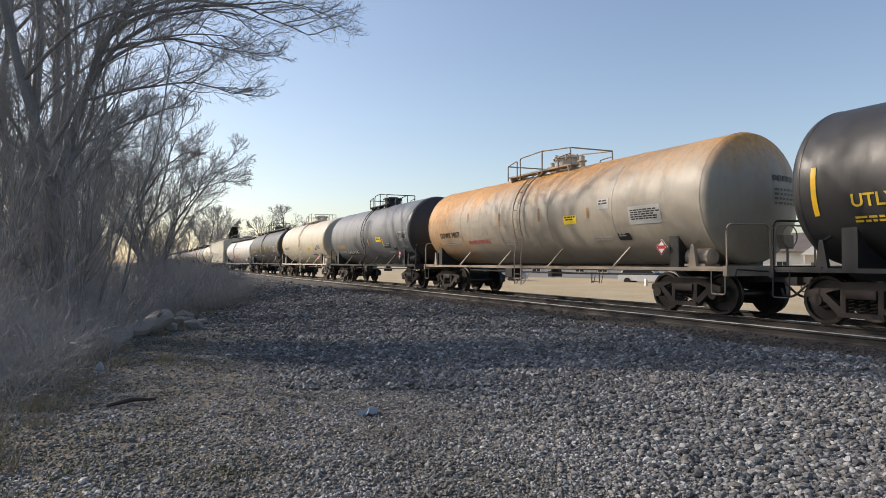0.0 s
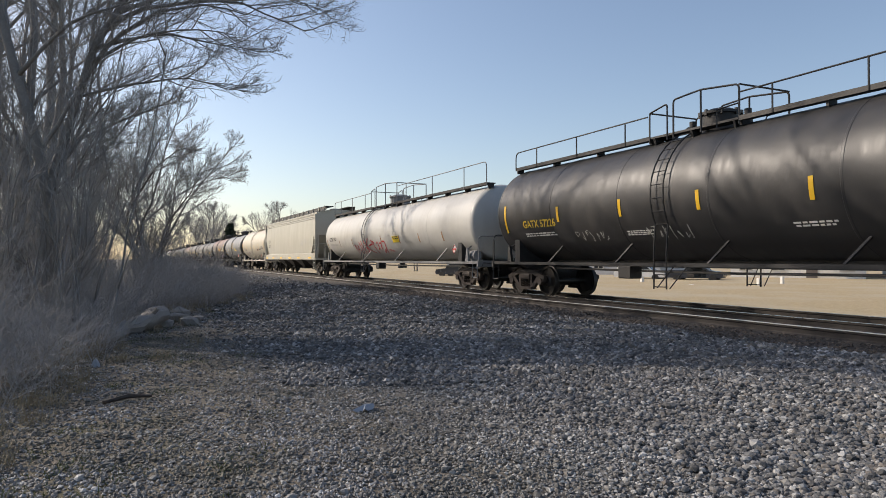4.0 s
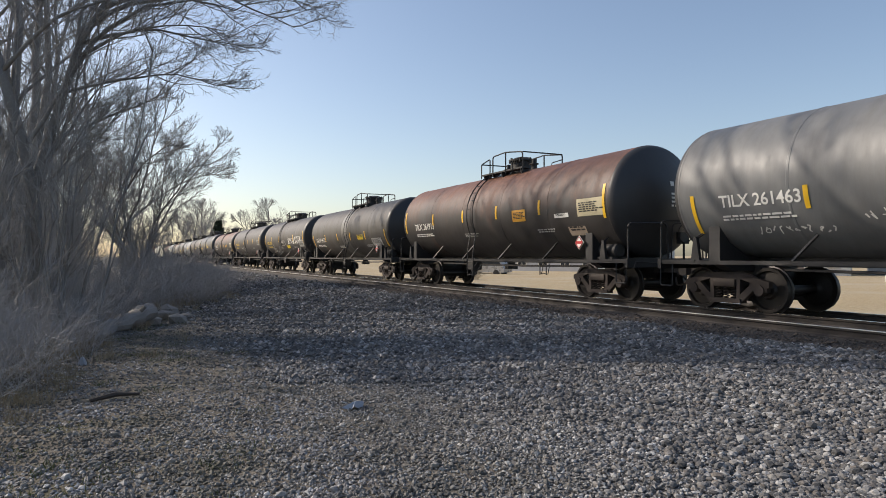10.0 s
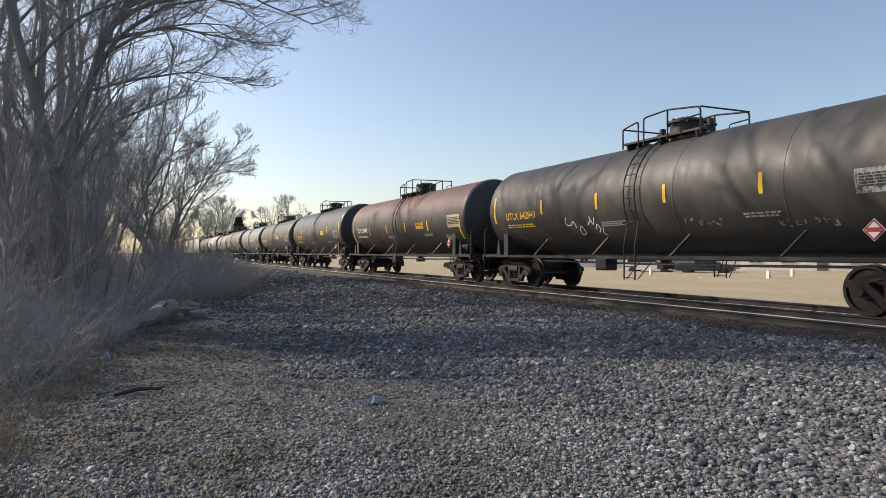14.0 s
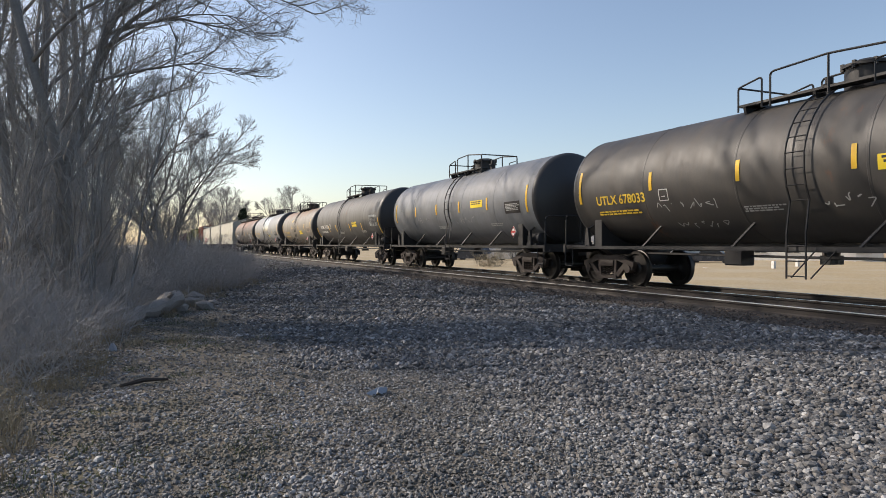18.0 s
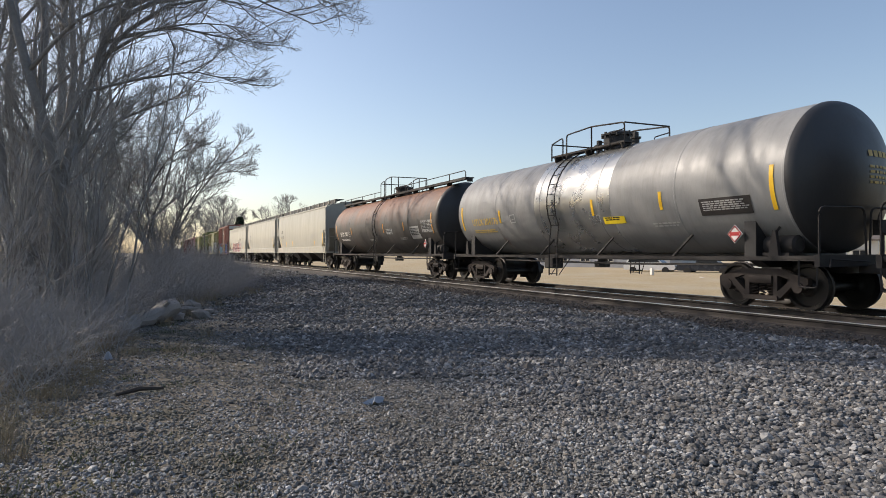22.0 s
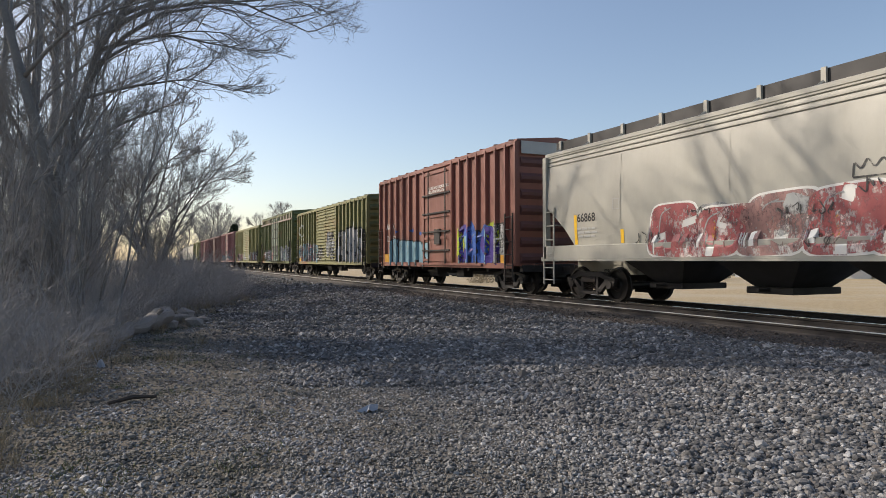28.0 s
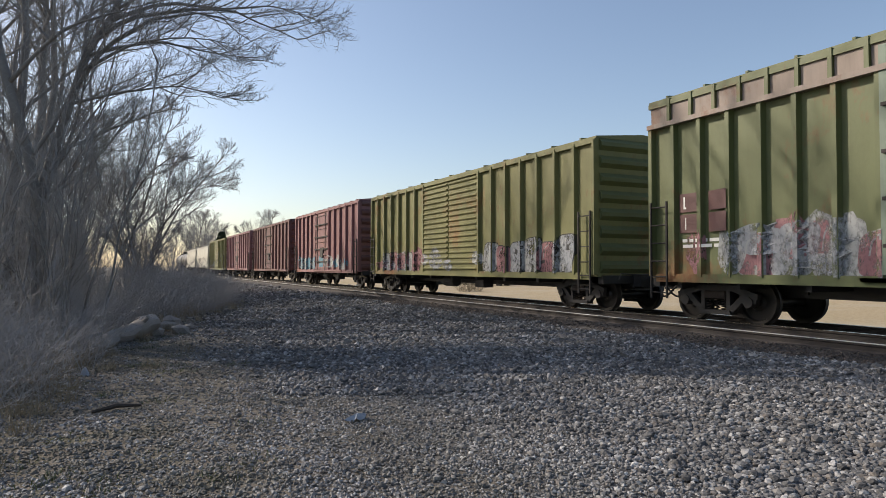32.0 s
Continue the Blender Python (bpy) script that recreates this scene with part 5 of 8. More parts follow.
def milk(car, wrap, Lt, R, zc):
    m = [[(0.05, 0.05), (0.0, 0.75), (0.42, 0.2), (0.55, 0.72), (0.72, 0.0)], [(0.9, 0.78), (1.12, 0.0)], [(1.25, 0.82), (1.42, 0.0), (1.85, 0.18)]]
    m += [[(1.75, 0.85), (1.95, 0.1)], [(2.5, 0.95), (1.9, 0.42), (2.85, 0.05)], [(2.4, 0.55), (3.4, 0.68), (3.1, 0.78)], [(2.9, 0.85), (3.2, 0.6), (3.3, 0.02)]]
    m += [[(3.65, 0.6), (3.9, 0.75), (3.85, 0.35), (3.6, 0.3)], [(4.1, 0.3), (4.4, 0.7), (4.1, 0.62)], [(4.15, 0.05), (4.6, 0.3)], [(4.45, 0.72), (5.0, 0.75), (4.55, 0.0)], [(5.1, 0.3), (5.2, 0.16)], [(5.3, 0.28), (5.38, 0.14)], [(5.5, 0.26), (5.56, 0.1)]]
    strokes(car, "spray_tag", m, 0.075, RED_SPRAY, wrap, 4.3, 1.42, "dripping red spray lettering")


def tags(seed, mat, places):
    def put(car, wrap, Lt, *a):
        for i, (y, z, w, h, n) in enumerate(places):
            strokes(car, "spray_tag", scribble(seed + i, w, h, n), 0.022, mat, wrap, y, z, "thin scrawled spray tag")
    return put


def orange_tags(car, wrap, *a):
    mark(car, "spray_tag", "RAILKING", 0.15, 3.94, 1.82, RED_SPRAY, wrap, 0.003, "thin red scrawl", slant=0.1, wide=1.7)


def slate_tags(car, wrap, *a):
    pl = patch(car, "spray_panel", 3.8, 1.6, 2.5, 0.28, BLACK_MARK, wrap, "black sprayed panel", cols=4)
    mark(pl, "spray_tag", "RAILKING", 0.2, 3.65, 1.66, WHITE_MARK, wrap, 0.004, "white scrawl", lift=0.02, slant=0.1, wide=1.75)


def believe(car, wrap, *a):
    mark(car, "spray_tag", "BELIEVE", 0.2, 3.38, 1.7, VIOLET_FADED, wrap, 0.0, "thin violet scrawl", slant=0.1)
    strokes(car, "spray_tag", scribble(37, 1.0, 0.18, 6), 0.018, GREY_MARK, wrap, 3.4, 1.46, "thin grey scrawl")
    strokes(car, "spray_tag", scribble(39, 1.2, 0.4, 4), 0.03, VIOLET_FADED, wrap, 1.9, 1.7, "thin violet scrawl")


def grey_tags(car, wrap, *a):
    big = [[(0.0, 0.0), (0.1, 0.7), (0.4, 0.95), (0.5, 0.3)], [(0.5, 0.2), (0.7, 0.8), (0.95, 0.5), (0.6, 0.45)], [(0.9, 0.1), (1.0, 0.9)], [(1.3, 0.95), (1.0, 0.5), (1.4, 0.15)], [(1.6, 0.9), (1.55, 0.1), (2.0, 0.3), (1.75, 0.6), (2.1, 0.95)]]
    strokes(car, "spray_tag", big, 0.05, FADED_YELLOW, wrap, 1.4, 2.2, "large faded yellow scrawl")
    for i, (y, z, w, h, n) in enumerate(((4.82, 1.57, 1.7, 0.2, 11), (2.7, 1.72, 1.1, 0.26, 7), (1.0, 1.6, 2.2, 0.25, 9))):
        strokes(car, "spray_tag", scribble(45 + i, w, h, n), 0.024, WHITE_MARK, wrap, y, z, "white scrawled spray tag")


def sonar(car, wrap, Lt, R, zc):
    for text, y, z, h in (("SONAR", -1.9, 2.05, 0.4), ("SKAM", -4.0, 2.05, 0.46)):
        mark(car, "spray_tag", text, h, y, z, WHITE_MARK, wrap, 0.02, "white spray lettering", slant=0.15)
    ring = lambda u, v, a, b: [(u + a * math.cos(t), v + b * math.sin(t)) for t in (2 * math.pi * i / 12 for i in range(13))]
    strokes(car, "spray_tag", [ring(0.55, 0.2, 0.5, 0.18), ring(0.2, 0.3, 0.22, 0.12), ring(0.8, 0.05, 0.25, 0.1), [(0.2, 0.45), (0.4, 0.85), (0.75, 0.4)]], 0.022, WHITE_MARK, wrap, 3.95, 1.5, "white outlined bubble drawing")
    fat = [[(0.0, 0.0), (0.05, 0.5)], [(0.3, 0.0), (0.32, 0.5)], [(0.05, 0.25), (0.32, 0.28)], [(0.5, 0.0), (0.5, 0.5), (0.8, 0.4), (0.5, 0.27), (0.85, 0.1), (0.5, 0.0)], [(1.1, 0.4), (0.95, 0.3), (1.15, 0.2), (0.95, 0.08)]]
    strokes(car, "spray_tag", fat, 0.035, WHITE_MARK, wrap, 0.2, 1.92, "white scrawled spray tag")
    for i, (y, z, w) in enumerate(((2.05, 1.72, 1.0), (-0.35, 1.45, 1.0), (-2.2, 1.55, 1.2), (-4.1, 1.6, 1.0))):
        strokes(car, "spray_tag", scribble(70 + i, w, 0.22, 6), 0.02, PALE_SPRAY, wrap, y, z, "thin scrawled spray tag")


def swirl_tags(car, wrap, *a):
    a1 = [[(0.15, 0.6), (0.0, 0.4), (0.25, 0.3), (0.45, 0.5), (0.5, 0.25)], [(0.6, 0.15), (0.75, 0.35), (0.85, 0.05), (0.6, 0.0), (0.62, 0.2)]]
    a2 = [[(0.0, 0.35), (0.2, 0.5)], [(0.15, 0.6), (0.25, 0.3), (0.35, 0.55)], [(0.3, 0.2), (0.4, 0.4), (0.5, 0.2), (0.35, 0.1)], [(0.6, 0.25), (0.5, 0.05), (0.65, 0.0)]]
    strokes(car, "spray_tag", a1, 0.03, WHITE_MARK, wrap, 2.95, 1.62, "white looped spray tag")
    strokes(car, "spray_tag", a2, 0.03, WHITE_MARK, wrap, 1.9, 1.6, "white looped spray tag")
    strokes(car, "spray_tag", scribble(57, 1.2, 0.25, 6), 0.02, PALE_SPRAY, wrap, -1.6, 1.7, "thin scrawled spray tag")
    strokes(car, "spray_tag", scribble(58, 1.3, 0.25, 7), 0.02, PALE_SPRAY, wrap, -4.0, 1.6, "thin scrawled spray tag")


def hopper_side(y0, z0, uv, lift):
    """Follows a hopper's side down over its sill."""
    z = z0 + uv[1]
    return (-((1.655 if z < 1.53 else hopper_half(z)) + lift), y0 - uv[0], z)


def red_letters(car, wrap, Lb):
    smudges(car, "spray_smudge", 95, [PALE_RED, PALE_SPRAY], 3.6, 1.56, 7.0, 0.8, 12, wrap, "faded pale red spray wash")
    bubble_letters(car, 22, 3.9, 1.2, 8.0, 1.22, 6, [RED_FILL, RED_FILL, PALE_RED], WHITE_MARK, hopper_side, "faded red spray letter with white rim", lean=0.2, rim=0.045, cut=0.62)
    crown = [[(0, 0), (0.02, 0.28), (0.14, 0.1), (0.25, 0.34), (0.36, 0.1), (0.5, 0.32), (0.62, 0.1), (0.76, 0.28), (0.74, 0.0), (0, 0)]]
    strokes(car, "spray_tag", crown, 0.03, INK, wrap, -0.9, 2.5, "thin black crown drawing")
    for y, z, w, n, sd in ((2.9, 2.0, 0.8, 4, 201), (0.6, 1.9, 1.2, 7, 202), (-1.0, 2.2, 0.9, 6, 203), (-2.4, 2.6, 1.3, 7, 204), (4.5, 1.5, 0.9, 4, 205), (0.2, 1.3, 1.0, 5, 206)):
        strokes(car, "spray_line", scribble(sd, w, 0.3, n), 0.024, INK, hopper_side, y, z, lift=0.026)


def red_box(car, wrap, Lb, eave):
    smudges(car, "spray_smudge", 91, [VIOLET_SPRAY, BLUE_SPRAY, VIOLET_SPRAY, GREEN_SPRAY], -1.7, 0.95, 4.2, 1.55, 12, wrap, "violet and lime spray background")
    bubble_letters(car, 31, -2.2, 1.0, 3.6, 1.35, 4, [CYAN_BRIGHT, BLUE_SPRAY, CYAN_BRIGHT, PALE_SPRAY], BLACK_MARK, wrap, "blue and grey spray letter", lean=0.0)
    bubble_letters(car, 33, 4.95, 0.86, 4.5, 1.4, 5, [CYAN_BRIGHT], BLACK_MARK, wrap, "light blue bubble spray letter", lean=0.08, rim=0.05, cut=0.7, top=0.16)
    for i, (y, z) in enumerate(((4.2, 2.32), (2.4, 2.3), (1.5, 2.15))):
        painted(car, "spray_spot", [[(0.13 * math.cos(k), 0.08 * math.sin(k) + 0.1) for k in (math.pi * j / 6 for j in range(12))]], BLUE_SPRAY, wrap, y, z, 0.008)
    for text, y, z in (("AO", 5.66, 2.57), ("K", 4.86, 2.57), ("726", 5.66, 2.0), ("328", 4.86, 2.0)):
        mark(car, "reporting_mark", text, 0.26, y, z, WHITE_MARK, wrap, 0.004, lift=0.012)
    door = flat_wrap(lambda z: 1.585)
    for text, z in (("CLOSE AND LOCK DOORS", 3.98), ("BEFORE MOVING CAR", 3.83)):
        mark(car, "door_notice", text, 0.11, 0.42, z, WHITE_MARK, door, 0.003, "white stencilled notice on the door")
    patch(car, "door_plate", -0.25, 2.16, 0.28, 0.2, YELLOW_SIGN, door, "small yellow plate on the door", lift=0.012)
    patch(car, "door_plate", 0.5, 1.78, 0.2, 0.2, PALE_SPRAY, door, "small pale plate on the door", lift=0.012)
    mark(car, "door_notice", "SEAL", 0.1, -0.2, 1.72, WHITE_MARK, door, 0.002)
    patch(car, "reflector", Lb / 2 - 0.75, 1.0, 0.42, 0.4, ORANGE_SIGN, wrap, "orange panel")
    patch(car, "reflector", -Lb / 2 + 1.15, 1.0, 0.5, 0.28, ORANGE_SIGN, wrap, "orange panel")
    bars(car, "small_print", -Lb / 2 + 1.6, 1.8, 0.7, 5, 0.05, GREY_MARK, wrap, 8)


def green_double(car, wrap, Lb, eave):
    smudges(car, "spray_smudge", 84, [PALE_SPRAY, CYAN_SPRAY, PINK_SPRAY], 7.9, 1.0, 5.4, 1.35, 12, wrap, "pale spray wash")
    smudges(car, "spray_smudge", 82, [SOOT, PALE_SPRAY, SOOT], 2.3, 1.05, 2.2, 1.0, 6, wrap, "dark smudges on the door")
    smudges(car, "spray_smudge", 81, [SILVER, SOOT, PALE_SPRAY, SILVER], 0.1, 1.05, 2.4, 2.0, 9, wrap, "silver and black smudges on the door")
    bubble_letters(car, 43, 7.4, 0.96, 5.4, 1.35, 6, [PALE_SPRAY, CYAN_SPRAY, SILVER, PINK_SPRAY], PALE_SPRAY, wrap, "faded silver and pink spray letter", lean=0.05, rim=0.02)
    bubble_letters(car, 47, -2.5, 0.96, 5.0, 2.1, 3, [SILVER_BRIGHT], INK, wrap, "tall silver spray letter", lean=0.14, rim=0.10, cut=0.85, top=0.1)
    gaps = [[(0.9, 1.75), (0.7, 1.0), (1.15, 0.35)], [(2.6, 1.9), (2.35, 1.1), (3.0, 0.9), (2.7, 0.3)], [(3.6, 0.3), (4.0, 1.2), (4.7, 0.5)], [(1.6, 1.3), (2.2, 0.5)]]
    strokes(car, "spray_line", gaps, 0.13, BLACK_MARK, wrap, -2.5, 0.96, "black sprayed gap between the letters", lift=0.026, step=0.04, across=4)
    spike = [[(0.0, 0.0), (0.5, 1.9), (0.7, 2.35), (0.95, 1.5), (1.25, 0.9), (1.1, 0.0), (0.75, 0.5), (0.4, 0.0)]]
    painted(car, "spray_letter", spike, SILVER_BRIGHT, wrap, -5.0, 0.96, 0.034, "tall pointed silver spray letter")
    for text, y, z in (("AT", 7.47, 2.5), ("W", 6.72, 2.5), ("171", 7.47, 2.12), ("539", 6.72, 2.12)):
        mark(car, "reporting_mark", text, 0.22, y, z, WHITE_MARK, wrap, 0.004, lift=0.03)
    ring = [(0.5 * math.cos(a), 0.52 * math.sin(a)) for a in (2 * math.pi * i / 20 for i in range(21))]
    strokes(car, "round_emblem", [ring, [(0, -0.45), (0, 0.42)], [(-0.22, -0.3), (0, -0.05), (0.22, -0.3)], [(-0.2, 0.0), (0, 0.22), (0.2, 0.0)]], 0.09, WHITE_MARK, wrap, 7.1, 3.22, "white round emblem", step=0.03, across=4)
    patch(car, "reflector", -Lb / 2 + 1.2, 1.02, 0.5, 0.25, ORANGE_SIGN, wrap, "orange panel")
    patch(car, "reflector", Lb / 2 - 0.7, 1.02, 0.45, 0.22, ORANGE_SIGN, wrap, "orange panel")
    rnd = random.Random(48)
    for i in range(18):
        y, z = rnd.uniform(-Lb / 2 + 0.6, 2.2), rnd.uniform(2.6, 4.1)
        painted(car, "rust_spot", [[(0.07 * math.cos(k) * rnd.uniform(0.5, 1.2), 0.06 * math.sin(k)) for k in (math.pi * j / 4 for j in range(8))]], RUST_SPOT, wrap, y, z, 0.006)


def tall_box(car, wrap, Lb, eave):
    k = 22
    for i in range(k):
        y0, y1 = -Lb / 2 + Lb * i / k + 0.05, -Lb / 2 + Lb * (i + 1) / k - 0.05
        part("top_panel", Shape().box(-1.56, -1.50, y0, y1, eave - 0.5, eave - 0.04), RUST_PANEL, car)
        part("top_panel", Shape().box(1.50, 1.56, y0, y1, eave - 0.5, eave - 0.04), RUST_PANEL, car)
        part("top_post", Shape().box(-1.62, -1.50, y0 - 0.09, y0 - 0.01, eave - 0.52, eave + 0.02), BOX_GREEN, car)
    part("top_rail", Shape().box(-1.66, -1.5, -Lb / 2, Lb / 2, eave - 0.60, eave - 0.5), RUST_PANEL, car)
    for t, y, z in (("LR", Lb / 2 - 0.95, 2.45), ("S", Lb / 2 - 1.75, 2.45), ("14", Lb / 2 - 0.95, 2.0), ("14", Lb / 2 - 1.75, 2.0)):
        pl = patch(car, "mark_panel", y + 0.1, z - 0.1, 0.55, 0.4, MAROON, wrap, "dull maroon square", lift=0.028)
        mark(pl, "reporting_mark", t, 0.26, y, z - 0.03, WHITE_MARK, wrap, 0.004, lift=0.036)
    smudges(car, "spray_smudge", 86, [PALE_SPRAY, PINK_SPRAY, SILVER], Lb / 2 - 0.3, 1.0, 4.8, 1.3, 10, wrap, "faded pale spray wash")
    smudges(car, "spray_smudge", 87, [SILVER, PALE_SPRAY], -1.6, 1.0, 4.8, 1.4, 9, wrap, "faded silver spray wash")
    smudges(car, "spray_smudge", 88, [SOOT, TEAL_WASH], 1.6, 1.05, 3.0, 0.8, 5, wrap, "dark smudges on the door")
    for y, w2, h2 in ((0.35, 0.42, 0.3), (-0.9, 0.62, 0.42)):
        patch(car, "vent_screen", y, 1.5, w2, h2, STEEL_BLACK, flat_wrap(lambda z: 1.60), "dark square vent in the door", lift=0.012)
    bars(car, "small_print", Lb / 2 - 0.9, 1.7, 1.3, 2, 0.07, WHITE_MARK, wrap, 9)
    bars(car, "small_print", -Lb / 2 + 2.2, 2.9, 0.6, 6, 0.06, WHITE_MARK, wrap, 15)
    bubble_letters(car, 51, Lb / 2 - 2.4, 1.0, 3.2, 1.0, 4, [PINK_SPRAY, SILVER, PALE_SPRAY], PALE_SPRAY, wrap, "faded orange and pink spray letter", rim=0.02)
    bubble_letters(car, 53, -1.9, 1.0, 4.3, 1.35, 4, [PALE_SPRAY, SILVER], PALE_SPRAY, wrap, "faded pale spray letter", rim=0.0, cut=0.8)
    pl = patch(car, "teal_plate", -Lb / 2 + 3.1, 1.2, 0.75, 0.5, TEAL_WASH, wrap, "teal painted square", lift=0.02)
    patch(pl, "white_square", -Lb / 2 + 2.9, 1.32, 0.4, 0.28, WHITE_MARK, wrap, lift=0.027)
    patch(car, "reflector", -Lb / 2 + 1.9, 0.98, 0.5, 0.2, ORANGE_SIGN, wrap, "orange panel", lift=0.02)


def low_graffiti(seed, mats, place):
    def put(car, wrap, Lb, eave):
        smudges(car, "spray_smudge", seed, mats, Lb / 2 - 0.4, 1.0, Lb - 0.8, 1.0, 14, wrap, "worn spray wash")
        for i, (y, w, h, n) in enumerate(place):
            bubble_letters(car, seed + i * 3, y, 1.0, w, h, n, mats, INK, wrap, "worn spray letter", rim=0.03)
    return put


def strips(L, z, lz=None, skip=()):
    """Reflector strips: four short ones and a long one near each end."""
    k = L / 15.55
    lz = z - 0.22 if lz is None else lz
    out = [(y * k, z, 0.43) for i, y in enumerate((3.72, 1.25, -1.1, -3.55)) if i not in skip]
    return out + [(6.42 * k, lz, 0.88), (-6.42 * k, lz, 0.88)]


def notice(y, z, w=1.15, h=0.48, m=PALE_SPRAY):
    return (y, z, w, h, m)


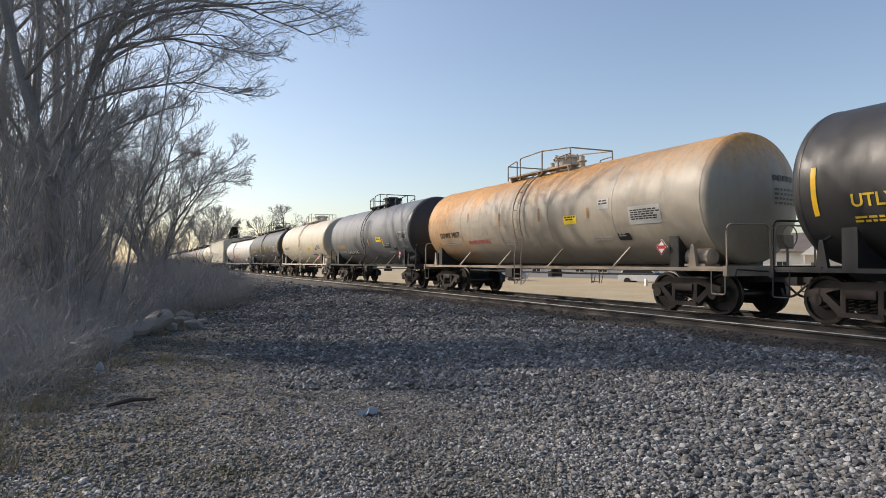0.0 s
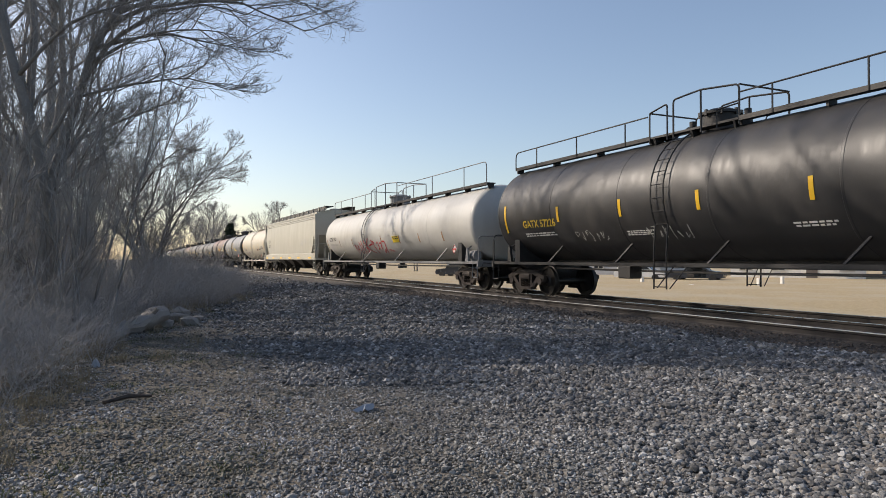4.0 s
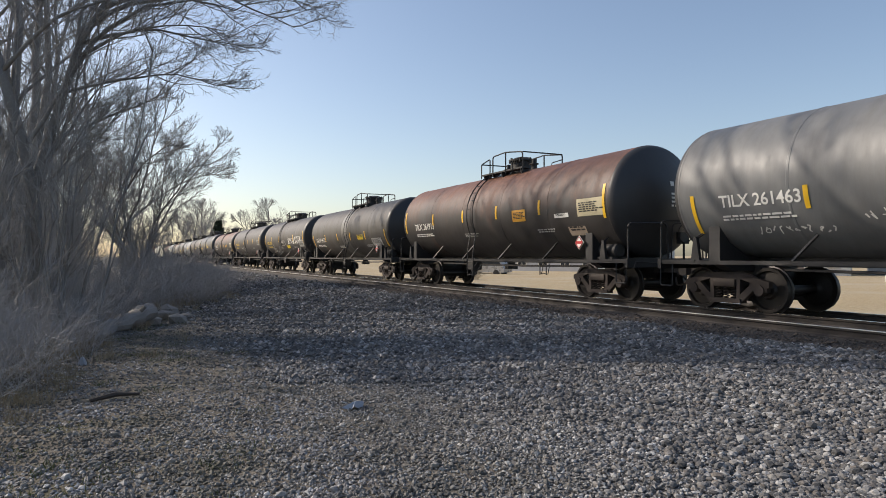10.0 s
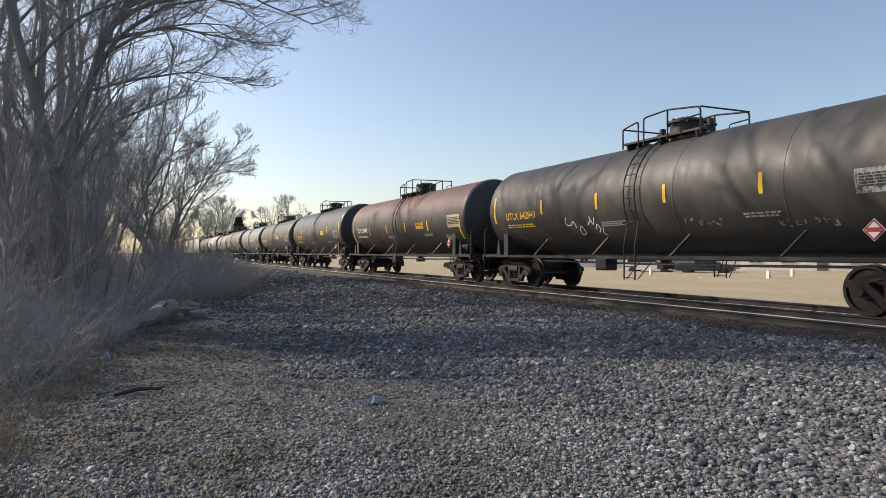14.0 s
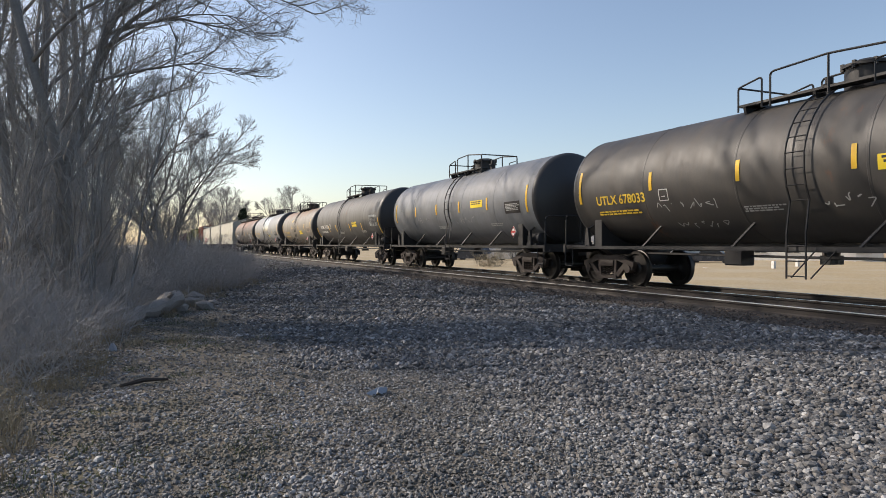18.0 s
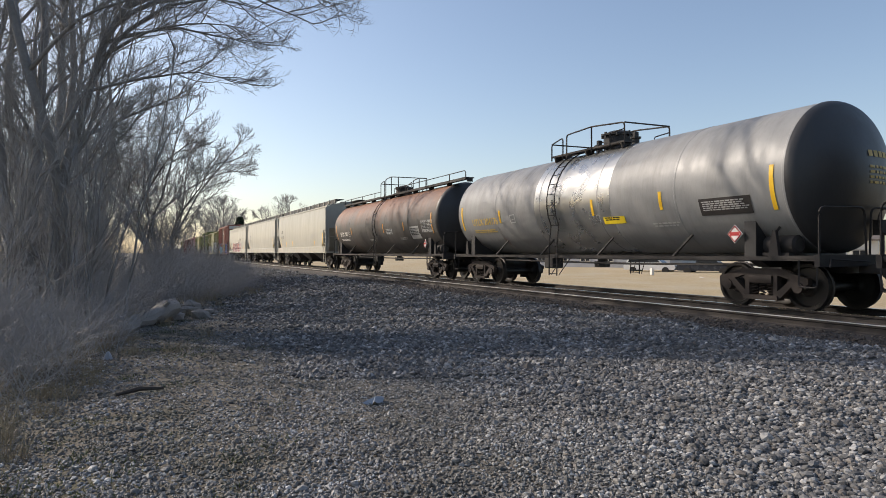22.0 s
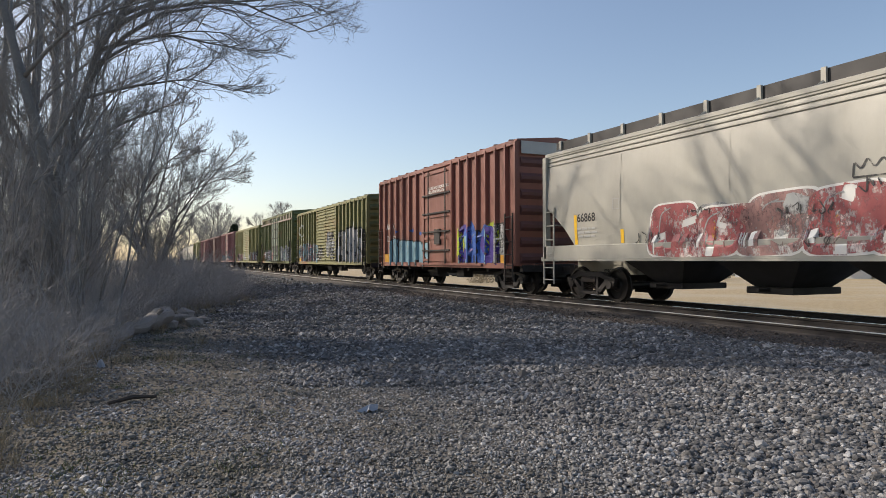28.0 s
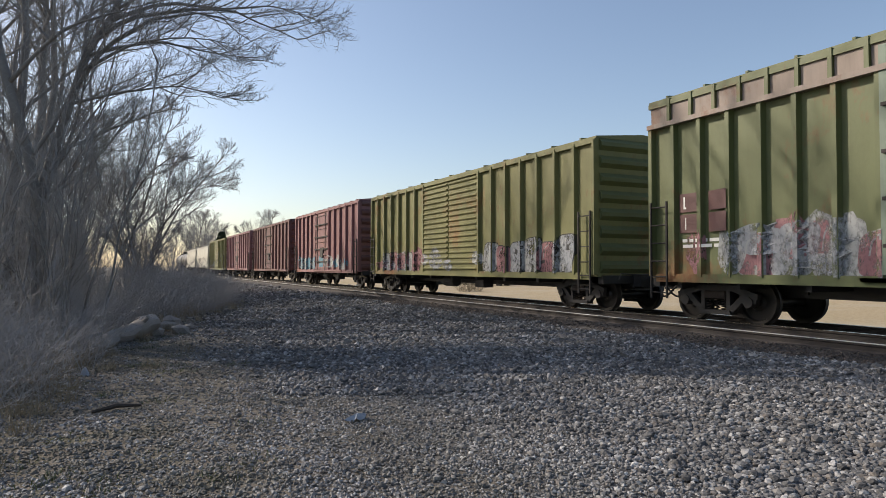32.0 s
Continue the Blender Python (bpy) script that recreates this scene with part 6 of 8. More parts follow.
TRAIN = [
    # kind, spec, distance of the rear coupling at the start, length of the first car
    (tank_car, dict(top=4.05, label="dusty black tank car with yellow stencilled marks", skin=BLACK_TANK, trim=STEEL_BLACK, text="UTLX 29471", mark=YELLOW_MARK, stripes=strips(17, 2.2)), 9.45, 17.0),
    (tank_car, dict(top=4.07, label="pale grey tank car, upper half orange with rust", skin=ORANGE_RUST, trim=TAN_TRIM, text="DOWX 74077", at=(6.25, 2.1, 0.2), mark=BLACK_MARK, print=GREY_MARK, man_mat=CREAM_TRIM, plat=(2.0, -1.65), ladder=0.16, strip_mat=ORANGE_SPRAY, stripes=[(3.74, 2.6, 0.32), (1.4, 2.34, 0.45), (-1.0, 2.38, 0.4), (-3.38, 2.34, 0.28)], plates=[(-2.26, 2.22, 0.6, 0.24, YELLOW_SIGN), (-3.8, 2.54, 0.45, 0.26, GREY_MARK), notice(-5.0, 2.08, 1.1, 0.45, GREY_MARK), (-4.4, 1.72, 0.46, 0.2, BLACK_MARK)], extra=orange_tags), 26.36, None),
    (tank_car, dict(top=4.15, label="slate grey tank car with a dark end and spray lettering", skin=SLATE_TANK, trim=STEEL_BLACK, heads="both", head_mat=BLACK_TANK, text="UTLX 681487", at=(5.4, 1.97, 0.2), mark=FADED_YELLOW, print=GREY_MARK, man_mat=STEEL_BLACK, stripes=[(-0.65, 1.95, 0.42), (-2.9, 1.95, 0.38)], plates=[(-1.92, 2.18, 0.76, 0.24, YELLOW_SIGN), notice(-5.05, 2.14, 1.1, 0.45), (-2.9, 1.86, 0.9, 0.25, BLACK_MARK), (-4.07, 1.75, 0.48, 0.18, BLACK_MARK)], extra=slate_tags), 41.45, None),
    (tank_car, dict(top=4.14, label="cream tank car with cream railings", skin=CREAM_TANK, trim=CREAM_TRIM, text="RACX 82721", at=(5.55, 2.13, 0.2), mark=BLACK_MARK, print=GREY_MARK, brake=CREAM_TRIM, stripes=strips(15.7, 2.24, 1.95), plates=[(-2.13, 1.97, 0.74, 0.19, YELLOW_SIGN), (-4.27, 1.98, 0.4, 0.19, BLACK_MARK), (-3.12, 1.67, 1.14, 0.1, BLACK_MARK), notice(-4.75, 1.95, 1.0, 0.46, CREAM_TRIM)]), 56.95, None),
    (tank_car, dict(top=4.14, label="black tank car with a long railed walkway", skin=BLACK_TANK, trim=STEEL_BLACK, text="GATX 57226", at=(5.9, 2.1, 0.22), mark=YELLOW_MARK, print=WHITE_MARK, walkway=True, guard=0.85, stripes=strips(16.7, 2.2), plates=[notice(-5.2, 2.1)], extra=tags(25, GREY_MARK, [(3.4, 1.6, 1.4, 0.4, 7), (0.6, 1.6, 1.5, 0.4, 8)])), 73.9, None),
    (tank_car, dict(top=3.90, label="long white tank car with a grey walkway and red spray lettering", skin=WHITE_TANK, trim=GREY_TRIM, plat_mat=STEEL_DIRTY, man_mat=GREY_TRIM, text="CCBX 3303", at=(9.08, 2.22, 0.21), mark=BLACK_MARK, print=GREY_MARK, walkway=True, guard=1.1, plat=(2.9, -0.95), manway=(0.6, 0.5, 0.5), ladder=2.2, strip_mat=ORANGE_SPRAY, stripes=[(9.6, 1.75, 0.6), (7.0, 1.84, 0.42), (4.56, 1.86, 0.4), (-0.2, 2.0, 0.3), (-2.66, 1.86, 0.4), (-5.0, 1.86, 0.4), (-7.4, 1.86, 0.4)], plates=[(-1.78, 1.92, 0.85, 0.32, YELLOW_SIGN)], extra=milk), 96, None),
    (hopper_car, dict(label="off-white covered hopper with a dark roof walkway", skin=HOPPER_PALE, text=("EQUX", "22310"), sill_strips=[8.4, 2.4, -0.8, -3.8, -7.2, 5.6]), 115.4, None),
    (tank_car, dict(top=4.13, label="cream tank car with sooty leading end", skin=CREAM_TANK, trim=CREAM_TRIM, text="RACX 82706", at=(5.42, 2.04, 0.22), mark=BLACK_MARK, print=GREY_MARK, stripes=strips(15.4, 2.13, 1.98), plates=[(-2.28, 1.93, 0.8, 0.2, ORANGE_SPRAY), (-3.4, 2.0, 0.6, 0.18, BLACK_MARK), (-4.3, 1.96, 0.44, 0.19, BLACK_MARK), notice(-4.8, 1.96, 1.2, 0.46, CREAM_TRIM)], extra=believe), 130.75, None),
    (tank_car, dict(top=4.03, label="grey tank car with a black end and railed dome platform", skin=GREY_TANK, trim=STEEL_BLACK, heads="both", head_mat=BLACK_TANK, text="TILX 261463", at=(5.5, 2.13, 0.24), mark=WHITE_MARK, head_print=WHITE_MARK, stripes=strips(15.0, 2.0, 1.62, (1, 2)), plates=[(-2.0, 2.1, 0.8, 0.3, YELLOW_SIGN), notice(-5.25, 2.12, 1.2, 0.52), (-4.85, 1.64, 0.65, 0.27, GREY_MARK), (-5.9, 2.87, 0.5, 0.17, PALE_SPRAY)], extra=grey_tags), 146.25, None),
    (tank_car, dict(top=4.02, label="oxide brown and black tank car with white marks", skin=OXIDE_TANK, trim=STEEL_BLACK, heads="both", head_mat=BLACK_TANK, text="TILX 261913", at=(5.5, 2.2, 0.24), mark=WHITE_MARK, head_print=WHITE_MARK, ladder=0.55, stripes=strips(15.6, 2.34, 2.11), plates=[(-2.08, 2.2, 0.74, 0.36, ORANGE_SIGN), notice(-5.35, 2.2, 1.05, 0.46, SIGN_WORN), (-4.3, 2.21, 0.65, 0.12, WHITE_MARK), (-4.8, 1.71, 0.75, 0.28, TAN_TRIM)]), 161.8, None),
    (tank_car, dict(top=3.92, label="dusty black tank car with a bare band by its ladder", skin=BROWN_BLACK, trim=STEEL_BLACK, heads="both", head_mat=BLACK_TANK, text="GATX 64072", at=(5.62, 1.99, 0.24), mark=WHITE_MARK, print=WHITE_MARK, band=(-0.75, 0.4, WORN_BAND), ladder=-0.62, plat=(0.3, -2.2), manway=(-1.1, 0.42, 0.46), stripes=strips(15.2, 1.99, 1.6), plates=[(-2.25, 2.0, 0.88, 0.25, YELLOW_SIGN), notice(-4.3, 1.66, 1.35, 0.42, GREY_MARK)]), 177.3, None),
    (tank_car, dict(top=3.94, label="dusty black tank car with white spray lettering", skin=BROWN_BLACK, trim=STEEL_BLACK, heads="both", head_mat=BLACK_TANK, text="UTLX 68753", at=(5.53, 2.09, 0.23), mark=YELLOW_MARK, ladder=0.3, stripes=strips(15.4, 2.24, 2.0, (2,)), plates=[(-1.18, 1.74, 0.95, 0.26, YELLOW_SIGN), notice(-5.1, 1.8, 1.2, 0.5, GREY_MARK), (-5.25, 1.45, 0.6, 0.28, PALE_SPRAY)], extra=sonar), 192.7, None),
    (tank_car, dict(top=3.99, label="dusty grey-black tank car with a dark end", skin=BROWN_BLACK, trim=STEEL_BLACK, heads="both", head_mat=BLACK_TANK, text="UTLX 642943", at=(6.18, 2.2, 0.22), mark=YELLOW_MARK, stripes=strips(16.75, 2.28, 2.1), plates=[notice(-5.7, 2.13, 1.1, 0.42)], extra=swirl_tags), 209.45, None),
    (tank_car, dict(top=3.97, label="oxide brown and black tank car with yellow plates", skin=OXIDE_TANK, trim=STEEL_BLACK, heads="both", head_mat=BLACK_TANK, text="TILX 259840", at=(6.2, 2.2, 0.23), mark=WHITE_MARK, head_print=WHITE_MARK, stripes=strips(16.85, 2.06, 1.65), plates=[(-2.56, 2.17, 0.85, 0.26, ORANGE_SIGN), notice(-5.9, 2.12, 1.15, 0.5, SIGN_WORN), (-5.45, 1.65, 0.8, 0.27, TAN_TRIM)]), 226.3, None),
    (tank_car, dict(top=4.15, label="matt black tank car with yellow marks and plate", skin=BLACK_TANK, trim=STEEL_BLACK, text="UTLX 678091", at=(5.85, 2.14, 0.25), mark=YELLOW_MARK, ladder=-0.4, stripes=strips(15.9, 2.37, 2.18), box=(3.5, 2.12), plates=[(-1.9, 2.3, 0.85, 0.26, YELLOW_SIGN), notice(-5.1, 2.05)]), 242.25, None),
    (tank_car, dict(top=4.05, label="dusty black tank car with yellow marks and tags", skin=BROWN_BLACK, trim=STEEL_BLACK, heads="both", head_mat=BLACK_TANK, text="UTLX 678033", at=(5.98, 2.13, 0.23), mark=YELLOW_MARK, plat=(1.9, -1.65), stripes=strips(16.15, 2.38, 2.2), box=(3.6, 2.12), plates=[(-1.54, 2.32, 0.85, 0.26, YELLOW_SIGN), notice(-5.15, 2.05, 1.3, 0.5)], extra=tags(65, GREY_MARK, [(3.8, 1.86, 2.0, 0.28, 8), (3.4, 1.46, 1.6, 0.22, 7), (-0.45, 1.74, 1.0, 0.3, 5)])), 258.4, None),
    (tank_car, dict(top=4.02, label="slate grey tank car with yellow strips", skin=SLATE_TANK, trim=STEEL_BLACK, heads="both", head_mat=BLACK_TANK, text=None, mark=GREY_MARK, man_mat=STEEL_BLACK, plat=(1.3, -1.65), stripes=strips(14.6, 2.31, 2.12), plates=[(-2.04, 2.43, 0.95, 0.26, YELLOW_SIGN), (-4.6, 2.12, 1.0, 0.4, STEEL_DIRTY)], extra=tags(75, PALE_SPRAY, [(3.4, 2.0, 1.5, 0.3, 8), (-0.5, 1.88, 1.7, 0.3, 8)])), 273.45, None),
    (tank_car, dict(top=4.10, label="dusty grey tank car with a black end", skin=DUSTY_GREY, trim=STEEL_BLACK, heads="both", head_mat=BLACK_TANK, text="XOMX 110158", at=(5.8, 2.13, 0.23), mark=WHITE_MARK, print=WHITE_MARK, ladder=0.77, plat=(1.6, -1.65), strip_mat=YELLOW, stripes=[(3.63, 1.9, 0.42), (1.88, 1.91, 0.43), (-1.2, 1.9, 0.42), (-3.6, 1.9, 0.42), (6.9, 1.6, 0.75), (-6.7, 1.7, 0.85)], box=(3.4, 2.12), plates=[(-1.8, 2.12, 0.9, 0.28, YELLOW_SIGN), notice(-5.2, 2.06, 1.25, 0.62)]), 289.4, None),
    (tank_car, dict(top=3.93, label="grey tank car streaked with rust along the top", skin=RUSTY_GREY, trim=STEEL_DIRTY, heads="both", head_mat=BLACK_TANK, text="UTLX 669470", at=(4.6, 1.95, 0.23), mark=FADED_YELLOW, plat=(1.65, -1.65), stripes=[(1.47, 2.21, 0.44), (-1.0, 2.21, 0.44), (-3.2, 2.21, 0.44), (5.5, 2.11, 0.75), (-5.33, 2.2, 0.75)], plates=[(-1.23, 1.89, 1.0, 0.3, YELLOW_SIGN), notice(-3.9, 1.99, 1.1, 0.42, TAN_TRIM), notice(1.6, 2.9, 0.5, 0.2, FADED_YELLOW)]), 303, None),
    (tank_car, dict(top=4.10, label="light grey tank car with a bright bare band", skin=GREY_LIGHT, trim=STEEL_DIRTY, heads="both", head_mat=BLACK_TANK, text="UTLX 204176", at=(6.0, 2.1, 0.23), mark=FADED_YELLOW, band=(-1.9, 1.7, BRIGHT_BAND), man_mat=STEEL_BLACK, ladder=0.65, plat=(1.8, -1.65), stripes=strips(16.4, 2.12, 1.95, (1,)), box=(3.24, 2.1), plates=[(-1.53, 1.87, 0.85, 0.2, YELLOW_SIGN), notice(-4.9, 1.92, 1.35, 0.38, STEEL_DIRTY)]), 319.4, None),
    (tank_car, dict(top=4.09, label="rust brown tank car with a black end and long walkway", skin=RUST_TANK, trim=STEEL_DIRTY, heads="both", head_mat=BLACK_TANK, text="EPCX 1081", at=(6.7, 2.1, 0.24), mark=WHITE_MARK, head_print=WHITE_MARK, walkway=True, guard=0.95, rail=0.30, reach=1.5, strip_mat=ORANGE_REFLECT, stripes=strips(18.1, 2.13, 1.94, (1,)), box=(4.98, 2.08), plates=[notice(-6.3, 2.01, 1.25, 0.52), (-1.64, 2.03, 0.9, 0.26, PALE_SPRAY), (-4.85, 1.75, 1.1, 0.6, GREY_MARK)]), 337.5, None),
    (hopper_car, dict(label="light grey rounded covered hopper", skin=HOPPER_GREY, text=("CBFX", "471128"), at=(6.9, 2.72, 2.28), beads=(), stripes=[(7.2, 1.6, 0.14, 0.85), (4.8, 1.6, 0.12, 0.4), (2.3, 1.6, 0.14, 0.42), (-5.25, 1.6, 0.1, 0.35), (-7.55, 1.6, 0.14, 0.85)], bays=3), 356.0, None),
    (hopper_car, dict(label="light grey rounded covered hopper", skin=HOPPER_GREY, text=("CBFX", "471203"), at=(6.9, 2.72, 2.28), beads=(), stripes=[(7.2, 1.6, 0.14, 0.85), (-7.55, 1.6, 0.14, 0.85)], bays=3), 375.1, None),
    (hopper_car, dict(label="pale covered hopper with faded red spray letters", skin=HOPPER_PALE, text=("", "66868"), at=(6.77, 2.5, 2.15), stripes=[(6.9, 1.54, 0.12, 0.8), (5.0, 1.54, 0.12, 0.34), (2.15, 1.54, 0.12, 0.38), (-0.5, 1.54, 0.14, 0.36), (-3.1, 1.54, 0.14, 0.36), (-5.8, 1.54, 0.15, 0.36)], extra=red_letters), 393.1, None),
    (box_car, dict(label="oxide red boxcar with blue spray letters along the bottom", skin=BOX_RED, door=(-1.78, 1.0), ribs=7, eave=4.92, extra=red_box, end_plate=GREY_MARK, end=BOX_DARK_RED), 408.1, None),
    (box_car, dict(label="olive green double-door boxcar with silver spray letters", skin=BOX_LIME, door=(-2.35, 2.4), leaves=2, style="ribbed", ribs=8, extra=green_double, end=BOX_GREEN, eave=4.5), 426.7, None),
    (box_car, dict(label="tall green boxcar with a rusted top band", skin=BOX_GREEN, door=(-1.5, 1.7), door_mat=TEAL_DOOR, ribs=7, eave=4.90, extra=tall_box, end=BOX_GREEN, rib_top=4.4, leaves=2), 442.35, None),
    (box_car, dict(label="green double-door boxcar worn to rust at the doors", skin=BOX_LIME, door=(-2.3, 2.3), leaves=2, style="ribbed", ribs=7, eave=4.5, end=BOX_GREEN, extra=low_graffiti(61, [PALE_SPRAY, PINK_SPRAY, SILVER], [(-2.6, 5.0, 1.1, 6), (6.8, 4.0, 0.9, 5)])), 461.35, None),
    (box_car, dict(label="faded pinkish red boxcar with light blue spray", skin=BOX_FADED, door=(-1.4, 1.6), ribs=5, extra=low_graffiti(71, [CYAN_SPRAY, PALE_SPRAY], [(5.5, 4.0, 0.9, 5)]), end=BOX_DARK_RED), 477.2, None),
    (box_car, dict(label="plain dark red boxcar with ribbed sides", skin=BOX_DARK_RED, door=(-1.4, 1.6), ribs=5), 494.2, None),
    (box_car, dict(label="faded dull red boxcar with ribbed sides", skin=BOX_FADED, door=(-1.4, 1.6), ribs=5), 511.7, None),
    (box_car, dict(label="yellow-green boxcar with ribbed double doors", skin=BOX_LIME, door=(-1.6, 2.0), leaves=2, style="ribbed", ribs=5), 529.2, None),
    (hopper_car, dict(label="pale covered hopper far down the train", skin=HOPPER_PALE), 547.5, None),
    (hopper_car, dict(label="light grey covered hopper far down the train", skin=HOPPER_GREY), 566, None),
    (tank_car, dict(label="dark tank car far down the train", skin=BROWN_BLACK, trim=STEEL_BLACK), 582, None),
    (tank_car, dict(label="dark grey tank car far down the train", skin=DUSTY_GREY, trim=STEEL_BLACK), 598, None),
]

CARS = []


def build_train():
    front = None
    for make, spec, rear, length in TRAIN:
        if front is None:
            front = rear - length
        spec["len"] = rear - front
        car = make(spec)
        CARS.append((car, (rear + front) / 2))
        front = rear


def place(y0, t):
    return pose(TRACK_X, y0 - SPEED * t, RAIL_Z)


build_train()

# ---------------------------------------------------------------- trees and brush
def sweep(rnd, start, way, turn_to, length, radius, level, out, plan, fence=None):
    """Grows one limb that bends from one direction towards another, and its offspring; out[level] collects tapered tubes.
    plan[level]: how many offspring, their share of the length, the angle at which they part, the joints."""
    kids, share, part_at, n, least = plan[level]
    way, turn_to = Vector(way).normalized(), Vector(turn_to).normalized()
    pts, ways = [Vector(start)], []
    wob = Vector((0, 0, 0))
    for i in range(n):
        wob = wob * 0.6 + Vector((rnd.gauss(0, 0.09), rnd.gauss(0, 0.09), rnd.gauss(0, 0.09)))
        d = (way.lerp(turn_to, (i + 0.5) / n) + wob).normalized()
        q = pts[-1] + d * (length / n)
        if fence and i and not fence(q):
            break
        ways.append(d)
        pts.append(q)
    m = len(pts) - 1
    rad = [max(least * 0.6, radius * (1 - 0.86 * i / m)) for i in range(m + 1)]
    out[level].append((pts, rad))
    if level == 0:
        return
    for j in range(kids):
        f = 0.2 + 0.8 * (j + rnd.random()) / kids
        x = min(f * m, m - 0.001)
        i = int(x)
        along = ways[i]
        side = Vector((rnd.gauss(0, 1), rnd.gauss(0, 1), rnd.gauss(0.25, 0.7)))
        side = (side - along * side.dot(along)).normalized()
        a = part_at * rnd.uniform(0.6, 1.25)
        child = along * math.cos(a) + side * math.sin(a)
        later = (child + Vector((rnd.gauss(0, 0.35), rnd.gauss(0, 0.35), 0.3 if level > 1 else rnd.gauss(0, 0.3))) + along * 0.15).normalized()
        sweep(rnd, pts[i].lerp(pts[i + 1], x - i), child, later, length * share * rnd.uniform(0.6, 1.15) * (1.25 - 0.6 * f), max(least, rad[i] * 0.46), level - 1, out, plan, fence)


def sticks(limbs, sides):
    s = Shape()
    for pts, rad in limbs:
        s.tube(pts, rad, sides, sides > 4)
    me = bpy.data.meshes.new("limbs")
    me.from_pydata(s.v, [], s.f)
    return me


def add_wood(tree, out):
    """The limbs of a tree as parts: the thick ones one by one, the finer growth joined."""
    top = len(out) - 1
    for lv in range(top, -1, -1):
        if not out[lv]:
            continue
        if lv >= top - 1:
            for limb in out[lv]:
                me = sticks([limb], 8 if lv == top else 6)
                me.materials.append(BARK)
                for p in me.polygons:
                    p.use_smooth = True
                part("trunk" if lv == top else "limb", me, None, tree)
        else:
            me = sticks(out[lv], 4 if lv == top - 2 else 3)
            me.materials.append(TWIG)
            part("branch_tangle" if lv == top - 2 else ("fine_twig_mass" if lv == 0 else "twig_tangle"), me, None, tree)["kind"] = "stuff"


def bare_tree(label, at, stems, limbs, plan, seed, fence=None):
    """stems: way, later way, length, radius; limbs: stem, height on it, way, later way, length, radius."""
    rnd = random.Random(seed)
    tree = thing("tree", label, "tree", at, group="bare trees")
    top = len(plan) - 1
    out = [[] for _ in plan]
    trunks = []
    for off, way, later, l, r in stems:
        sweep(rnd, (off[0], off[1], -0.15), way, later, l, r, top, out, plan, fence)
        trunks.append([t for t in out[top]][-1])
    for k, f, way, later, l, r in limbs:
        pts = trunks[k][0]
        x = f * (len(pts) - 1)
        i = min(len(pts) - 2, int(x))
        sweep(rnd, pts[i].lerp(pts[i + 1], x - i), way, later, l, r, top - 1, out, plan, fence)
    add_wood(tree, out)
    return tree


def across(u, h, d=0.0):
    """A direction: to the right of the line of sight up the track, upwards, and away."""
    return (0.906 * u + 0.423 * d, -0.423 * u + 0.906 * d, h)


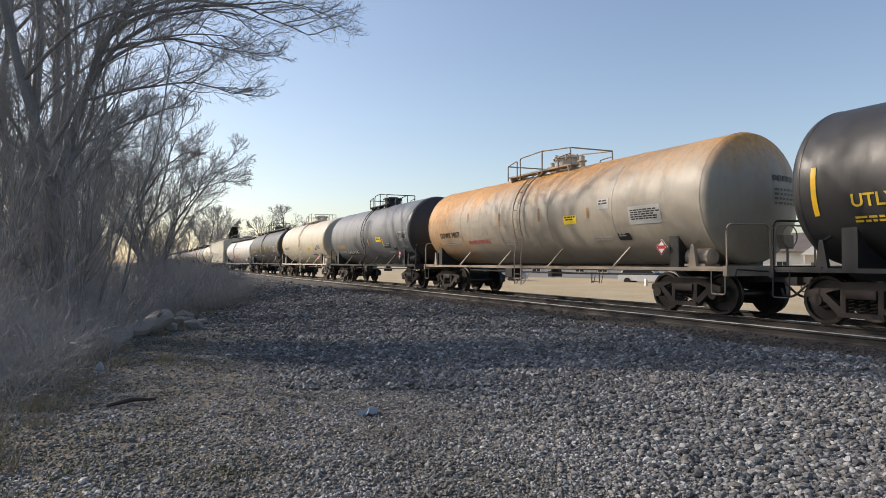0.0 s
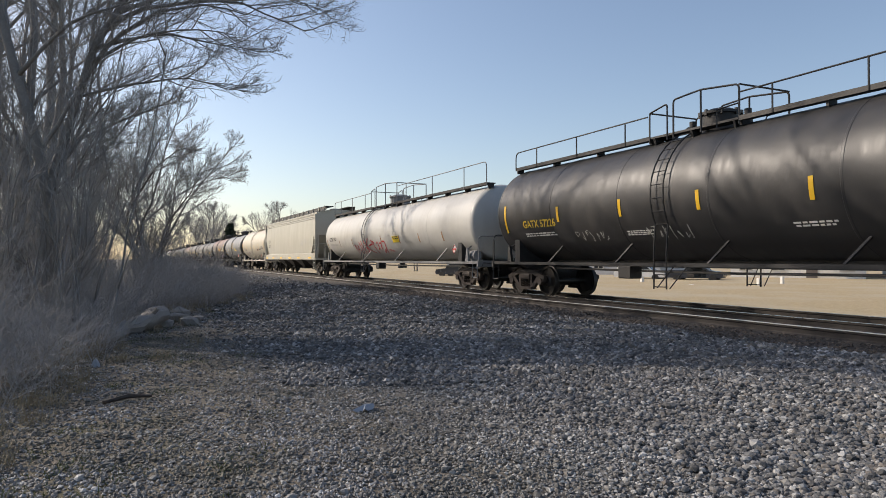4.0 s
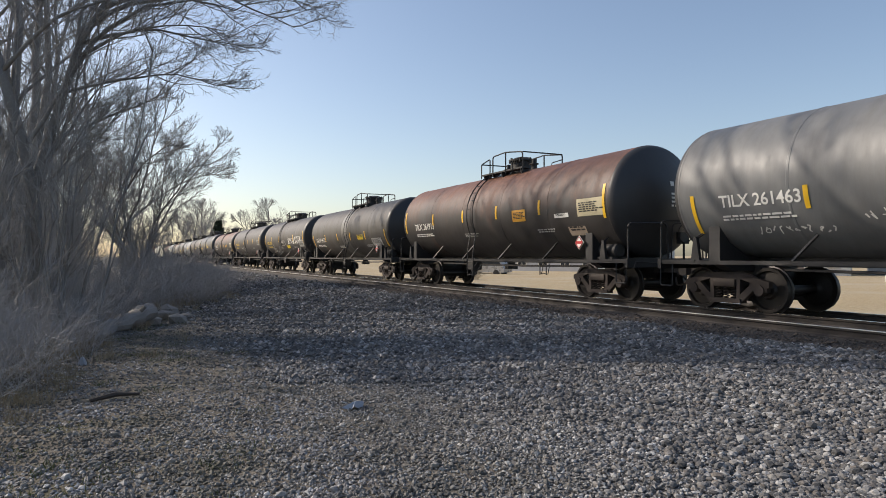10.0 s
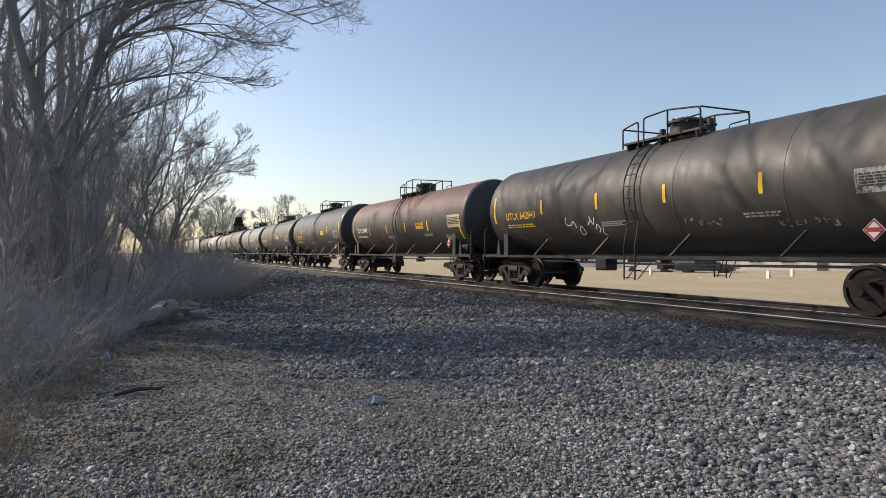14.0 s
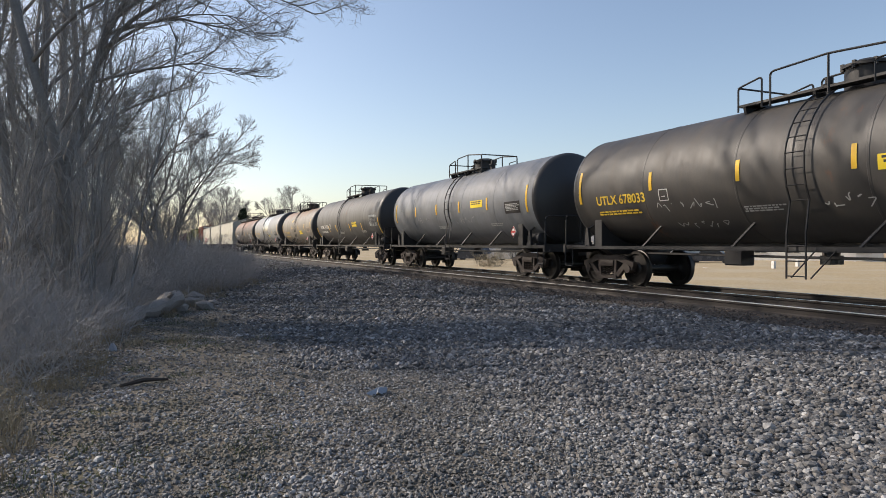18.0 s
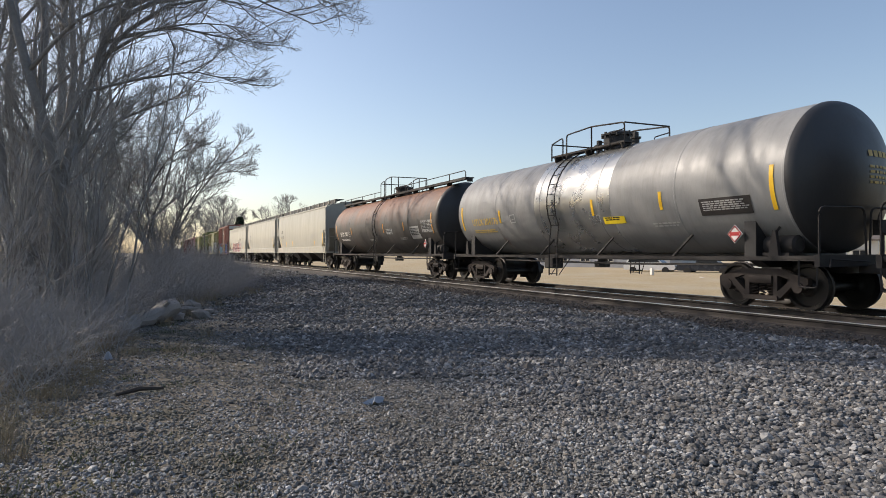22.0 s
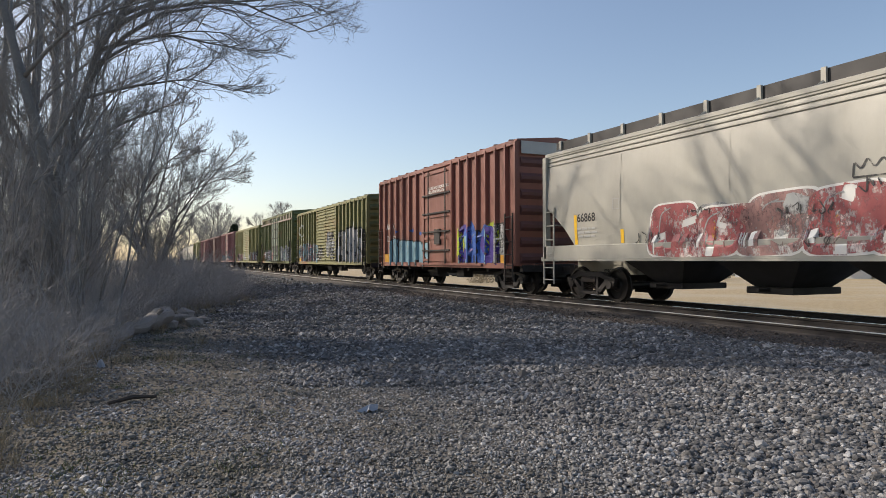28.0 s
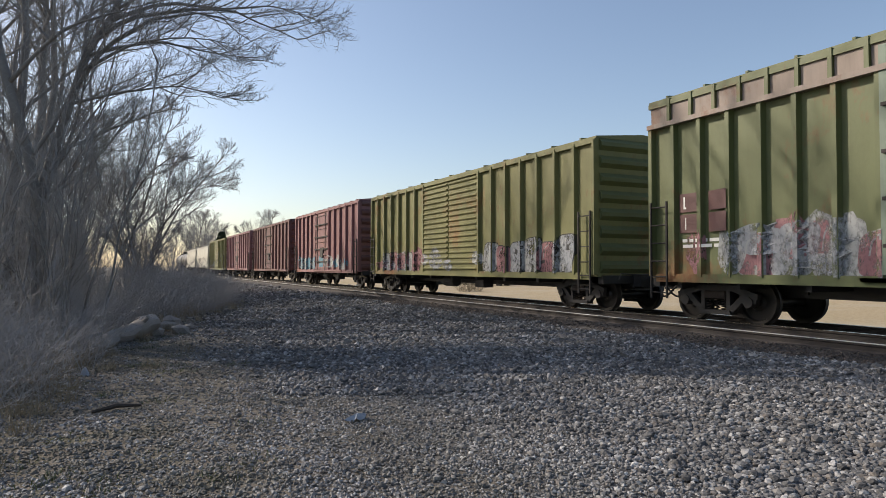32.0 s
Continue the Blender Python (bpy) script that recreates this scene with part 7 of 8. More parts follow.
def build_trees():
    # the big many-stemmed tree by the yard, with long limbs hanging over the gravel
    plan = [(0, 0, 0, 2, 0.0034), (8, 0.46, 0.8, 4, 0.0042), (9, 0.52, 0.75, 6, 0.0065), (11, 0.46, 0.65, 9, 0.016), (6, 0.34, 0.6, 10, 0.035)]
    bare_tree("large bare tree with several dark trunks beside the gravel", (-1.9, 17.0, -0.1),
              [((-0.55, 0.25), across(-0.03, 1), across(-0.05, 1), 14.5, 0.14), ((-0.3, 0.1), across(-0.02, 1), across(0.02, 1, 0.1), 15.0, 0.15), ((0.0, -0.1), across(0.0, 1), across(0.0, 1, -0.1), 14.5, 0.14),
               ((0.1, 0.0), across(0.05, 1), across(0.42, 1), 11.0, 0.15), ((-0.2, -0.3), across(-0.25, 1), across(-0.35, 1), 9.0, 0.11)],
              [(3, 0.53, across(0.55, 0.85), across(1, -0.2), 4.2, 0.06), (3, 0.64, across(0.9, 0.5), across(1, -0.4), 4.6, 0.055), (3, 0.50, across(1, 0.2, 0.1), across(1, -0.1), 3.6, 0.035),
               (3, 0.57, across(0.9, 0.5, -0.3), across(1, -0.3, -0.2), 3.8, 0.04), (3, 0.68, across(0.8, 0.6, 0.3), across(1, -0.25, 0.3), 4.6, 0.05), (3, 0.60, across(1, 0.3, 0.3), across(1, -0.35, -0.2), 3.6, 0.04), (3, 0.40, across(0.8, 0.5, 0.3), across(0.7, 0.5), 2.8, 0.045),
               (2, 0.29, across(0.6, 0.9), across(0.5, 0.9), 3.6, 0.05), (2, 0.40, across(0.7, 0.7, -0.2), across(0.9, 0.2), 3.8, 0.05), (1, 0.27, across(-0.5, 0.9), across(-0.3, 1), 3.6, 0.05), (0, 0.32, across(-0.7, 0.7), across(-0.6, 0.6), 3.8, 0.05),
               (1, 0.36, across(0.4, 0.8, 0.5), across(0.6, 0.7, 0.2), 4.0, 0.05), (3, 0.30, across(0.75, 0.55, -0.1), across(0.6, 0.7), 2.4, 0.035), (2, 0.22, across(0.7, 0.7, 0.2), across(0.5, 0.8), 2.6, 0.035)], plan, 11)
    # the round crown beyond it: limbs rise from a short trunk, arch over and end in a dome
    plan = [(0, 0, 0, 2, 0.0085), (8, 0.48, 0.8, 3, 0.010), (10, 0.44, 0.68, 5, 0.016), (11, 0.38, 0.6, 9, 0.03), (3, 0.4, 0.6, 4, 0.06)]
    dome = lambda p: ((p.x - 0.6) ** 2 + (p.y + 0.2) ** 2) / 5.6 ** 2 + (max(0.0, p.z - 5.0) / 6.0) ** 2 < 1.0 and p.z > 1.6 + 0.5 * math.hypot(p.x, p.y)
    limbs = []
    rnd = random.Random(77)
    for i in range(22):
        a = 2 * math.pi * i / 22 + rnd.uniform(-0.2, 0.2)
        out_by = (0.25, 0.55, 0.8, 1.0)[(i * 7) % 4]
        limbs.append((i % 3, rnd.uniform(0.4, 0.95), (0.75 * out_by * math.cos(a), 0.75 * out_by * math.sin(a), 1), (1.25 * out_by * math.cos(a), 1.25 * out_by * math.sin(a), 0.95 - 1.15 * out_by), 9.2 - 1.0 * out_by, 0.08))
    bare_tree("round-crowned bare tree standing in the brush", (0.55, 39.0, -0.1),
              [((0, 0), across(0.05, 1), across(0.22, 1), 4.2, 0.17), ((0.15, 0.1), across(0.16, 1), across(0.4, 1), 4.4, 0.15), ((-0.2, 0.1), across(-0.1, 1), across(-0.25, 1), 4.4, 0.16)], limbs, plan, 23, dome)
    # tangled trees and tall saplings of the thicket
    plan = [(0, 0, 0, 2, 0.0042), (8, 0.46, 0.8, 3, 0.005), (10, 0.46, 0.65, 5, 0.009), (10, 0.42, 0.6, 8, 0.03)]
    base = bare_tree("tangled bare tree in the thicket", (-4.4, 25.0, -0.1),
                     [((0.0, 0.0), (0.05, 0, 1), (0.0, 0.1, 1), 9.0, 0.11), ((0.2, 0.0), (0.3, -0.1, 1), (0.45, 0, 0.9), 8.0, 0.09), ((-0.2, 0.1), (-0.3, 0.2, 1), (-0.3, 0.1, 1), 8.0, 0.09), ((0.0, 0.2), (0.1, 0.35, 1), (0.1, 0.4, 1), 8.0, 0.08)], [], plan, 37)
    for x, y, r in ((-3.4, 32.0, 80), (-4.2, 38.0, 140), (-5.6, 48.0, 10)):
        copy_thing(base, pose(x, y, -0.1, 0, 0, r))
    # two tall ones whose crowns stand clear above the thicket
    plan = [(0, 0, 0, 2, 0.006), (8, 0.46, 0.8, 3, 0.008), (10, 0.5, 0.7, 6, 0.02), (0, 0, 0, 12, 0.05)]
    rnd = random.Random(91)
    limbs = []
    for i in range(18):
        q = rnd.uniform(0, 6.28)
        limbs.append((i % 2, 0.55 + 0.45 * i / 18, (0.9 * math.cos(q), 0.9 * math.sin(q), 0.9), (math.cos(q), math.sin(q), 0.5), rnd.uniform(3.2, 4.8), 0.06))
    tall = bare_tree("tall bare tree rising above the thicket", (-3.3, 26.0, -0.1), [((0, 0), (0.02, 0, 1), (0.05, 0.1, 1), 16.0, 0.19), ((0.35, 0.2), (0.1, 0.05, 1), (0.2, 0.0, 1), 14.5, 0.15)], limbs, plan, 92)
    # added copies, some out of view, whose crowns dapple the train and ballast
    for x, y, r, q in ((-4.3, 34.0, 130, 1.0), (-3.0, 21.5, 250, 0.95), (-6.0, 29.5, 20, 1.1), (-3.9, 18.5, 70, 1.0), (-2.6, 41.0, 190, 1.0)):
        copy_thing(tall, pose(x, y, -0.1, 0, 0, r)).scale = (q, q, q)
    plan = [(0, 0, 0, 1, 0.0038), (6, 0.42, 0.75, 2, 0.0042), (12, 0.36, 0.6, 4, 0.006), (4, 0.4, 0.4, 7, 0.014)]
    rnd = random.Random(5)
    stems = []
    for i in range(9):
        a, q = rnd.uniform(0, 6.28), rnd.uniform(0.1, 0.9)
        lean = rnd.uniform(0.02, 0.22)
        way = (lean * math.cos(a), lean * math.sin(a), 1)
        stems.append(((q * math.cos(a), q * math.sin(a)), way, (way[0] * 1.8, way[1] * 1.8, 1), rnd.uniform(3.4, 5.6), rnd.uniform(0.018, 0.032)))
    sap = bare_tree("clump of slender bare saplings in the thicket", (-2.6, 15.0, -0.1), stems, [], plan, 61)
    rnd = random.Random(62)
    for i in range(16):
        y = 14.0 + 24.0 * (i + rnd.random()) / 16
        x = -0.042 * y - 0.3 - 0.115 * y * rnd.random() ** 1.3
        q = rnd.uniform(0.75, 1.15)
        copy_thing(sap, pose(x, y, -0.1, rnd.uniform(-5, 5), rnd.uniform(-5, 5), rnd.uniform(0, 360))).scale = (q, q, q)
    # the far line of trees beyond the bend of the street
    plan = [(0, 0, 0, 2, 0.022), (8, 0.5, 0.75, 3, 0.026), (10, 0.5, 0.65, 4, 0.045), (9, 0.55, 0.65, 6, 0.12)]
    ball = lambda p: (p.x / 7.4) ** 2 + (p.y / 7.4) ** 2 + ((p.z - 10.0) / 7.2) ** 2 < 1.0 or p.z < 4.5
    far = bare_tree("bare tree far behind the train", (32.8, 172.0, -0.5),
                    [((0, 0), (0, 0, 1), (0.1, 0, 1), 16.0, 0.30), ((0.2, 0), (0.3, 0.0, 1), (0.7, 0.1, 0.8), 14.0, 0.24), ((-0.2, 0), (-0.3, 0.1, 1), (-0.7, 0, 0.8), 14.0, 0.24)], [], plan, 51, ball)
    for x, y, r, q in ((15.5, 165, 50, 0.9), (20.5, 190, 120, 1.05), (46, 215, 200, 0.85), (12, 195, 20, 0.75), (55, 240, 77, 0.8), (27, 215, 10, 0.8), (68, 262, 160, 0.9), (9, 215, 30, 0.7), (90, 260, 90, 0.9)):
        copy_thing(far, pose(x, y, -0.5, 0, 0, r)).scale = (q, q, q)


def evergreen():
    rnd = random.Random(5)
    tree = thing("evergreen_tree", "dark evergreen among bare trees", "tree", (19.0, 150.0, -0.5), group="far trees")
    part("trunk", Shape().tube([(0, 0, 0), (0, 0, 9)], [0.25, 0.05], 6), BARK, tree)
    s = Shape()
    for i in range(900):
        h = rnd.random() ** 0.8
        r = (1 - h) * 3.2 * rnd.uniform(0.5, 1) + 0.2
        a = rnd.uniform(0, 6.28)
        c = Vector((r * math.cos(a), r * math.sin(a), 1.2 + 8.5 * h))
        q = [c + Vector((rnd.uniform(-0.5, 0.5), rnd.uniform(-0.5, 0.5), rnd.uniform(-0.35, 0.25))) for _ in range(4)]
        s.add(q, [(0, 1, 2), (0, 2, 3), (0, 3, 1)])
    part("crown", s, NEEDLES, tree)["kind"] = "stuff"


def shrub_mesh(seed, stems, height, wide):
    rnd = random.Random(seed)
    plan = [(0, 0, 0, 1, 0.0027), (5, 0.45, 0.85, 2, 0.003), (7, 0.42, 0.75, 4, 0.005)]
    out = [[], [], []]
    for i in range(stems):
        a, r = rnd.uniform(0, 6.28), wide * math.sqrt(rnd.random())
        lean = Vector((rnd.gauss(0, 0.4), rnd.gauss(0, 0.4), 1))
        arch = lean + Vector((lean.x * 0.7, lean.y * 0.7, -0.2))
        sweep(rnd, (r * math.cos(a), r * math.sin(a), -0.05), lean, arch, height * rnd.uniform(0.5, 1.15), rnd.uniform(0.006, 0.014), 2, out, plan)
    s = Shape()
    for lv in (2, 1, 0):
        for pts, rad in out[lv]:
            s.tube(pts, rad, 3, False)
    me = bpy.data.meshes.new("stems")
    me.from_pydata(s.v, [], s.f)
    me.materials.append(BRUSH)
    return me


def brush_edge(y):
    """How far the brush reaches towards the track."""
    if y < 15.5:
        return -0.9 + 0.1 * (y - 9.6)
    return -0.3 + 0.34 * (min(y, 27.0) - 15.5) + 0.1 * max(0.0, y - 27.0)


def build_brush():
    rnd = random.Random(9)
    forms = [shrub_mesh(100 + i, 24, 2.0, 0.95) for i in range(4)]
    for i in range(78):
        y = 9.0 + 33 * (i + rnd.random()) / 78
        back = abs(rnd.gauss(0, 1.9)) if i % 3 else rnd.uniform(0.1, 0.5)
        x = brush_edge(y) - back - 0.25
        ob = thing("shrub", "leafless tangled grey brush beside the gravel", "shrub", (x, y, -0.1), group="brush")
        ob.rotation_euler = (rnd.gauss(0, 0.06), rnd.gauss(0, 0.06), rnd.uniform(0, 6.28))
        q = rnd.uniform(0.4, 0.75) + 0.26 * min(3.0, back)
        ob.scale = (q ** 0.5, q ** 0.5, q)
        part("stem_tangle", forms[i % 4], None, ob)["kind"] = "stuff"


build_trees()
evergreen()
build_brush()

# ---------------------------------------------------------------- beyond the field: street, houses, parked cars
STREET = Vector((42.0, 38.0, -0.42))
ALONG, AWAY = Vector((0.53, -0.85, 0)).normalized(), Vector((0.85, 0.53, 0)).normalized()
ROAD = plain("pale_asphalt", (0.34, 0.32, 0.29), 0.9, 0, 0.3)
SIDING = plain("white_siding", (0.70, 0.68, 0.63), 0.7, 0, 0.2)
SIDING_GREY = plain("grey_metal_siding", (0.34, 0.35, 0.37), 0.6, 0, 0.2)
SHINGLE = plain("roof_shingles", (0.14, 0.12, 0.11), 0.9, 0, 0.4)
GLASS = plain("dark_window_glass", (0.03, 0.035, 0.04), 0.1, 0, 0.1)
CAR_WHITE = plain("white_car_paint", (0.65, 0.65, 0.64), 0.25, 0, 0.1)
CAR_DARK = plain("dark_blue_car_paint", (0.03, 0.035, 0.045), 0.25, 0, 0.1)
CAR_SILVER = plain("silver_car_paint", (0.36, 0.36, 0.36), 0.3, 0.4, 0.1)
TYRE = plain("tyre_rubber", (0.02, 0.02, 0.02), 0.85, 0, 0.2)


def street_pose(u, w, z=0.0, turn=0.0):
    p = STREET + ALONG * u + AWAY * w
    return pose(p.x, p.y, p.z + z, 0, 0, math.degrees(math.atan2(ALONG.y, ALONG.x)) + turn)


def build_street():
    s = Shape().box(-90, 120, -3.2, 5.5, -0.2, 0.02)
    ob = new("street", s.mesh("street", ROAD))
    ob.matrix_world = street_pose(0, 0)
    tagged(ob, "pale sunlit street beyond the dry grass field", "road", kind="structure")
    k = Shape().box(-90, 120, -3.45, -3.2, -0.2, 0.11, 0.02)
    ob = new("kerb", k.mesh("kerb", CONCRETE))
    ob.matrix_world = street_pose(0, 0)
    tagged(ob, "low concrete kerb along the street", "kerb", kind="structure")


def house(u, w, long, deep, high, label, wall, gable=True):
    ob = new("house")
    tagged(ob, label, "house", "houses along the street")
    ob.matrix_world = street_pose(u, w)
    body = part("wall", Shape().box(0, long, 0, deep, -0.2, high), wall, ob)
    roof = Shape()
    if gable:
        roof.prism([(-0.4, high - 0.1), (deep / 2, high + 1.7), (deep + 0.4, high - 0.1), (deep + 0.4, high + 0.05), (deep / 2, high + 1.9), (-0.4, high + 0.05)], "x", -0.35, long + 0.35)
    else:
        roof.box(-0.2, long + 0.2, -0.2, deep + 0.2, high, high + 0.25)
    part("roof", roof, SHINGLE, ob)
    if gable:
        x = long * 0.68
        part("porch_gable", Shape().prism([(x - 1.8, high - 0.3), (x + 1.8, high - 0.3), (x, high + 1.2)], "y", -1.3, 1.5), wall, ob)
        for dx in (-1.5, 1.5):
            part("porch_post", Shape().box(x + dx - 0.08, x + dx + 0.08, -1.25, -1.09, -0.2, high - 0.28), SIDING, ob)
    n = max(2, int(long / 2.6))
    for i in range(n):
        x = long * (i + 0.5) / n
        if gable and i == n // 2:
            d = part("door", Shape().box(x - 0.45, x + 0.45, -0.05, 0.02, -0.1, 2.0), SHINGLE, ob)
            continue
        fr = Shape()
        for a, b, c, d in ((-0.6, 0.6, 0.85, 0.95), (-0.6, 0.6, 2.05, 2.15), (-0.6, -0.5, 0.95, 2.05), (0.5, 0.6, 0.95, 2.05), (-0.03, 0.03, 0.95, 2.05)):
            fr.box(x + a, x + b, -0.06, 0.0, c, d)
        win = part("window", fr, CONCRETE, ob)
        part("pane", Shape().box(x - 0.5, x + 0.5, -0.02, 0.0, 0.95, 2.05), GLASS, win)


def parked_car(name, u, w, turn, paint_mat, label, pickup=False):
    ob = new(name)
    tagged(ob, label, "car", "parked cars")
    ob.matrix_world = street_pose(u, w, 0.02, turn)
    low = [(-2.25, 0.35), (2.2, 0.35), (2.3, 0.6), (2.2, 0.85), (1.2, 0.98), (-2.1, 1.0), (-2.3, 0.7)]
    cab = [(1.15, 0.97), (0.5, 1.52), (-0.55 if pickup else -1.75, 1.55), (-0.75 if pickup else -2.1, 0.99)]
    part("body", Shape().prism(low, "y", -0.88, 0.88), paint_mat, ob)
    c = part("cabin", Shape().prism(cab, "y", -0.78, 0.78), paint_mat, ob)
    gl = [(0.98, 1.02), (0.47, 1.46), (-0.5 if pickup else -1.65, 1.48), (-0.62 if pickup else -1.9, 1.03)]
    part("side_window", Shape().prism(gl, "y", -0.80, 0.80), GLASS, c)
    part("windscreen", Shape().add([(1.13, -0.7, 1.0), (1.13, 0.7, 1.0), (0.54, 0.66, 1.5), (0.54, -0.66, 1.5)], [(0, 1, 2, 3)]), GLASS, c)
    for x in (-1.4, 1.45):
        for y in (-0.82, 0.82):
            t = part("tyre", Shape().lathe([(-0.1, 0.2), (-0.1, 0.31), (0.1, 0.31), (0.1, 0.2)], 14, "y", (x, y, 0.31)), TYRE, ob)
            part("rim", Shape().lathe([(-0.09, 0.0), (-0.09, 0.2), (0.09, 0.2), (0.09, 0.0)], 10, "y", (x, y, 0.31)), CAR_SILVER, t)
    for y in (-0.65, 0.65):
        part("headlight", Shape().box(2.2, 2.28, y - 0.15, y + 0.15, 0.62, 0.76), CONCRETE, ob)


def build_far():
    build_street()
    house(-1.5, 13.0, 11.0, 8.0, 3.0, "low white house with a gabled porch across the field", SIDING)
    house(17.5, 13.0, 12.0, 8.0, 3.0, "low white house with grey roof across the field", SIDING)
    house(33.0, 12.0, 10.0, 8.0, 3.0, "low pale house across the field", CONCRETE)
    house(-36.0, 16.0, 27.0, 12.0, 4.0, "long grey metal-sided shed across the field", SIDING_GREY, False)
    house(10.8, 18.0, 6.0, 8.0, 3.4, "grey metal-sided garage between houses", SIDING_GREY, False)
    parked_car("parked_car", -7.5, 4.2, 0, CAR_WHITE, "white estate car parked on the street")
    parked_car("pickup_truck", -2.6, 3.4, 0, CAR_DARK, "dark pickup truck parked on the street", True)
    parked_car("parked_car", -21.5, 3.0, 180, CAR_SILVER, "silver car parked on the street")
    parked_car("parked_car", -26.5, 3.4, 180, CAR_DARK, "dark car parked on the street")
    parked_car("parked_car", 14.0, 9.5, 90, CAR_SILVER, "silver car parked in a driveway")
    rnd = random.Random(12)
    for i in range(11):
        p = Vector((34.6 + 1.9 * rnd.random(), 34.8 - 4.2 * (i + rnd.random()) / 11, -0.42))
        w, l = rnd.uniform(0.25, 0.6), rnd.uniform(0.5, 1.1)
        sl = new("white_slab", Shape().box(-l, l, -w, w, 0.0, rnd.uniform(0.06, 0.16), 0.02).mesh("white_slab", SIDING))
        sl.matrix_world = Matrix.Translation(p) @ pose(0, 0, 0.02, rnd.uniform(-7, 7), rnd.uniform(-7, 7), rnd.uniform(0, 180))
        tagged(sl, "white broken slab lying in the dry grass", "slab", "white slabs")
    for x, y in ((37.8, 31.1), (42.0, 32.6), (46.5, 27.0), (35.3, 39.5)):
        po = new("marker_post", Shape().box(-0.1, 0.1, -0.1, 0.1, -0.1, 0.75, 0.02).mesh("marker_post", SIDING))
        po.location = (x, y, -0.45)
        tagged(po, "short white post at the field's edge", "post", "white posts")


# ---------------------------------------------------------------- small things in the yard
def small_things():
    rnd = random.Random(3)
    pts = [(-0.55, 14.3, 0.05), (0.62, 17.0, 0.30)]
    log = thing("log", "grey weathered fallen log at the brush's edge", "log")
    run = [Vector(pts[0]).lerp(Vector(pts[-1]), i / 14) + Vector((0.05 * math.sin(i * 0.9), 0, 0.02 * math.sin(i * 1.7))) for i in range(15)]
    body = Shape().tube(run, [(0.15 + 0.004 * i) * rnd.uniform(0.85, 1.12) for i in range(15)], 11)
    body.v = [tuple(Vector(p) + 0.035 * noise.noise_vector(Vector(p) * 3.0)) for p in body.v]
    part("stem", body, LOG_WOOD, log, smooth=0.5)
    part("broken_stub", Shape().tube([(0.3, 16.3, 0.25), (0.5, 16.1, 0.5)], [0.07, 0.04], 7), LOG_WOOD, log)
    for x, y, s in ((0.95, 18.2, 0.28), (1.25, 17.3, 0.2), (0.7, 17.0, 0.22), (1.5, 18.4, 0.16), (1.1, 19.2, 0.3)):
        form = STONE_FORMS[rnd.randrange(14)]
        b = Shape().add([tuple(p * s) for p in form], [tuple(f) for f in STONE_FACES])
        ob = new("rock", b.mesh("rock", LOG_WOOD))
        ob.location = (x, y, ground_height(x, y) + s * 0.35)
        tagged(ob, "pale rough chunk of rock by the fallen log", "rock", "rocks by the log")
    rag = new("rag", Shape().add([(0.16 * math.cos(a) * (1 + 0.3 * math.sin(3 * a)) * q, 0.07 * math.sin(a) * q, 0.05 * (1.2 - q) + 0.02 * math.sin(5 * a) * q) for q in (1.0, 0.55, 0.1) for a in (2 * math.pi * i / 14 for i in range(14))],
                                 [(k * 14 + i, k * 14 + (i + 1) % 14, (k + 1) * 14 + (i + 1) % 14, (k + 1) * 14 + i) for k in range(2) for i in range(14)] + [tuple(range(28, 42))]).mesh("rag", CLOTH, 0.6))
    rag.matrix_world = pose(2.22, 6.68, ground_height(2.22, 6.68) + 0.02, 0, 0, 35)
    tagged(rag, "crumpled pale blue-white rag on the gravel", "rag")
    st = new("stick", Shape().tube([(-0.3, 8.2, 0.02), (-0.05, 8.3, 0.05), (0.2, 8.32, 0.03)], [0.02, 0.03, 0.015], 6).mesh("stick", TIMBER))
    tagged(st, "short dark stick lying on the gravel", "stick")
    bl = new("plastic_bag", Shape().add([(0.07 * math.cos(a) * q, 0.06 * math.sin(a) * q, 0.13 * (1 - q * q) + 0.03 * math.sin(4 * a) * q) for q in (1.0, 0.7, 0.4, 0.1) for a in (2 * math.pi * i / 10 for i in range(10))],
                                        [(k * 10 + i, k * 10 + (i + 1) % 10, (k + 1) * 10 + (i + 1) % 10, (k + 1) * 10 + i) for k in range(3) for i in range(10)] + [tuple(range(30, 40))]).mesh("plastic_bag", CLOTH, 0.8))
    bl.location = (-0.5, 11.1, ground_height(-0.5, 11.1) - 0.01)
    tagged(bl, "small crumpled white bag at the brush's edge", "bag")
    post = thing("trackside_post", "thin pale post standing in the brush", "post", (0.75, 62.0, -0.1))
    part("shaft", Shape().box(-0.1, 0.1, -0.1, 0.1, 0, 2.4, 0.02), CONCRETE, post)
    part("cap", Shape().box(-0.13, 0.13, -0.13, 0.13, 2.4, 2.5, 0.02), CONCRETE, post)


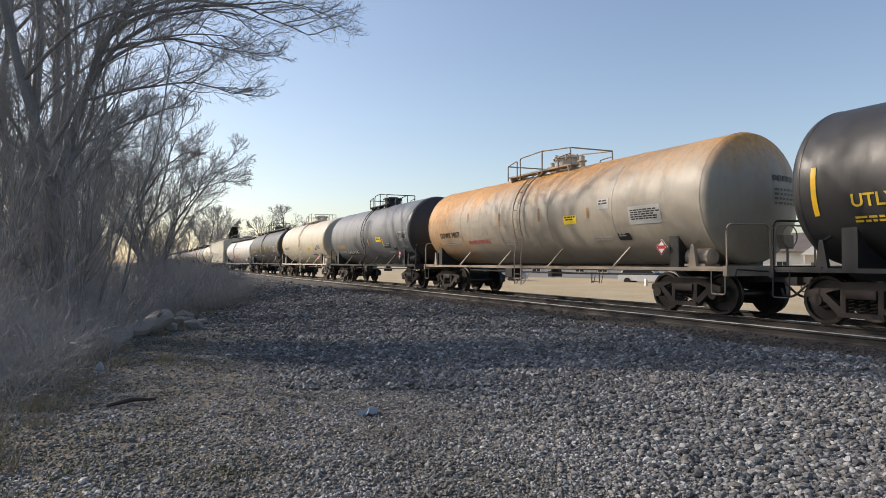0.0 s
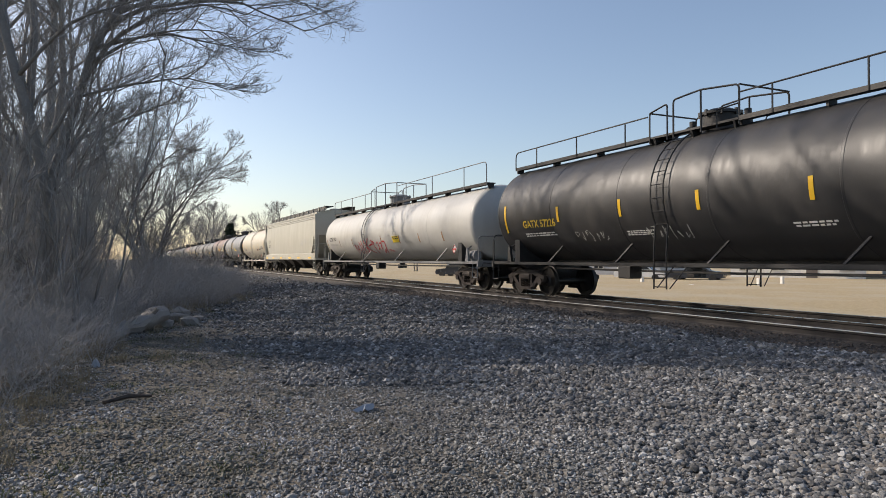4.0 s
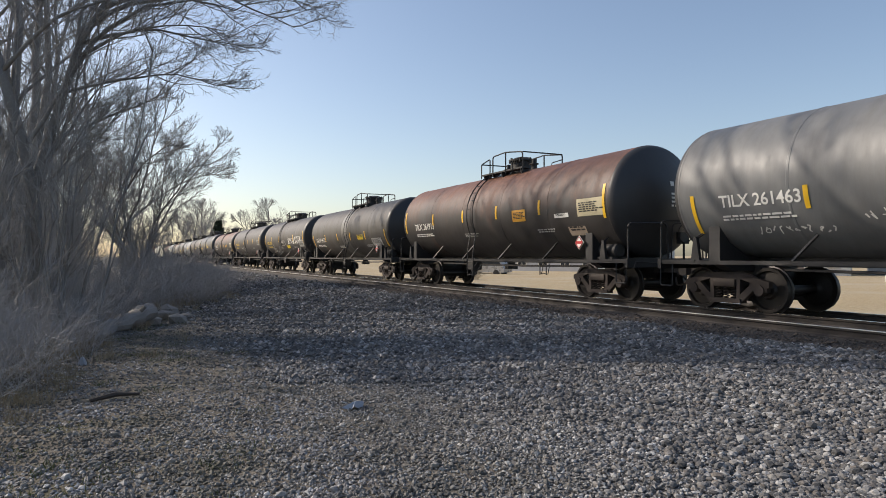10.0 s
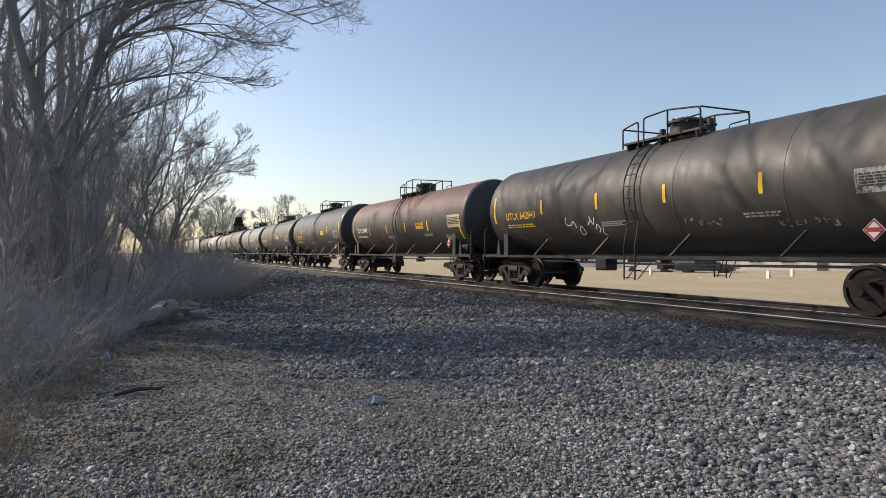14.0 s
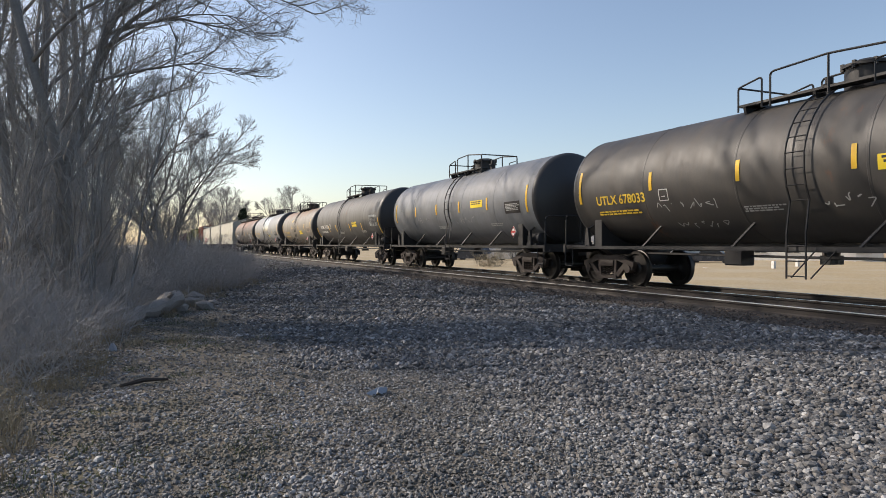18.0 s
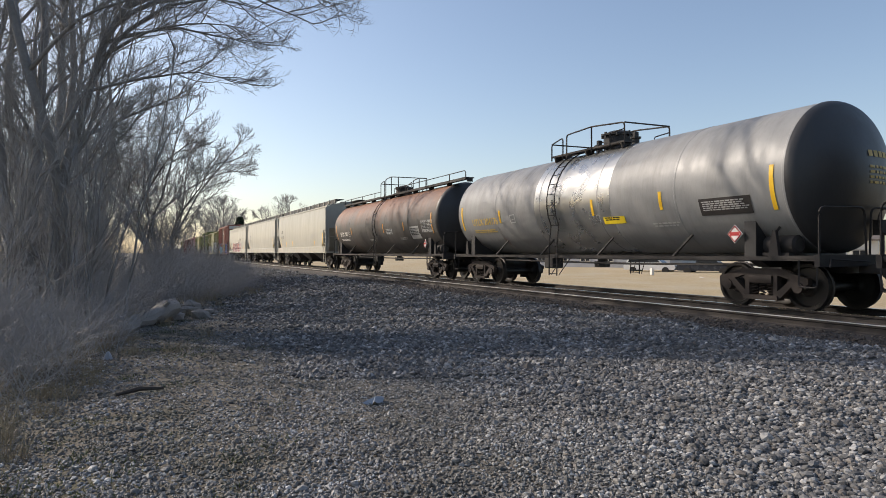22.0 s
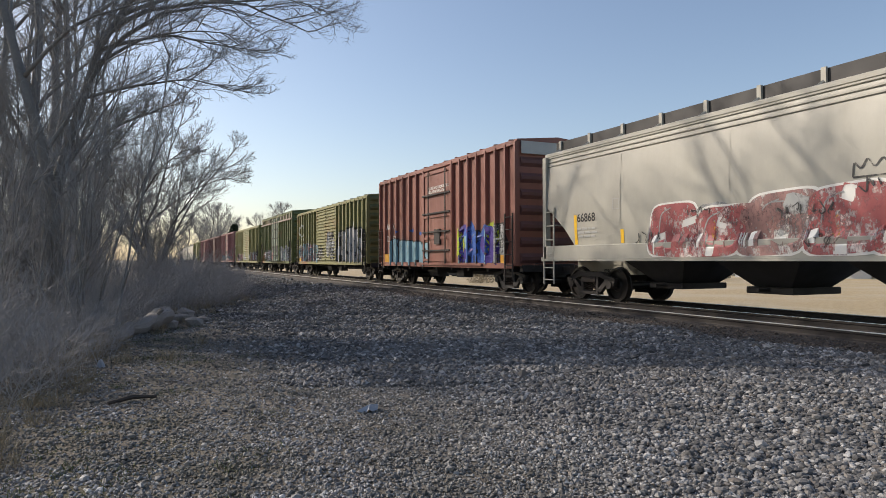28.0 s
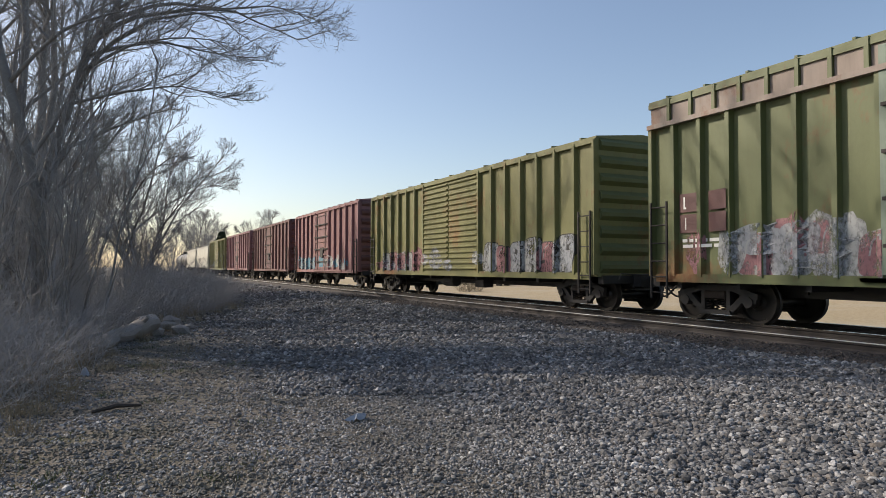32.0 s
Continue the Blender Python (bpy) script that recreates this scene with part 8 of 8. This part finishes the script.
def tuft_mesh(seed, blades, high, wide, mat):
    rnd = random.Random(seed)
    s = Shape()
    for i in range(blades):
        a, r = rnd.uniform(0, 6.28), wide * math.sqrt(rnd.random())
        p = Vector((r * math.cos(a), r * math.sin(a), -0.02))
        d = Vector((rnd.gauss(0, 0.35), rnd.gauss(0, 0.35), 1)).normalized()
        h = high * rnd.uniform(0.4, 1.1)
        side = d.cross(Vector((rnd.gauss(0, 1), rnd.gauss(0, 1), 0.1))).normalized() * rnd.uniform(0.002, 0.004)
        m = p + d * h * 0.6
        e = p + d * h + Vector((rnd.gauss(0, 0.25) * h, rnd.gauss(0, 0.25) * h, -0.1 * h))
        s.add([p - side, p + side, m + side * 0.8, m - side * 0.8, e], [(0, 1, 2, 3), (3, 2, 4)])
    me = bpy.data.meshes.new("blades")
    me.from_pydata(s.v, [], s.f)
    me.materials.append(mat)
    return me


def dry_bush():
    ob = thing("bush", "dry tan bush standing in the pale field", "shrub", (23.7, 44.5, -0.48))
    me = shrub_mesh(140, 70, 1.6, 0.9).copy()
    me.materials[0] = DRY_GRASS
    part("stem_tangle", me, None, ob)["kind"] = "stuff"


def build_grass():
    rnd = random.Random(6)
    dry = [tuft_mesh(i, 60, 0.32, 0.16, DRY_GRASS) for i in range(3)]
    low = [tuft_mesh(10 + i, 70, 0.09, 0.22, GREEN_GRASS) for i in range(2)]
    tall = [tuft_mesh(20 + i, 40, 0.75, 0.18, DRY_GRASS) for i in range(2)]
    root = tagged(new("grass_tufts"), "sparse dry and low green grass on the gravel's edge", "grass", kind="stuff")
    for i in range(150):
        y = 4.5 + 26 * rnd.random() ** 1.4
        edge = brush_edge(y)
        k = rnd.random()
        if k < 0.45:
            me, x = dry[i % 3], edge + abs(rnd.gauss(0, 0.5)) - 0.3
        elif k < 0.75:
            me, x = low[i % 2], edge + 0.4 + abs(rnd.gauss(0, 0.9))
        else:
            me, x = tall[i % 2], edge - rnd.random() * 0.6
        p = part("tuft", me, None, root)
        p["kind"] = "stuff"
        p.location = (x, y, ground_height(x, y))
        p.rotation_euler = (0, 0, rnd.uniform(0, 6.28))


build_far()
small_things()
dry_bush()
build_grass()

# ---------------------------------------------------------------- what moves
WHEEL_GIRTH = 2 * math.pi * 0.455


def wheel_turn(y):
    """A wheel has turned this far, in degrees, when it stands at y on the track."""
    return (-360.0 * y / WHEEL_GIRTH) % 360.0


def motions():
    for car, y0 in CARS:
        walk(car, [(t, place(y0, t)) for t in (0.0, 8.0, 16.0, 24.0, SECONDS)])
    for wheel, car in WHEELSETS:
        # the wheels roll while they are near enough to be made out
        y0 = dict(CARS)[car] + wheel.parent.location.y + wheel.location.y
        a, b = max(0.0, (y0 - 48.0) / SPEED), min(SECONDS, (y0 - 4.0) / SPEED)
        if b <= a:
            continue
        ts = [frame(a + 0.0334 * i) for i in range(int((b - a) / 0.0334))]
        times = sorted({0.0, SECONDS, *((f - 1) / FPS for f in ts)})
        walk(wheel, [(t, pose(0, wheel.location.y, 0.45, wheel_turn(y0 - SPEED * min(max(t, a), b)))) for t in times])


motions()
